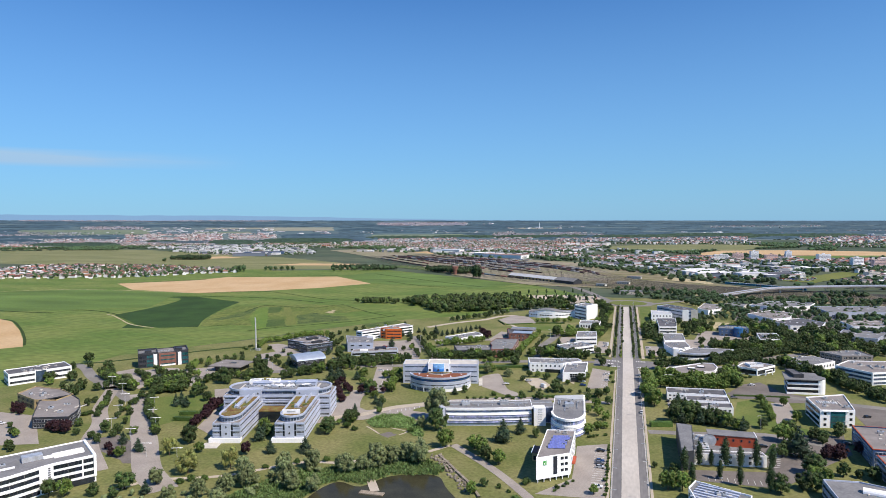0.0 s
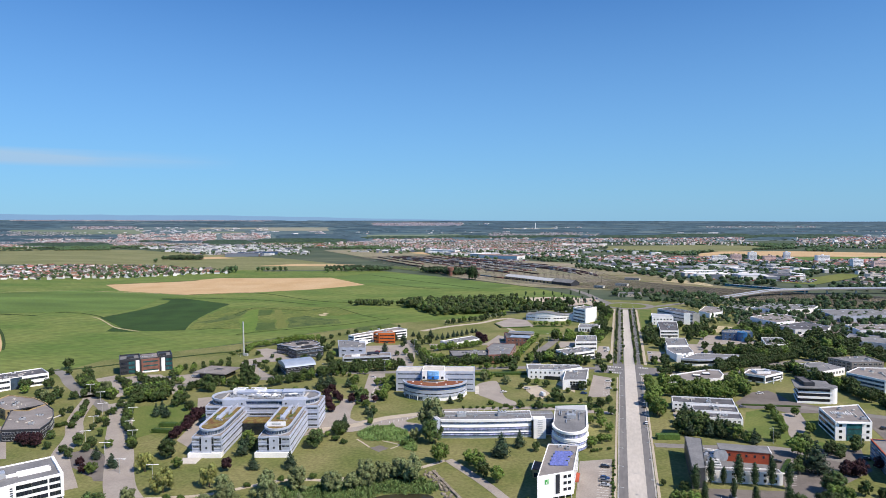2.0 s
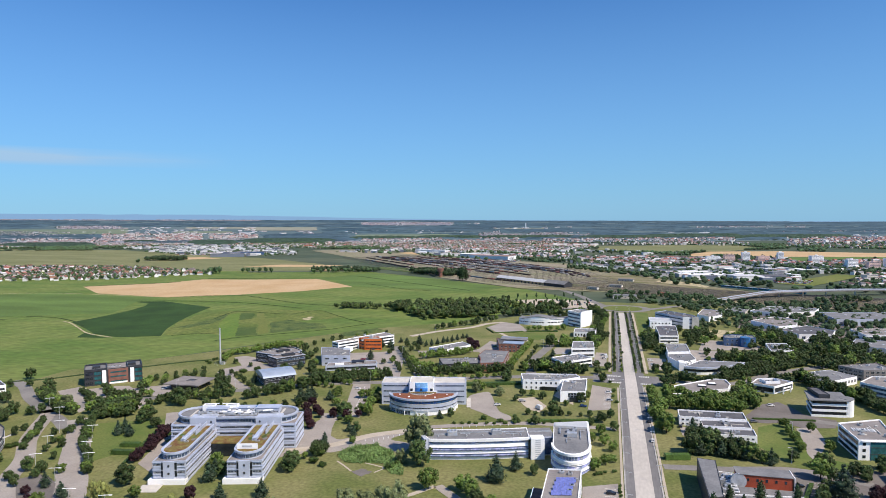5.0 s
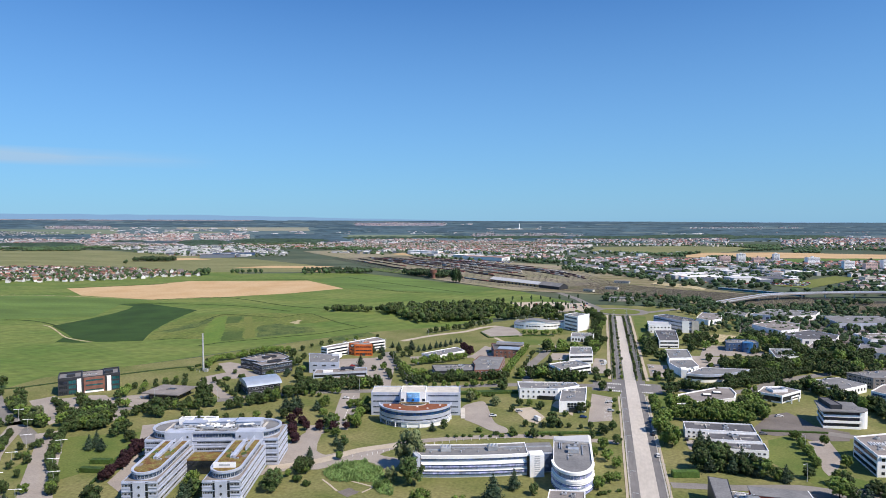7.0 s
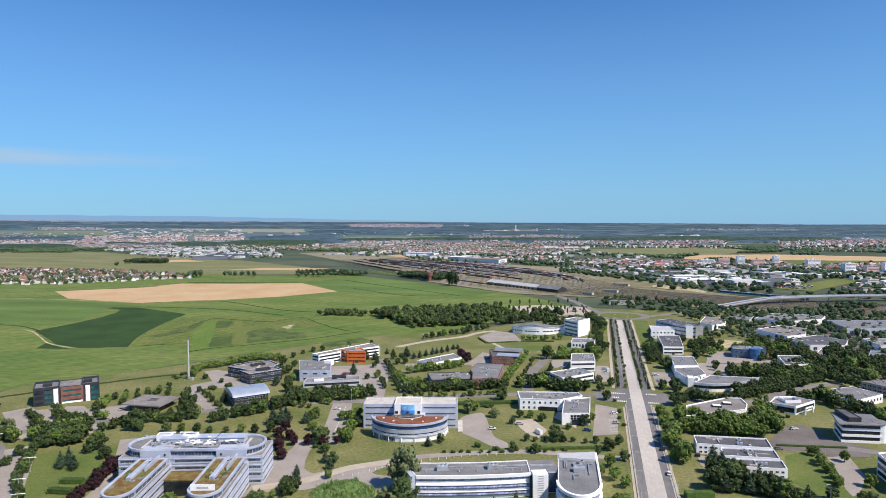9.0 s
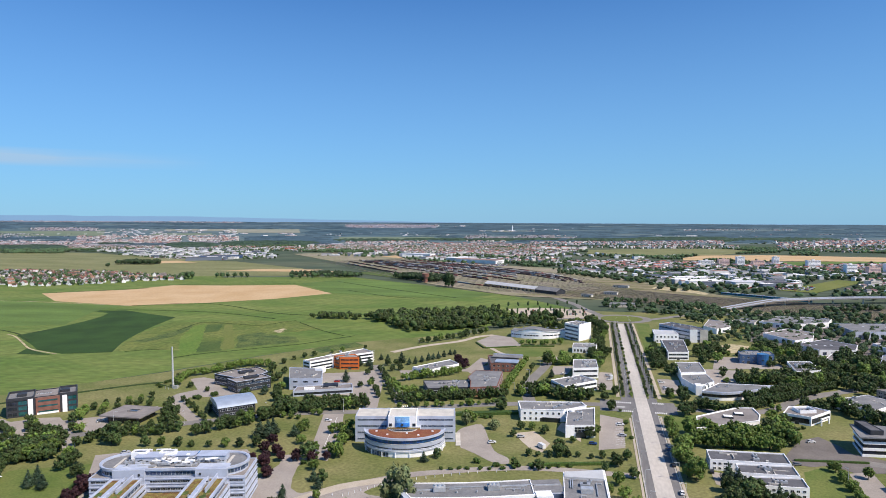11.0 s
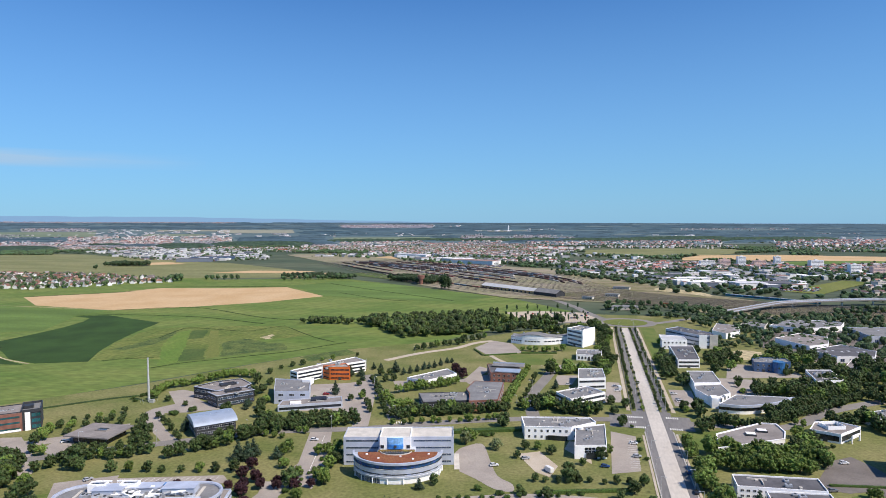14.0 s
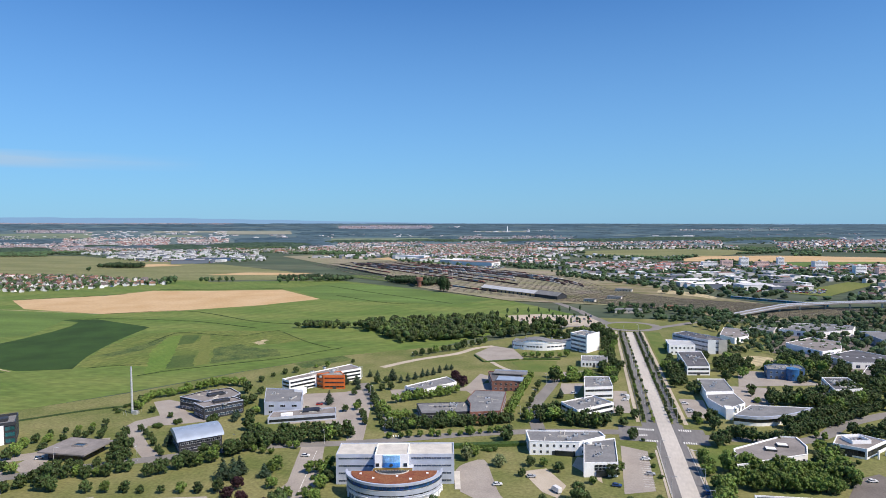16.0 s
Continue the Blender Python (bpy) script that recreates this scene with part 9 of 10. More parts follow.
HOUSES = house_meshes()
vr = random.Random(21)
vill = scatter([(-1400, 935), (-1000, 1036), (-908, 1116), (-805, 1212), (-830, 1240), (-900, 1262), (-1060, 1310), (-1250, 1330), (-1600, 1250)], 19.6, vr)
vill_order = sorted(vill, key=lambda p: -p[0])
vill, vill_beyond = vill_order[:258], vill_order[258:520]
for x, y in vill:
    wl, rt, rs = vr.choice(HOUSES)
    red = vr.random() < 0.5
    t = thing("house", x, y, "village house with a red tiled roof" if red else "village house with a grey tiled roof", "house", "village houses", rz=vr.choice((20, 110, 32, 118)) + vr.uniform(-14, 14))
    t.matrix_basis = t.matrix_basis @ Matrix.Diagonal((0.80, 0.80, vr.uniform(0.62, 0.85), 1))
    part("wall", wl, None, t)
    part("roof", rt if red else rs, None, t)
vt = [(x + vr.uniform(-9, 9), y + vr.uniform(-9, 9), vr.uniform(6, 11), vr.uniform(6, 10)) for x, y in vill for _ in range(2) if vr.random() < 0.72]
vt += [(-772 + 60 * k / 5 + vr.uniform(-3, 3), 1256 + 8 * k / 5, 11, 12) for k in range(6)]
vt += [(-590 + 75 * k / 9 + vr.uniform(-4, 4), 1282 + 32 * k / 9, vr.uniform(9, 13), vr.uniform(9, 13)) for k in range(12)]
vt += [(-820 + vr.uniform(-10, 14), 1226 + vr.uniform(-6, 6), 11, 15) for k in range(7)]
vt += [(-610, 1262, 11, 11), (-598, 1270, 9, 10), (-1200, 1450, 14, 12)]
woods("village_trees", "dark trees among the village gardens", vt, "leaf_far", 60, 0.09, 7)
blk = [(x, y, vr.uniform(10, 14), vr.uniform(11, 15)) for x, y in scatter([(-1250, 1535), (-1150, 1548), (-1145, 1590), (-1240, 1580)], 9, vr)]
blk += [(x, y, vr.uniform(10, 14), vr.uniform(10, 14)) for x, y in scatter([(-420, 1310), (-330, 1240), (-310, 1250), (-300, 1290), (-390, 1350)], 10, vr)]
blk += [(x, y, vr.uniform(7, 11), vr.uniform(8, 12)) for x, y in scatter([(-640, 1300), (-560, 1320), (-500, 1310), (-490, 1345), (-560, 1370), (-650, 1345)], 11, vr)]
woods("copse", "small dark copse in the fields", blk, "leaf_far", 70, 0.085, 8)
for dx, dy, s_ in ((0, 0, 13.0), (6, 4, 11.5), (-5, 3, 12.0)):
    poplar = thing("poplar", -274 + dx, 1171 + dy, "big dark poplar beside the railway", "tree", "poplars by the railway")
    poplar.matrix_basis = pose(-274 + dx, 1171 + dy, 0, 0, 0, 20 + 40 * dx) @ Matrix.Diagonal((s_, s_, s_ * 0.62, 1))
    part("trunk", TRUNKS["y"], None, poplar)
    part("crown", CROWNS["y"][1], None, poplar)

# far fields
far_z = 0.2
for pts, m_ in (([(-1500, 1330), (-900, 1270), (-620, 1330), (-700, 1500), (-1000, 1700), (-1700, 1750)], "pasture"), ([(-1160, 1600), (-1080, 1640), (-1180, 1700), (-1280, 1640)], "wheat"),
                ([(-860, 1400), (-660, 1420), (-640, 1480), (-800, 1470)], "wheat"), ([(-620, 1330), (-560, 1400), (-600, 1440), (-680, 1380)], "wheat"),
                ([(200, 1950), (208, 2045), (279, 2180), (490, 2234), (658, 2187), (960, 2120), (900, 1990), (440, 1958)], "wheat"), ([(-60, 2471), (226, 2600), (435, 2590), (491, 2425), (319, 2190), (90, 2140), (-60, 2233)], "pasture"), ([(-683, 1935), (-644, 2036), (-524, 1796), (-577, 1757)], "wheat"),
                ([(432, 1928), (627, 1975), (900, 1960), (900, 1880), (671, 1890), (502, 1764), (396, 1723)], "crop_mid"), ([(254, 1232), (404, 1428), (440, 1400), (300, 1200)], "crop"), ([(-560, 1420), (-330, 1260), (-90, 1105), (-60, 1130), (-300, 1290), (-500, 1450)], "scrub")):
    far_z += 0.05
    sheet("far_field", pts, far_z, m_, "distant farm field in the plain", "field")

sheet("far_field", [(-1400, 1320), (-1000, 1640), (-1130, 1740), (-1270, 1800), (-1540, 1905), (-1720, 2000), (-2100, 2030), (-3000, 2080), (-2600, 1400)], 0.17, "pasture", "distant farm field in the plain", "field")

# railway yard
yard = [(-1010, 2060), (-726, 1741), (-539, 1548), (-340, 1235), (-155, 1075), (34, 1040), (94, 978), (400, 880), (700, 800), (700, 900), (212, 1068), (127, 1176), (-97, 1606), (-300, 1700), (-577, 1891), (-900, 2150)]
sheet("rail_yard", yard, 0.75, "rail_bed", "brown ballast of a railway yard", "railway")


def tracks(n):
    """Parallel tracks: two rails each, in one mesh."""
    vs, fs = [], []
    lines = []
    for k in range(n):
        f = k / (n - 1)
        a = Vector((-760 + 170 * f, 1735 + 150 * f))
        m_ = Vector((-330 + 210 * f, 1245 + 240 * f))
        m2 = Vector((20 + 60 * f, 1040 + 105 * f))
        e = Vector((640 + 60 * f, 790 + 170 * f))
        ln = [Vector(p) for p in smooth_line([a, m_, m2, e], 8)]
        lines.append(ln)
        for off in (-0.8, 0.8):
            for p, q in zip(ln, ln[1:]):
                d = (q - p).normalized()
                nn = Vector((-d.y, d.x))
                c = [p + nn * (off - 0.12), q + nn * (off - 0.12), q + nn * (off + 0.12), p + nn * (off + 0.12)]
                b = len(vs)
                vs.extend((v.x, v.y, 1.0) for v in c)
                vs.extend((v.x, v.y, 0.75) for v in c)
                fs.extend([(b, b + 1, b + 2, b + 3), (b, b + 4, b + 5, b + 1), (b + 2, b + 6, b + 7, b + 3)])
    me = bpy.data.meshes.new("rails")
    me.from_pydata(vs, [], fs)
    me.materials.append(M["steel"])
    tagged(new("rails", me), "many parallel rusty rails", "railway track", kind="stuff")
    return lines


LINES = tracks(26)
sheet("yard_verge", [(-150, 1085), (34, 1046), (94, 986), (400, 886), (690, 808), (690, 892), (212, 1060), (127, 1165), (20, 1350), (-60, 1330), (-20, 1200)], 0.80, "yard_grass", "dry grass between the sidings of the yard", "verge")
for li in range(0, 26, 3):
    strip("track_bed", [(p.x, p.y) for p in LINES[li]][3:], 3.0 + 0.7 * (li % 2), 0.865, "rail_bed", "brown ballast under a pair of rails", "railway")
rr_ = random.Random(40)
wv, wf = [], []


def add_block(vs, fs, x, y, z, L, W, H, a):
    b = len(vs)
    ca, sa = math.cos(a), math.sin(a)
    for zz in (z, z + H):
        for u, v in ((-L / 2, -W / 2), (L / 2, -W / 2), (L / 2, W / 2), (-L / 2, W / 2)):
            vs.append((x + u * ca - v * sa, y + u * sa + v * ca, zz))
    for f in ((3, 2, 1, 0), (4, 5, 6, 7), (0, 1, 5, 4), (1, 2, 6, 5), (2, 3, 7, 6), (3, 0, 4, 7)):
        fs.append(tuple(b + i for i in f))


for li in (3, 6, 9, 10, 11, 12, 13, 14, 15, 16, 18, 19, 20, 21, 22, 23, 24):
    ln = LINES[li]
    cum = 0.0
    start, run = rr_.uniform(0, 260), rr_.uniform(300, 720)
    for p, q in zip(ln, ln[1:]):
        L = (q - p).length
        n = int(L / 16.5)
        for k in range(n):
            c = p.lerp(q, (k + 0.5) / n)
            if start < cum + L * k / n < start + run and c.x < 40 - 3 * (li % 9) * 8 and rr_.random() > 0.03:
                add_block(wv, wf, c.x, c.y, 1.4, 16.6, 2.7, rr_.choice((1.2, 1.8, 2.0, 1.9, 1.9)), math.atan2(q.y - p.y, q.x - p.x))
        cum += L
tv, tf = [], []
for li, s0, s1 in ((17, 250, 620), (13, 420, 640), (9, 300, 520), (22, 380, 700)):
    ln = LINES[li]
    cum = 0.0
    for p, q in zip(ln, ln[1:]):
        L = (q - p).length
        n = max(1, int(L / 16.5))
        for k in range(n):
            c = p.lerp(q, (k + 0.5) / n)
            if s0 < cum + L * k / n < s1:
                add_block(tv, tf, c.x, c.y, 1.4 + 2.0 * (li != 17), 16.5, 2.8, 2.2 if li == 17 else 0.5, math.atan2(q.y - p.y, q.x - p.x))
        cum += L
me = bpy.data.meshes.new("tank_wagons")
me.from_pydata(tv, [], tf)
me.materials.append(M["cream_roof"])
tagged(new("tank_wagons", me), "long rakes of pale covered wagons", "freight wagon", kind="stuff")
me = bpy.data.meshes.new("freight_wagons")
me.from_pydata(wv, [], wf)
me.materials.append(M["wagon"])
tagged(new("freight_wagons", me), "long rakes of dark freight wagons", "freight wagon", kind="stuff")
train = thing("train", 206, 1109, "long blue-green passenger train on the main line", "train", z=0.8, rz=-36.5)
for k in range(5):
    cx = -51 + 25.5 * k
    cr = part("carriage", box(cx - 12.4, cx + 12.4, -1.45, 1.45, 0.9, 4.1, 0.3), M["train_blue"], train)
    part("carriage_roof", box(cx - 12.2, cx + 12.2, -1.2, 1.2, 4.1, 4.3), M["silver"], cr)
    part("window_band", box(cx - 11.5, cx + 11.5, -1.5, 1.5, 2.3, 3.1), M["glass"], cr)
wt = thing("water_tower", -333, 1240, "rusty red railway water tower", "water tower")
part("tank", tube(6.0, 6.5, 11, 17, 16), M["brick"], wt)
part("shaft", tube(3.6, 3.6, 0, 11, 14), M["brick"], wt)
for k in range(9):
    c = LINES[(3 * k) % 26][6 + 2 * k] if 6 + 2 * k < len(LINES[0]) else LINES[0][-1]
    g = thing("catenary_mast", c.x, c.y, "grey steel catenary mast", "mast", "catenary masts")
    part("pole", tube(0.3, 0.2, 0, 13, 6), M["steel"], g)
    part("crossbeam", box(-5, 5, -0.15, 0.15, 11.5, 12.0), M["steel"], g)
sheet("sand_bank", ragged([(60, 1210), (70, 1258), (91, 1240), (120, 1205), (139, 1160), (132, 1140), (99, 1172)], 3.0, 10.0, 4), 0.95, "soil", "bare sandy bank above the sidings", "bank")
for x, y, L_, W_, a_ in ((11, 1222, 26, 8, -20), (-7, 1122, 20, 9, -15), (-42, 1084, 16, 7, -25), (4, 990, 34, 14, 8)):
    sh = thing("rail_shed", x, y, "low grey shed beside the railway tracks", "shed", "railway sheds", 0.0, a_)
    part("wall", box(-L_ / 2, L_ / 2, -W_ / 2, W_ / 2, 0, 4.2), M["cream_roof"], sh)
    part("roof", box(-L_ / 2 - 0.4, L_ / 2 + 0.4, -W_ / 2 - 0.4, W_ / 2 + 0.4, 4.2, 4.6, 0.05), M["roof_grey"], sh)
    facade(sh, (-L_ / 2, -W_ / 2), (L_ / 2, -W_ / 2), 2.0, 5, 1.6, 1.4)
loco = thing("wagon", 62, 1035, "bright red wagon on a siding", "wagon", rz=-18)
part("body", box(-8, 8, -1.4, 1.4, 1.0, 3.6, 0.1), M["redwall"], loco)
for sx in (-5, 5):
    part("bogie", box(sx - 1.6, sx + 1.6, -1.1, 1.1, 0.3, 1.0), M["steel"], loco)


def bridge():
    b = thing("road_bridge", 240, 1050, "long pale concrete road bridge over the railway", "bridge")
    ln = smooth_line([(100, 955), (133, 981), (170, 1012), (205, 1037), (250, 1060), (296, 1079), (360, 1096), (460, 1110), (600, 1120)], 4)
    vs, fs, pv, pf = [], [], [], []
    n = len(ln)
    zs = [0.6 + 7.4 * min(1, k / (n * 0.34)) for k in range(n)]
    for k in range(n):
        p, q = Vector(ln[max(0, k - 1)]), Vector(ln[min(n - 1, k + 1)])
        d = (q - p).normalized()
        nn = Vector((-d.y, d.x))
        c = Vector(ln[k])
        for off in (-5.5, 5.5):
            e = c + nn * off
            vs.extend([(e.x, e.y, zs[k] - 1.5), (e.x, e.y, zs[k])])
        for off in (-5.5, -5.2, 5.2, 5.5):
            e = c + nn * off
            pv.extend([(e.x, e.y, zs[k] + 0.01), (e.x, e.y, zs[k] + 1.0)])
    for k in range(n - 1):
        a, c = 4 * k, 4 * (k + 1)
        fs.extend([(a + 1, c + 1, c + 3, a + 3), (a, c, c + 1, a + 1), (a + 2, a + 3, c + 3, c + 2), (a, a + 2, c + 2, c)])
        for s in (0, 4):
            a, c = 8 * k + s, 8 * (k + 1) + s
            pf.extend([(a, c, c + 1, a + 1), (a + 2, a + 3, c + 3, c + 2), (a + 1, c + 1, c + 3, a + 3)])
    for nm, v, f, m_ in (("deck", vs, fs, "asphalt"), ("parapet", pv, pf, "grey_panel")):
        me = bpy.data.meshes.new(nm)
        me.from_pydata([(x - 240, y - 1050, z) for x, y, z in v], [], f)
        me.materials.append(M[m_])
        part(nm, me, None, b)
    for k in range(10, n, 3):
        x, y = ln[k][0] - 240, ln[k][1] - 1050
        part("pier", tube(1.1, 1.1, 0, zs[k] - 1.5, 10, x, y), M["cream_roof"], b)
    # embankment at the near end
    part("embankment", prism([(-146, -100), (-105, -66), (-70, -36), (-72, -24), (-112, -54), (-150, -88)], 0, 1.0), M["scrub"], b)


bridge()


def blocks(name, label, places, wall, roof, category, gable=True):
    """Many small far buildings in two meshes: x, y, length, width, height, angle."""
    wv, wf, rv, rf = [], [], [], []
    for x, y, L, W, H, a in places:
        z = gz(x, y)
        add_block(wv, wf, x, y, z, L, W, H, a)
        ca, sa = math.cos(a), math.sin(a)
        b = len(rv)
        rise = W * 0.3 if gable else 0.25
        e = 0.4
        prof = [(-L / 2 - e, -W / 2 - e, H), (L / 2 + e, -W / 2 - e, H), (L / 2 + e, W / 2 + e, H), (-L / 2 - e, W / 2 + e, H)]
        prof += [(-L / 2 - e, 0, H + rise), (L / 2 + e, 0, H + rise)] if gable else [(-L / 2, -W / 2, H + rise), (L / 2, -W / 2, H + rise), (L / 2, W / 2, H + rise), (-L / 2, W / 2, H + rise)]
        rv.extend((x + u * ca - v * sa, y + u * sa + v * ca, z + w + 0.02) for u, v, w in prof)
        quads = [(0, 1, 5, 4), (2, 3, 4, 5), (0, 4, 3), (1, 2, 5), (3, 2, 1, 0)] if gable else [(4, 5, 6, 7), (0, 1, 5, 4), (1, 2, 6, 5), (2, 3, 7, 6), (3, 0, 4, 7), (3, 2, 1, 0)]
        rf.extend(tuple(b + i for i in q) for q in quads)
    for nm, v, f, m_ in ((name + "_walls", wv, wf, wall), (name + "_roofs", rv, rf, roof)):
        me = bpy.data.meshes.new(nm)
        me.from_pydata(v, [], f)
        me.materials.append(M[m_])
        tagged(new(nm, me), label, category, kind="stuff")


blocks("village_houses", "white village houses further along the fields", [(x, y, vr.uniform(7, 10), vr.uniform(6, 8), vr.uniform(3.2, 4.8), vr.uniform(0, 3.1)) for x, y in vill_beyond], "far_wall", "far_roof", "village")
woods("village_trees", "dark garden trees further along the village", [(x + vr.uniform(-9, 9), y + vr.uniform(-9, 9), vr.uniform(6, 10), vr.uniform(5, 8)) for x, y in vill_beyond], "leaf_far", 30, 0.1, 17)
fr_ = random.Random(50)
town = []
town_trees = []


def band(x, y):
    """Where the plain is wooded (high), built (middle) or open (low)."""
    u, v = -0.25 * x + 0.968 * y, 0.968 * x + 0.25 * y
    return noise.noise((u * 0.0042, v * 0.0013, 7.3)) + 0.35 * noise.noise((u * 0.013, v * 0.005, 2.1))


OPEN_FIELDS = ([(238, 1190), (385, 1445), (452, 1412), (315, 1165)], [(-60, 2471), (226, 2600), (435, 2590), (491, 2425), (319, 2190), (90, 2140), (-60, 2233)],
               [(200, 1950), (208, 2045), (279, 2180), (490, 2234), (658, 2187), (960, 2120), (900, 1990), (440, 1958)], [(432, 1928), (627, 1975), (900, 1960), (900, 1880), (671, 1890), (502, 1764), (396, 1723)],
               [(-683, 1935), (-644, 2036), (-524, 1796), (-577, 1757)])


def open_land(x, y):
    """Whether a place lies in one of the open fields of the plain."""
    return any(inside(x, y, f) for f in OPEN_FIELDS)


def bearing(s, u):
    """The place at a distance u into the plain, s to the side for each metre of it."""
    return 0.968 * s * u - 0.25 * u, 0.25 * s * u + 0.968 * u


# dense woods of the middle distance: side from and to, distance from and to, height
WOOD_MASSES = ((-0.69, -0.535, 2560, 2960, 11), (-0.40, -0.317, 2690, 3130, 11), (-0.325, -0.162, 2820, 3240, 11), 
               (0.20, 0.33, 3130, 3300, 8), (0.30, 0.46, 3180, 3380, 8), (0.42, 0.62, 3060, 3260, 8), (-0.15, -0.04, 3240, 3320, 8), (-0.05, 0.06, 3270, 3350, 8),
               (-0.64, -0.52, 3400, 3480, 8), (-0.50, -0.44, 3020, 3090, 8), (0.05, 0.20, 3230, 3330, 8))


def grown(x, y):
    """How far inside a dense wood a place lies, from 0 to 1."""
    u, v = -0.25 * x + 0.968 * y, 0.968 * x + 0.25 * y
    s = v / max(u, 1.0)
    best = 0.0
    for s0, s1, u0, u1, h in WOOD_MASSES:
        a, b = (2 * s - s0 - s1) / (s1 - s0), (2 * u - u0 - u1) / (u1 - u0)
        best = max(best, 1.0 - (a ** 4 + b * b) - 0.5 * abs(noise.noise((u * 0.012, s * 45, 3.0))))
    return best


def quarter(pts, spacing, keep, trees=0.5, hmin=5, hmax=7.5):
    for x, y in scatter(pts, spacing * 0.6, fr_):
        if open_land(x, y) or grown(x, y) or (y > 2500 and not -0.25 < band(x, y) < 0.12):
            continue
        if fr_.random() < keep * 0.6:
            s_ = 0.42 if y > 2900 else 0.6 if y > 2200 else 0.8
            town.append((x, y, s_ * fr_.uniform(8, 14), s_ * fr_.uniform(7, 10), s_ * fr_.uniform(hmin, hmax) * 1.25, fr_.uniform(0, 3.14)))
        for _ in range(3 if fr_.random() < trees else 2):
            if fr_.random() < 0.62:
                town_trees.append((x + fr_.uniform(-10, 10), y + fr_.uniform(-10, 10), fr_.uniform(6, 11), fr_.uniform(4.5, 8.5)))


quarter([(-3600, 2300), (-2400, 2000), (-1900, 2250), (-2000, 2700), (-3000, 3100), (-3900, 3000)], 28, 0.8, 0.75)
quarter([(-1900, 2350), (-1000, 2200), (-800, 2500), (-1300, 2900), (-1900, 2900)], 28, 0.75, 0.75)
quarter([(-760, 2150), (-300, 2000), (-120, 2150), (-60, 2500), (-400, 2750), (-900, 2700)], 25, 0.85, 0.6)
quarter([(-100, 1690), (60, 1560), (190, 1620), (220, 1800), (60, 1860), (-100, 1820)], 20, 0.75, 0.6)
quarter([(-300, 1800), (-120, 1720), (-100, 1950), (-300, 2000)], 30, 0.6, 0.6)
quarter([(-60, 2560), (250, 2420), (450, 2500), (500, 2750), (0, 2900)], 26, 0.85, 0.5, 6, 11)
quarter([(420, 1560), (520, 1480), (720, 1600), (760, 1800), (560, 1790), (440, 1720)], 26, 0.7, 0.45)
quarter([(330, 1200), (420, 1180), (560, 1340), (560, 1480), (430, 1430)], 24, 0.55, 0.6)
quarter([(560, 2500), (1100, 2300), (1500, 2500), (1400, 3000), (700, 2900)], 30, 0.8, 0.7)
quarter([(200, 1640), (420, 1620), (660, 1640), (690, 1790), (400, 1810), (200, 1790)], 24, 0.75, 0.8)
quarter([(420, 1210), (600, 1180), (760, 1400), (720, 1620), (560, 1480)], 26, 0.6, 0.8)
quarter([(-2425, 2280), (-2700, 2600), (-2200, 2800), (-1816, 2900), (-1673, 2235), (-2003, 2187)], 27, 0.85, 0.7)
quarter([(-1190, 2500), (-1000, 2900), (-300, 2950), (-50, 2470), (-504, 2162), (-974, 2336)], 27, 0.85, 0.6)
near_town = [h for h in town if -0.25 * h[0] + 0.968 * h[1] < 2850]
far_town = [h for h in town if -0.25 * h[0] + 0.968 * h[1] >= 2850]
mid_trees = []


def far_quarter(out, s0, s1, u0, u1, n, size, low, trees=0.6):
    """Clustered houses of a town deep in the plain."""
    for _ in range(n):
        s, u = fr_.uniform(s0, s1), fr_.uniform(u0, u1)
        x, y = bearing(s, u)
        if grown(x, y) > 0 or noise.noise((u * 0.008, s * 30, 5.5)) < -0.22:
            continue
        out.append((x, y, fr_.uniform(0.8, 1.4) * size, fr_.uniform(0.7, 1.0) * size, fr_.uniform(0.75, 1.25) * low, fr_.uniform(0, 3.14)))
        if fr_.random() < trees:
            mid_trees.append((x + fr_.uniform(-14, 14), y + fr_.uniform(-14, 14), fr_.uniform(7, 13), fr_.uniform(3.5, 6)))


# the red-roofed town below the hills, and its neighbours
far_quarter(near_town, -0.53, -0.375, 3130, 3640, 1150, 7.5, 4.2)
far_quarter(near_town, -0.365, -0.29, 3330, 3640, 380, 7.5, 4.0)
far_quarter(near_town, -0.66, -0.52, 2900, 3330, 420, 7.0, 4.0, 0.9)
far_quarter(near_town, -0.13, 0.11, 2860, 3230, 620, 7.5, 4.0, 0.9)
far_quarter(near_town, 0.145, 0.44, 2750, 3120, 620, 7.5, 4.0, 0.9)
far_quarter(near_town, 0.52, 0.70, 2500, 3120, 700, 8.0, 4.6, 0.8)
far_quarter(far_town, 0.05, 0.22, 3380, 3620, 520, 7.0, 3.4)
far_quarter(far_town, -0.60, -0.50, 3960, 4140, 260, 7.0, 2.6)
far_quarter(far_town, -0.70, -0.29, 4640, 4780, 700, 9.0, 2.0, 0.0)
far_quarter(far_town, -0.13, 0.01, 4210, 4520, 600, 8.0, 2.0, 0.1)
far_quarter(far_town, 0.38, 0.55, 3950, 4140, 170, 8.0, 2.2, 0.2)
far_quarter(far_town, 0.40, 0.66, 3400, 3700, 110, 8.0, 2.4, 0.2)
blocks("town_houses", "distant town houses with red and grey roofs", near_town, "far_wall", "far_roof", "town")
blocks("far_town_houses", "pale houses of towns near the horizon, in hazed colours", far_town, "hazed_wall", "hazed_roof", "town")

halls = []


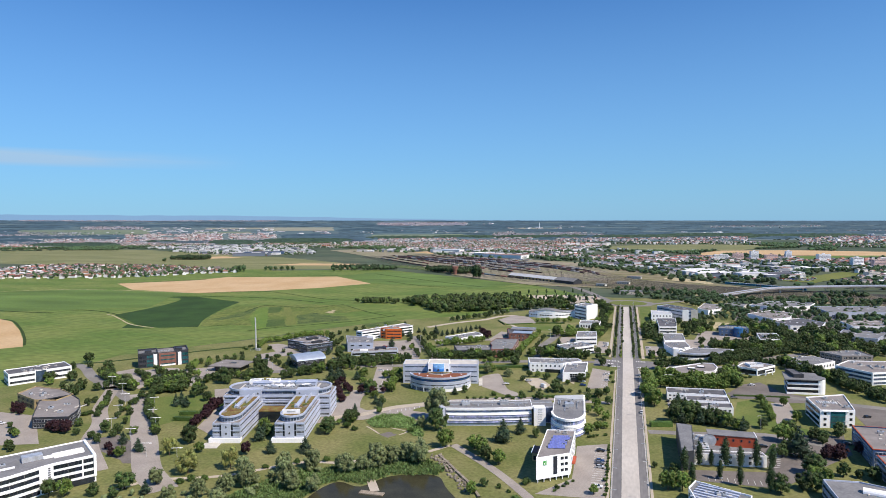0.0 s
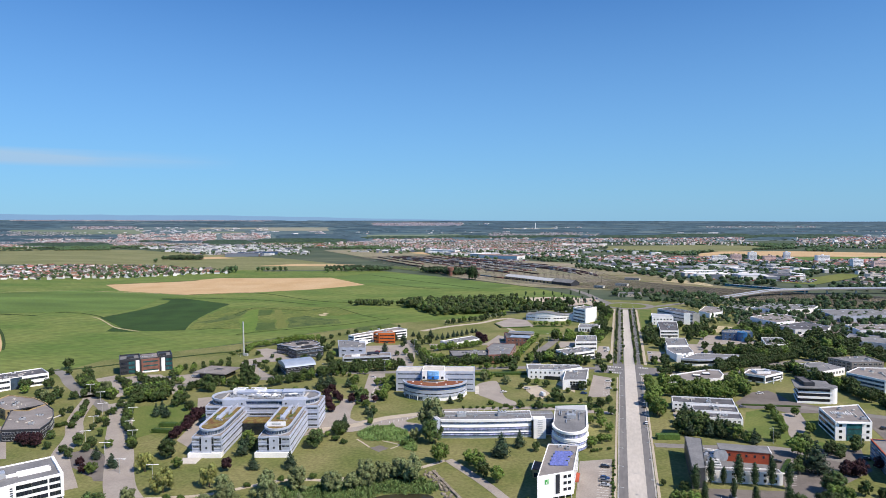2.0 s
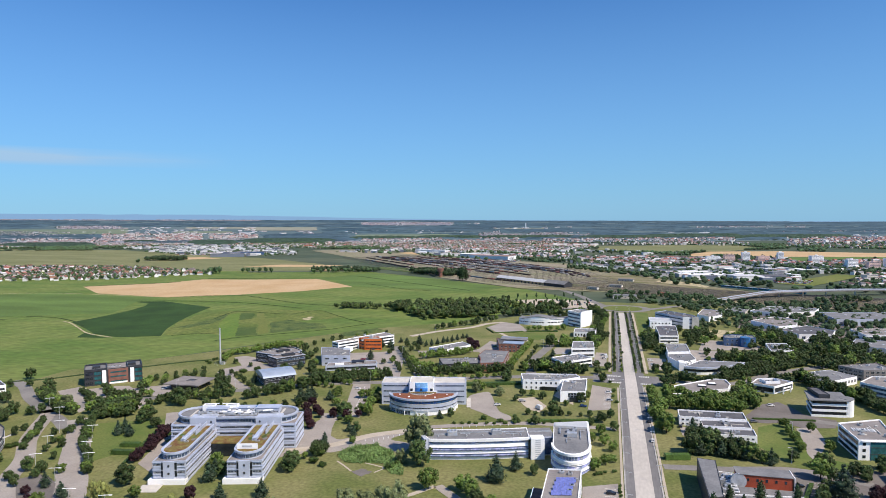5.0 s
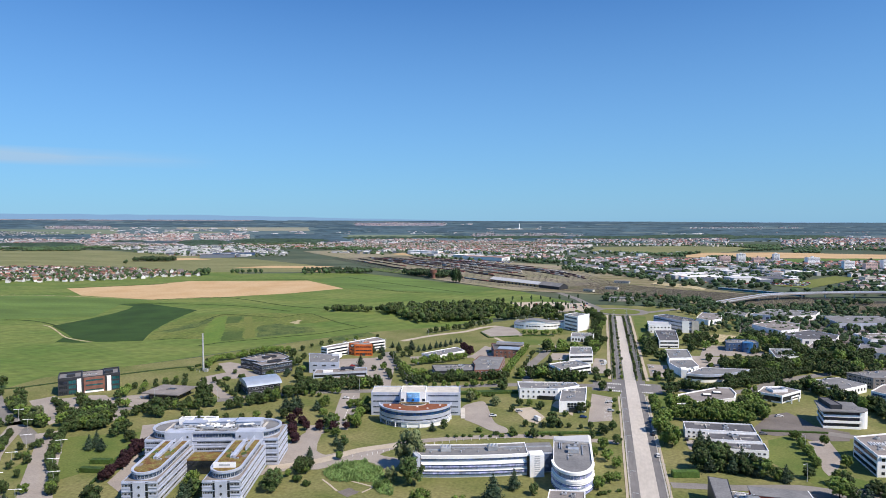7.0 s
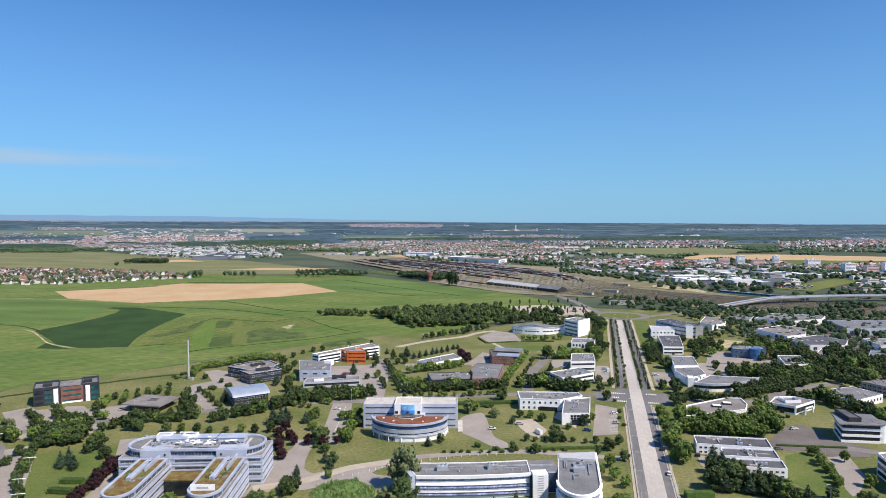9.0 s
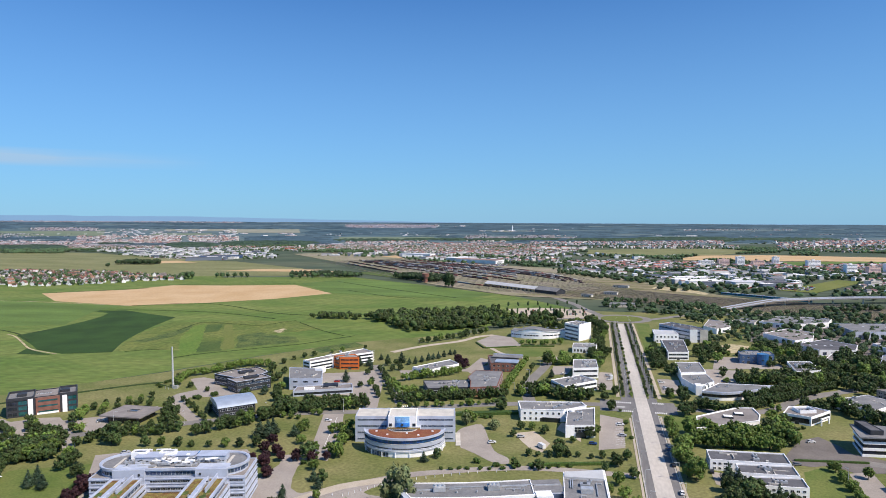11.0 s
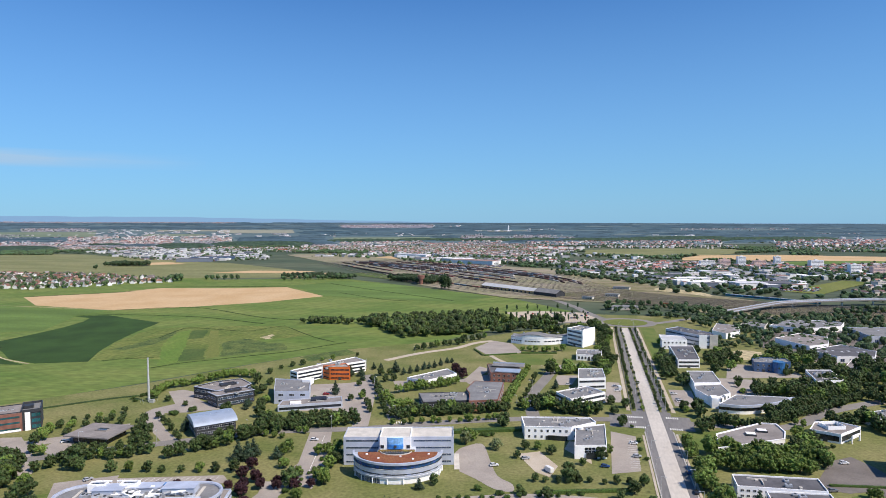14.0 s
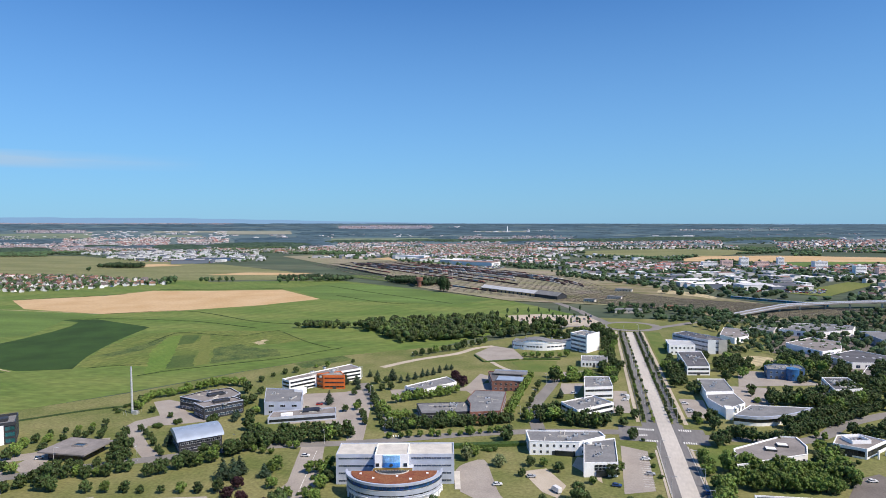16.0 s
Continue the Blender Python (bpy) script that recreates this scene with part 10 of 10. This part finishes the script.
def estate(pts, spacing, keep, lo, hi):
    for x, y in scatter(pts, spacing, fr_):
        if open_land(x, y) or grown(x, y) or (y > 2400 and not -0.15 < band(x, y) < 0.2):
            continue
        if fr_.random() < keep:
            s_ = 0.45 if y > 2800 else 1.0
            halls.append((x, y, s_ * fr_.uniform(lo, hi) * 0.85, s_ * fr_.uniform(lo * 0.5, hi * 0.6) * 0.9, s_ * fr_.uniform(4, 8), fr_.choice((0.35, 1.92, 0.2, 1.77)) + fr_.uniform(-0.06, 0.06)))
        for _ in range(3):
            town_trees.append((x + fr_.uniform(-25, 25), y + fr_.uniform(-25, 25), fr_.uniform(6, 12), fr_.uniform(4, 9)))


estate([(-1820, 2120), (-1400, 1830), (-1060, 1760), (-960, 1850), (-1150, 2150), (-1600, 2350)], 31, 0.72, 14, 36)
estate([(-900, 2000), (-560, 1900), (-300, 1720), (-200, 1800), (-420, 2020), (-800, 2130)], 38, 0.72, 14, 40)
estate([(60, 1330), (120, 1290), (300, 1260), (330, 1420), (210, 1560), (60, 1520)], 30, 0.85, 16, 40)
estate([(-140, 1560), (40, 1380), (70, 1520), (-60, 1660)], 34, 0.7, 14, 32)
estate([(200, 1560), (420, 1420), (520, 1500), (460, 1620), (210, 1680)], 34, 0.7, 12, 30)
estate([(-140, 1640), (60, 1560), (200, 1620), (180, 1760), (-140, 1800)], 44, 0.6, 12, 30)
estate([(340, 1120), (520, 1060), (640, 1150), (520, 1260)], 44, 0.6, 16, 36)
estate([(-1700, 2500), (-900, 2450), (-700, 3000), (-1500, 3100)], 150, 0.5, 40, 80)
estate([(-2600, 2300), (-1000, 2250), (-1000, 2700), (-2400, 2800)], 62, 0.55, 14, 36)
estate([(-500, 2150), (200, 1950), (300, 2300), (-300, 2500)], 55, 0.55, 12, 32)
estate([(350, 1450), (700, 1500), (900, 1900), (500, 1900)], 42, 0.55, 12, 30)
estate([(700, 2500), (1500, 2400), (1600, 2900), (800, 2900)], 70, 0.5, 14, 36)
estate([(-3600, 2500), (-2500, 2400), (-2500, 3000), (-3600, 3100)], 80, 0.5, 14, 40)
halls += [(-1120, 1730, 95, 26, 9, 0.47), (-330, 1770, 130, 40, 9, -0.42), (-390, 1840, 90, 30, 8, -0.42), (-560, 1990, 110, 30, 10, -0.3), (150, 1300, 62, 34, 8, 0.3), (215, 1285, 48, 36, 9, 0.3), (262, 1300, 42, 30, 8, 0.4), (130, 1372, 70, 30, 7, 0.2)]
blocks("business_halls", "distant flat-roofed shops and warehouses", [h for h in halls if -0.25 * h[0] + 0.968 * h[1] < 2850], "hall_wall", "hall_roof", "warehouse", False)
far_halls = []
for s0, s1, u0, u1, n, size in ((-0.50, -0.295, 3560, 4050, 150, 17), (-0.315, -0.2, 3630, 3780, 46, 24), (0.072, 0.155, 3935, 4020, 26, 15), (0.03, 0.052, 4300, 4440, 7, 14),
                                (0.335, 0.40, 3450, 3600, 9, 22), (-0.16, 0.12, 3600, 3800, 40, 11), (0.15, 0.22, 3990, 4160, 9, 13), (0.53, 0.68, 3150, 3330, 30, 17), (-0.66, -0.5, 3700, 3760, 14, 12)):
    far_quarter(far_halls, s0, s1, u0, u1, n, size, 3.2, 0.5)
blocks("far_halls", "pale flat-roofed halls in hazed colours near the horizon", far_halls + [h for h in halls if -0.25 * h[0] + 0.968 * h[1] >= 2850], "hazed_wall", "hazed_hall_roof", "warehouse", False)
hall("long dark blue warehouse beside the fields", [(-1171.7, 1782.9), (-1063.1, 1842.4), (-1082.0, 1876.0), (-1190.0, 1816.0)], 10.0, "blue_panel", "roof_dark", 0)
hall("small red store among far trees", [(-1157, 2293), (-1127, 2301), (-1131, 2317), (-1161, 2309)], 8.5, "redwall", "cream_roof", 0)
flats = [(*bearing(0.150 + 0.0078 * k + fr_.uniform(-0.002, 0.002), 2405 + fr_.uniform(-25, 25)), fr_.uniform(13, 17), 9, fr_.uniform(9, 12), 0.3) for k in range(11)]
flats += [(*bearing(0.53 + 0.016 * k, 2560 + fr_.uniform(-50, 50)), fr_.uniform(12, 18), 10, fr_.uniform(8, 11), 0.5) for k in range(9)]
blocks("white_flats", "row of white flats behind a field", flats, "far_wall", "far_roof", "apartment block")


def tower_block(x, y, w, d, floors, rz, colour):
    w, d, floors = w * 0.8, d * 0.9, max(4, floors - 1)
    h = floors * 2.9 + 0.8
    t = thing("apartment_block", x, y, "pale apartment block with rows of small windows", "apartment block", "apartment blocks", gz(x, y), rz)
    part("wall", shell(rect(-w / 2, w / 2, -d / 2, d / 2), 0, h, drop=0.4), M[colour], t)
    part("roof", box(-w / 2 + 0.3, w / 2 - 0.3, -d / 2 + 0.3, d / 2 - 0.3, h - 0.8, h - 0.4), M["roof_tan"], t)
    part("lift_house", box(-2.5, 2.5, -2, 2, h - 0.4, h + 2.2, 0.05), M[colour], t)
    for f in range(floors):
        part("glazing_band", ring_band([(-w / 2 + 1, -d / 2), (w / 2 - 1, -d / 2)], 1.4 + 2.9 * f, 2.2 + 2.9 * f, 0.06), M["glass_blue"], t)


for x, y, w, d, fl, rz, c in ((223, 1726, 40, 14, 6, 10, "white"), (262, 1735, 30, 13, 7, 12, "pink_render"), (300, 1742, 22, 14, 9, 8, "white"), (338, 1740, 34, 13, 6, 15, "pink_render"), (378, 1748, 16, 14, 9, 5, "white"),
                              (436, 1676, 34, 16, 8, 12, "white"), (470, 1560, 26, 14, 8, 10, "white"), (505, 1545, 30, 14, 7, 14, "pink_render"), (540, 1560, 24, 14, 9, 12, "white"), (585, 1520, 28, 16, 9, 8, "cream_roof"),
                              (560, 1480, 34, 14, 6, 15, "white"), (620, 1600, 24, 14, 10, 10, "white"), (415, 1300, 30, 14, 5, 30, "cream_roof"), (455, 1240, 36, 14, 6, 30, "cream_roof"), (650, 1540, 28, 14, 8, 12, "white")):
    tower_block(x, y, w, d, fl, rz, c)

far_cars, far_faces = [], []
for pts in ([(150, 1255), (300, 1225), (330, 1290), (160, 1330)], [(60, 1340), (130, 1300), (140, 1420), (70, 1450)], [(-420, 1700), (-250, 1640), (-240, 1690), (-420, 1760)], [(-1350, 1790), (-1080, 1735), (-1060, 1760), (-1350, 1830)], [(190, 700), (260, 690), (260, 720), (200, 722)], [(120, 690), (150, 715), (160, 700), (140, 680)]):
    for x, y in scatter(pts, 6.5, fr_):
        if fr_.random() < 0.6:
            add_block(far_cars, far_faces, x, y, 0.6, 4.2, 1.8, 1.3, fr_.choice((0.3, 1.87)))
me = bpy.data.meshes.new("far_cars")
me.from_pydata(far_cars, [], far_faces)
me.materials.append(M["far_car"])
tagged(new("far_cars", me), "many parked cars outside distant shops", "car", kind="stuff")

tx, ty = bearing(0.122, 3920)
chim = thing("transmitter_tower", tx, ty, "slim white tower on the horizon", "tower", z=gz(tx, ty))
part("shaft", tube(2.9, 2.2, 0, 36, 12), M["white"], chim)
part("base_hall", box(-8, 24, -6, 6, 0, 4, 0.3), M["cream_roof"], chim)
tx, ty = bearing(-0.428, 3290)
church = thing("church", tx, ty, "pale stone church with a pointed spire in a red-roofed town", "church", z=gz(tx, ty), rz=20)
part("nave", box(3, 22, -5, 5, 0, 9, 0.05), M["cream_roof"], church)
bm = bmesh.new()
add_prism(bm, [(2.5, -5.4), (22.5, -5.4), (22.5, 5.4), (2.5, 5.4)], 9, 9.4)
part("roof", bm, M["tile"], church)
part("bell_tower", box(-3, 3, -3, 3, 0, 17, 0.05), M["cream_roof"], church)
part("spire", tube(3.6, 0.1, 17, 28, 8), M["slate"], church)

# far woods up to the horizon
def far_trees(pts, sp):
    town_trees.extend((x, y, min(16, fr_.uniform(sp * 0.6, sp * 1.1)), fr_.uniform(7, 12)) for x, y in scatter(pts, sp, fr_) if not open_land(x, y))


far_trees([(500, 2080), (560, 2050), (680, 2450), (600, 2480)], 20)
far_trees([(-2900, 1800), (-1850, 2150), (-1900, 2230), (-2900, 2050)], 18)
far_trees([(-1050, 2200), (-800, 2120), (-750, 2230), (-1000, 2340)], 18)
far_trees([(-420, 2030), (-200, 1900), (-180, 1950), (-400, 2080)], 22)
far_trees([(-200, 1640), (-100, 1660), (-90, 1700), (-260, 1760)], 18)
far_trees([(60, 1180), (300, 1130), (330, 1180), (80, 1260)], 30)
far_trees([(-120, 1480), (60, 1300), (80, 1330), (-90, 1530)], 15)
far_trees([(-760, 1960), (-320, 1690), (-310, 1710), (-740, 1990)], 22)
far_trees([(300, 1120), (420, 1110), (430, 1180), (330, 1200)], 20)
far_trees([(480, 1200), (620, 1300), (640, 1440), (590, 1440)], 16)
far_trees([(300, 1330), (430, 1190), (760, 1400), (740, 1640), (430, 1640)], 19)
far_trees([(150, 1560), (420, 1500), (760, 1640), (800, 1850), (430, 1860), (150, 1850)], 27)
far_trees([(40, 1250), (210, 1190), (330, 1230), (330, 1450), (60, 1560)], 30)
far_trees([(-100, 1560), (60, 1520), (200, 1600), (150, 1850), (-120, 1840)], 30)
far_trees([bearing(s, u) for s, u in ((0.430, 2130), (0.47, 2110), (0.52, 2160), (0.515, 2420), (0.47, 2480), (0.425, 2400))], 14)
far_trees([(-1567, 2566), (-1760, 2860), (-1350, 2900), (-1260, 2607), (-1310, 2404)], 17)
far_trees([(-2035, 1926), (-2335, 2198), (-2277, 2300), (-2026, 2184), (-1818, 1960)], 15)
far_trees([(-60, 2120), (60, 2060), (330, 1880), (420, 1850), (180, 2040), (90, 2120)], 16)
far_trees([(120, 2080), (200, 2060), (300, 2150), (260, 2170)], 15)
far_trees([(560, 2480), (1200, 2250), (1600, 2300), (1500, 2420), (700, 2560)], 24)
woods("town_trees", "dark trees through the distant town", [t for t in town_trees if -0.25 * t[0] + 0.968 * t[1] < 1800], "leaf_far", 0, 0.16, 9)
woods("town_trees", "dark trees through the distant town", [t for t in town_trees if 1800 <= -0.25 * t[0] + 0.968 * t[1] < 2850], "leaf_far", 0, 0.2, 29)
woods("far_town_trees", "trees among the far towns, blued for haze", [(x, y, d * 1.5, h * 0.45) for x, y, d, h in town_trees if -0.25 * x + 0.968 * y >= 2850], "leaf_hazed", 0, 0.2, 19)
woods("suburb_trees", "bluish garden trees of the far towns", mid_trees, "leaf_middle", 0, 0.2, 23)

# clearings of the wooded plain: side from and to, distance from and to
CLEARINGS = ((-0.70, -0.485, 3630, 3940), (-0.62, -0.29, 3560, 4090), (-0.53, -0.28, 3100, 3680), (-0.315, -0.19, 3600, 4090), (-0.15, 0.01, 3345, 3560), (0.07, 0.156, 3900, 4040), (-0.17, 0.12, 3590, 3650),
             (-0.17, -0.02, 3740, 3790), (0.05, 0.22, 3370, 3640), (-0.61, -0.50, 3940, 4150), (-0.72, -0.28, 4630, 4790), (-0.135, 0.012, 4190, 4530), (0.37, 0.56, 3930, 4150), (0.33, 0.405, 3440, 3610),
             (0.52, 0.72, 2900, 3340), (-0.14, 0.12, 2900, 3240), (0.14, 0.45, 2900, 3120), (-0.67, -0.52, 2900, 3340), (0.02, 0.055, 4280, 4450), (0.45, 0.6, 3560, 3600), (-0.55, -0.3, 4440, 4470))


def canopy(name, label, us, ss, height, material):
    """A closed, uneven roof of crowns over the parts of the plain where height says so."""
    vs, fs = [], []
    for u in us:
        for s in ss:
            edge = u in (us[0], us[-1]) or s in (ss[0], ss[-1])
            x, y = bearing(s + fr_.uniform(-0.001, 0.001), u + fr_.uniform(-6, 6))
            h = 0.0 if edge else height(x, y, s, u)
            vs.append((x, y, gz(x, y) + (h * fr_.uniform(0.75, 1.2) if h > 0 else -3.0)))
    n = len(ss)
    for i in range(len(us) - 1):
        for j in range(n - 1):
            q = (i * n + j, i * n + j + 1, (i + 1) * n + j + 1, (i + 1) * n + j)
            if any(vs[k][2] > gz(vs[k][0], vs[k][1]) for k in q):
                fs.append(q)
    me = bpy.data.meshes.new(name)
    me.from_pydata(vs, [], fs)
    me.materials.append(M[material])
    tagged(new(name, me), label, "wood", kind="stuff")


def plain_height(x, y, s, u):
    if any(s0 < s + 0.012 * noise.noise((u * 0.02, s * 40, 1.0)) < s1 and u0 < u + 30 * noise.noise((s * 60, u * 0.004, 4.0)) < u1 for s0, s1, u0, u1 in CLEARINGS):
        return 0.0
    d = 0.25 + noise.noise((u * 0.011, s * 7.0, 7.3)) + 0.5 * noise.noise((u * 0.03, s * 30.0, 2.1))
    return (7.0 - 4.0 * (u - 2900) / 2000) * min(1.0, 0.5 + d) if d > 0 else 0.0


canopy("horizon_woods", "dark continuous woods blued for haze towards the horizon", [2900 + 20 * k for k in range(101)], [-0.80 + 0.006 * k for k in range(254)], plain_height, "leaf_hazed")


def mass_height(x, y, s, u):
    g = grown(x, y)
    return 11.0 * min(1.0, 0.45 + g) if g > 0 else 0.0


canopy("plain_woods", "dense dark woods of the middle distance", [2100 + 11 * k for k in range(118)], [-0.70 + 0.0035 * k for k in range(380)], mass_height, "leaf_middle")


def far_patch(s0, s1, u0, u1, material, label):
    """A field deep in the plain, laid on the rising ground."""
    vs, fs = [], []
    n, k = 12, 8
    for i in range(k + 1):
        for j in range(n + 1):
            x, y = bearing(s0 + (s1 - s0) * j / n + fr_.uniform(-0.002, 0.002), u0 + (u1 - u0) * i / k + fr_.uniform(-5, 5))
            vs.append((x, y, gz(x, y) + 0.9))
    for i in range(k):
        for j in range(n):
            a = i * (n + 1) + j
            fs.append((a, a + 1, a + n + 2, a + n + 1))
    me = bpy.data.meshes.new("far_field")
    me.from_pydata(vs, [], fs)
    me.materials.append(M[material])
    tagged(new("far_field", me), label, "field", kind="structure")


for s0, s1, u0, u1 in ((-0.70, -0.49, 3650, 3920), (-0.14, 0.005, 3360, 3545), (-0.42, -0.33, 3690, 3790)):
    far_patch(s0, s1, u0, u1, "hazed_grass", "green field far off in the plain, paled for haze")
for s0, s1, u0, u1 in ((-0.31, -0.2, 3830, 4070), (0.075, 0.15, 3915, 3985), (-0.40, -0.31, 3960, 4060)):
    far_patch(s0, s1, u0, u1, "hazed_stubble", "stubble field far off in the plain, paled for haze")
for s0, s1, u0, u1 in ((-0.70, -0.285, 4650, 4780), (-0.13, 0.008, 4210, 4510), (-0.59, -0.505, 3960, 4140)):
    far_patch(s0, s1, u0, u1, "hazed_town_land", "built-up land near the horizon, tinted mauve for haze")
near_w = []
for k in range(6000):
    u = fr_.uniform(2250, 2900)
    v = fr_.uniform(-0.80, 0.72) * u
    x, y = 0.968 * v - 0.25 * u, 0.25 * v + 0.968 * u
    if band(x, y) > 0.1 and not open_land(x, y):
        near_w.append((x, y, fr_.uniform(12, 26), fr_.uniform(3, 5.5)))
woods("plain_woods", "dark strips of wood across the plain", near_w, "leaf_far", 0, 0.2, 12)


def hills():
    """A backdrop rim of hills on the horizon, its haze painted as a blue glow."""
    vs, fs = [], []
    n = 120
    for k in range(n + 1):
        s = -0.85 + 1.6 * k / n
        u = 4800.0
        x, y = 0.968 * s * u - 0.25 * u, 0.25 * s * u + 0.968 * u
        left = max(0.0, min(1.0, (0.05 - s) / 0.4))
        h = 82 - 48 * s + left * (26 - 18 * s + 9 * noise.noise((s * 7, 0, 1)) + 4 * noise.noise((s * 26, 0, 4)))
        vs.extend([(x, y, 20.0), (x, y, h)])
    for k in range(n):
        fs.append((2 * k, 2 * k + 2, 2 * k + 3, 2 * k + 1))
    me = bpy.data.meshes.new("backdrop")
    me.from_pydata(vs, [], fs)
    me.materials.append(M["hills_haze_glow"])
    tagged(new("backdrop", me), "backdrop of horizon hills, blue haze painted as glow", "hills", kind="structure")


hills()
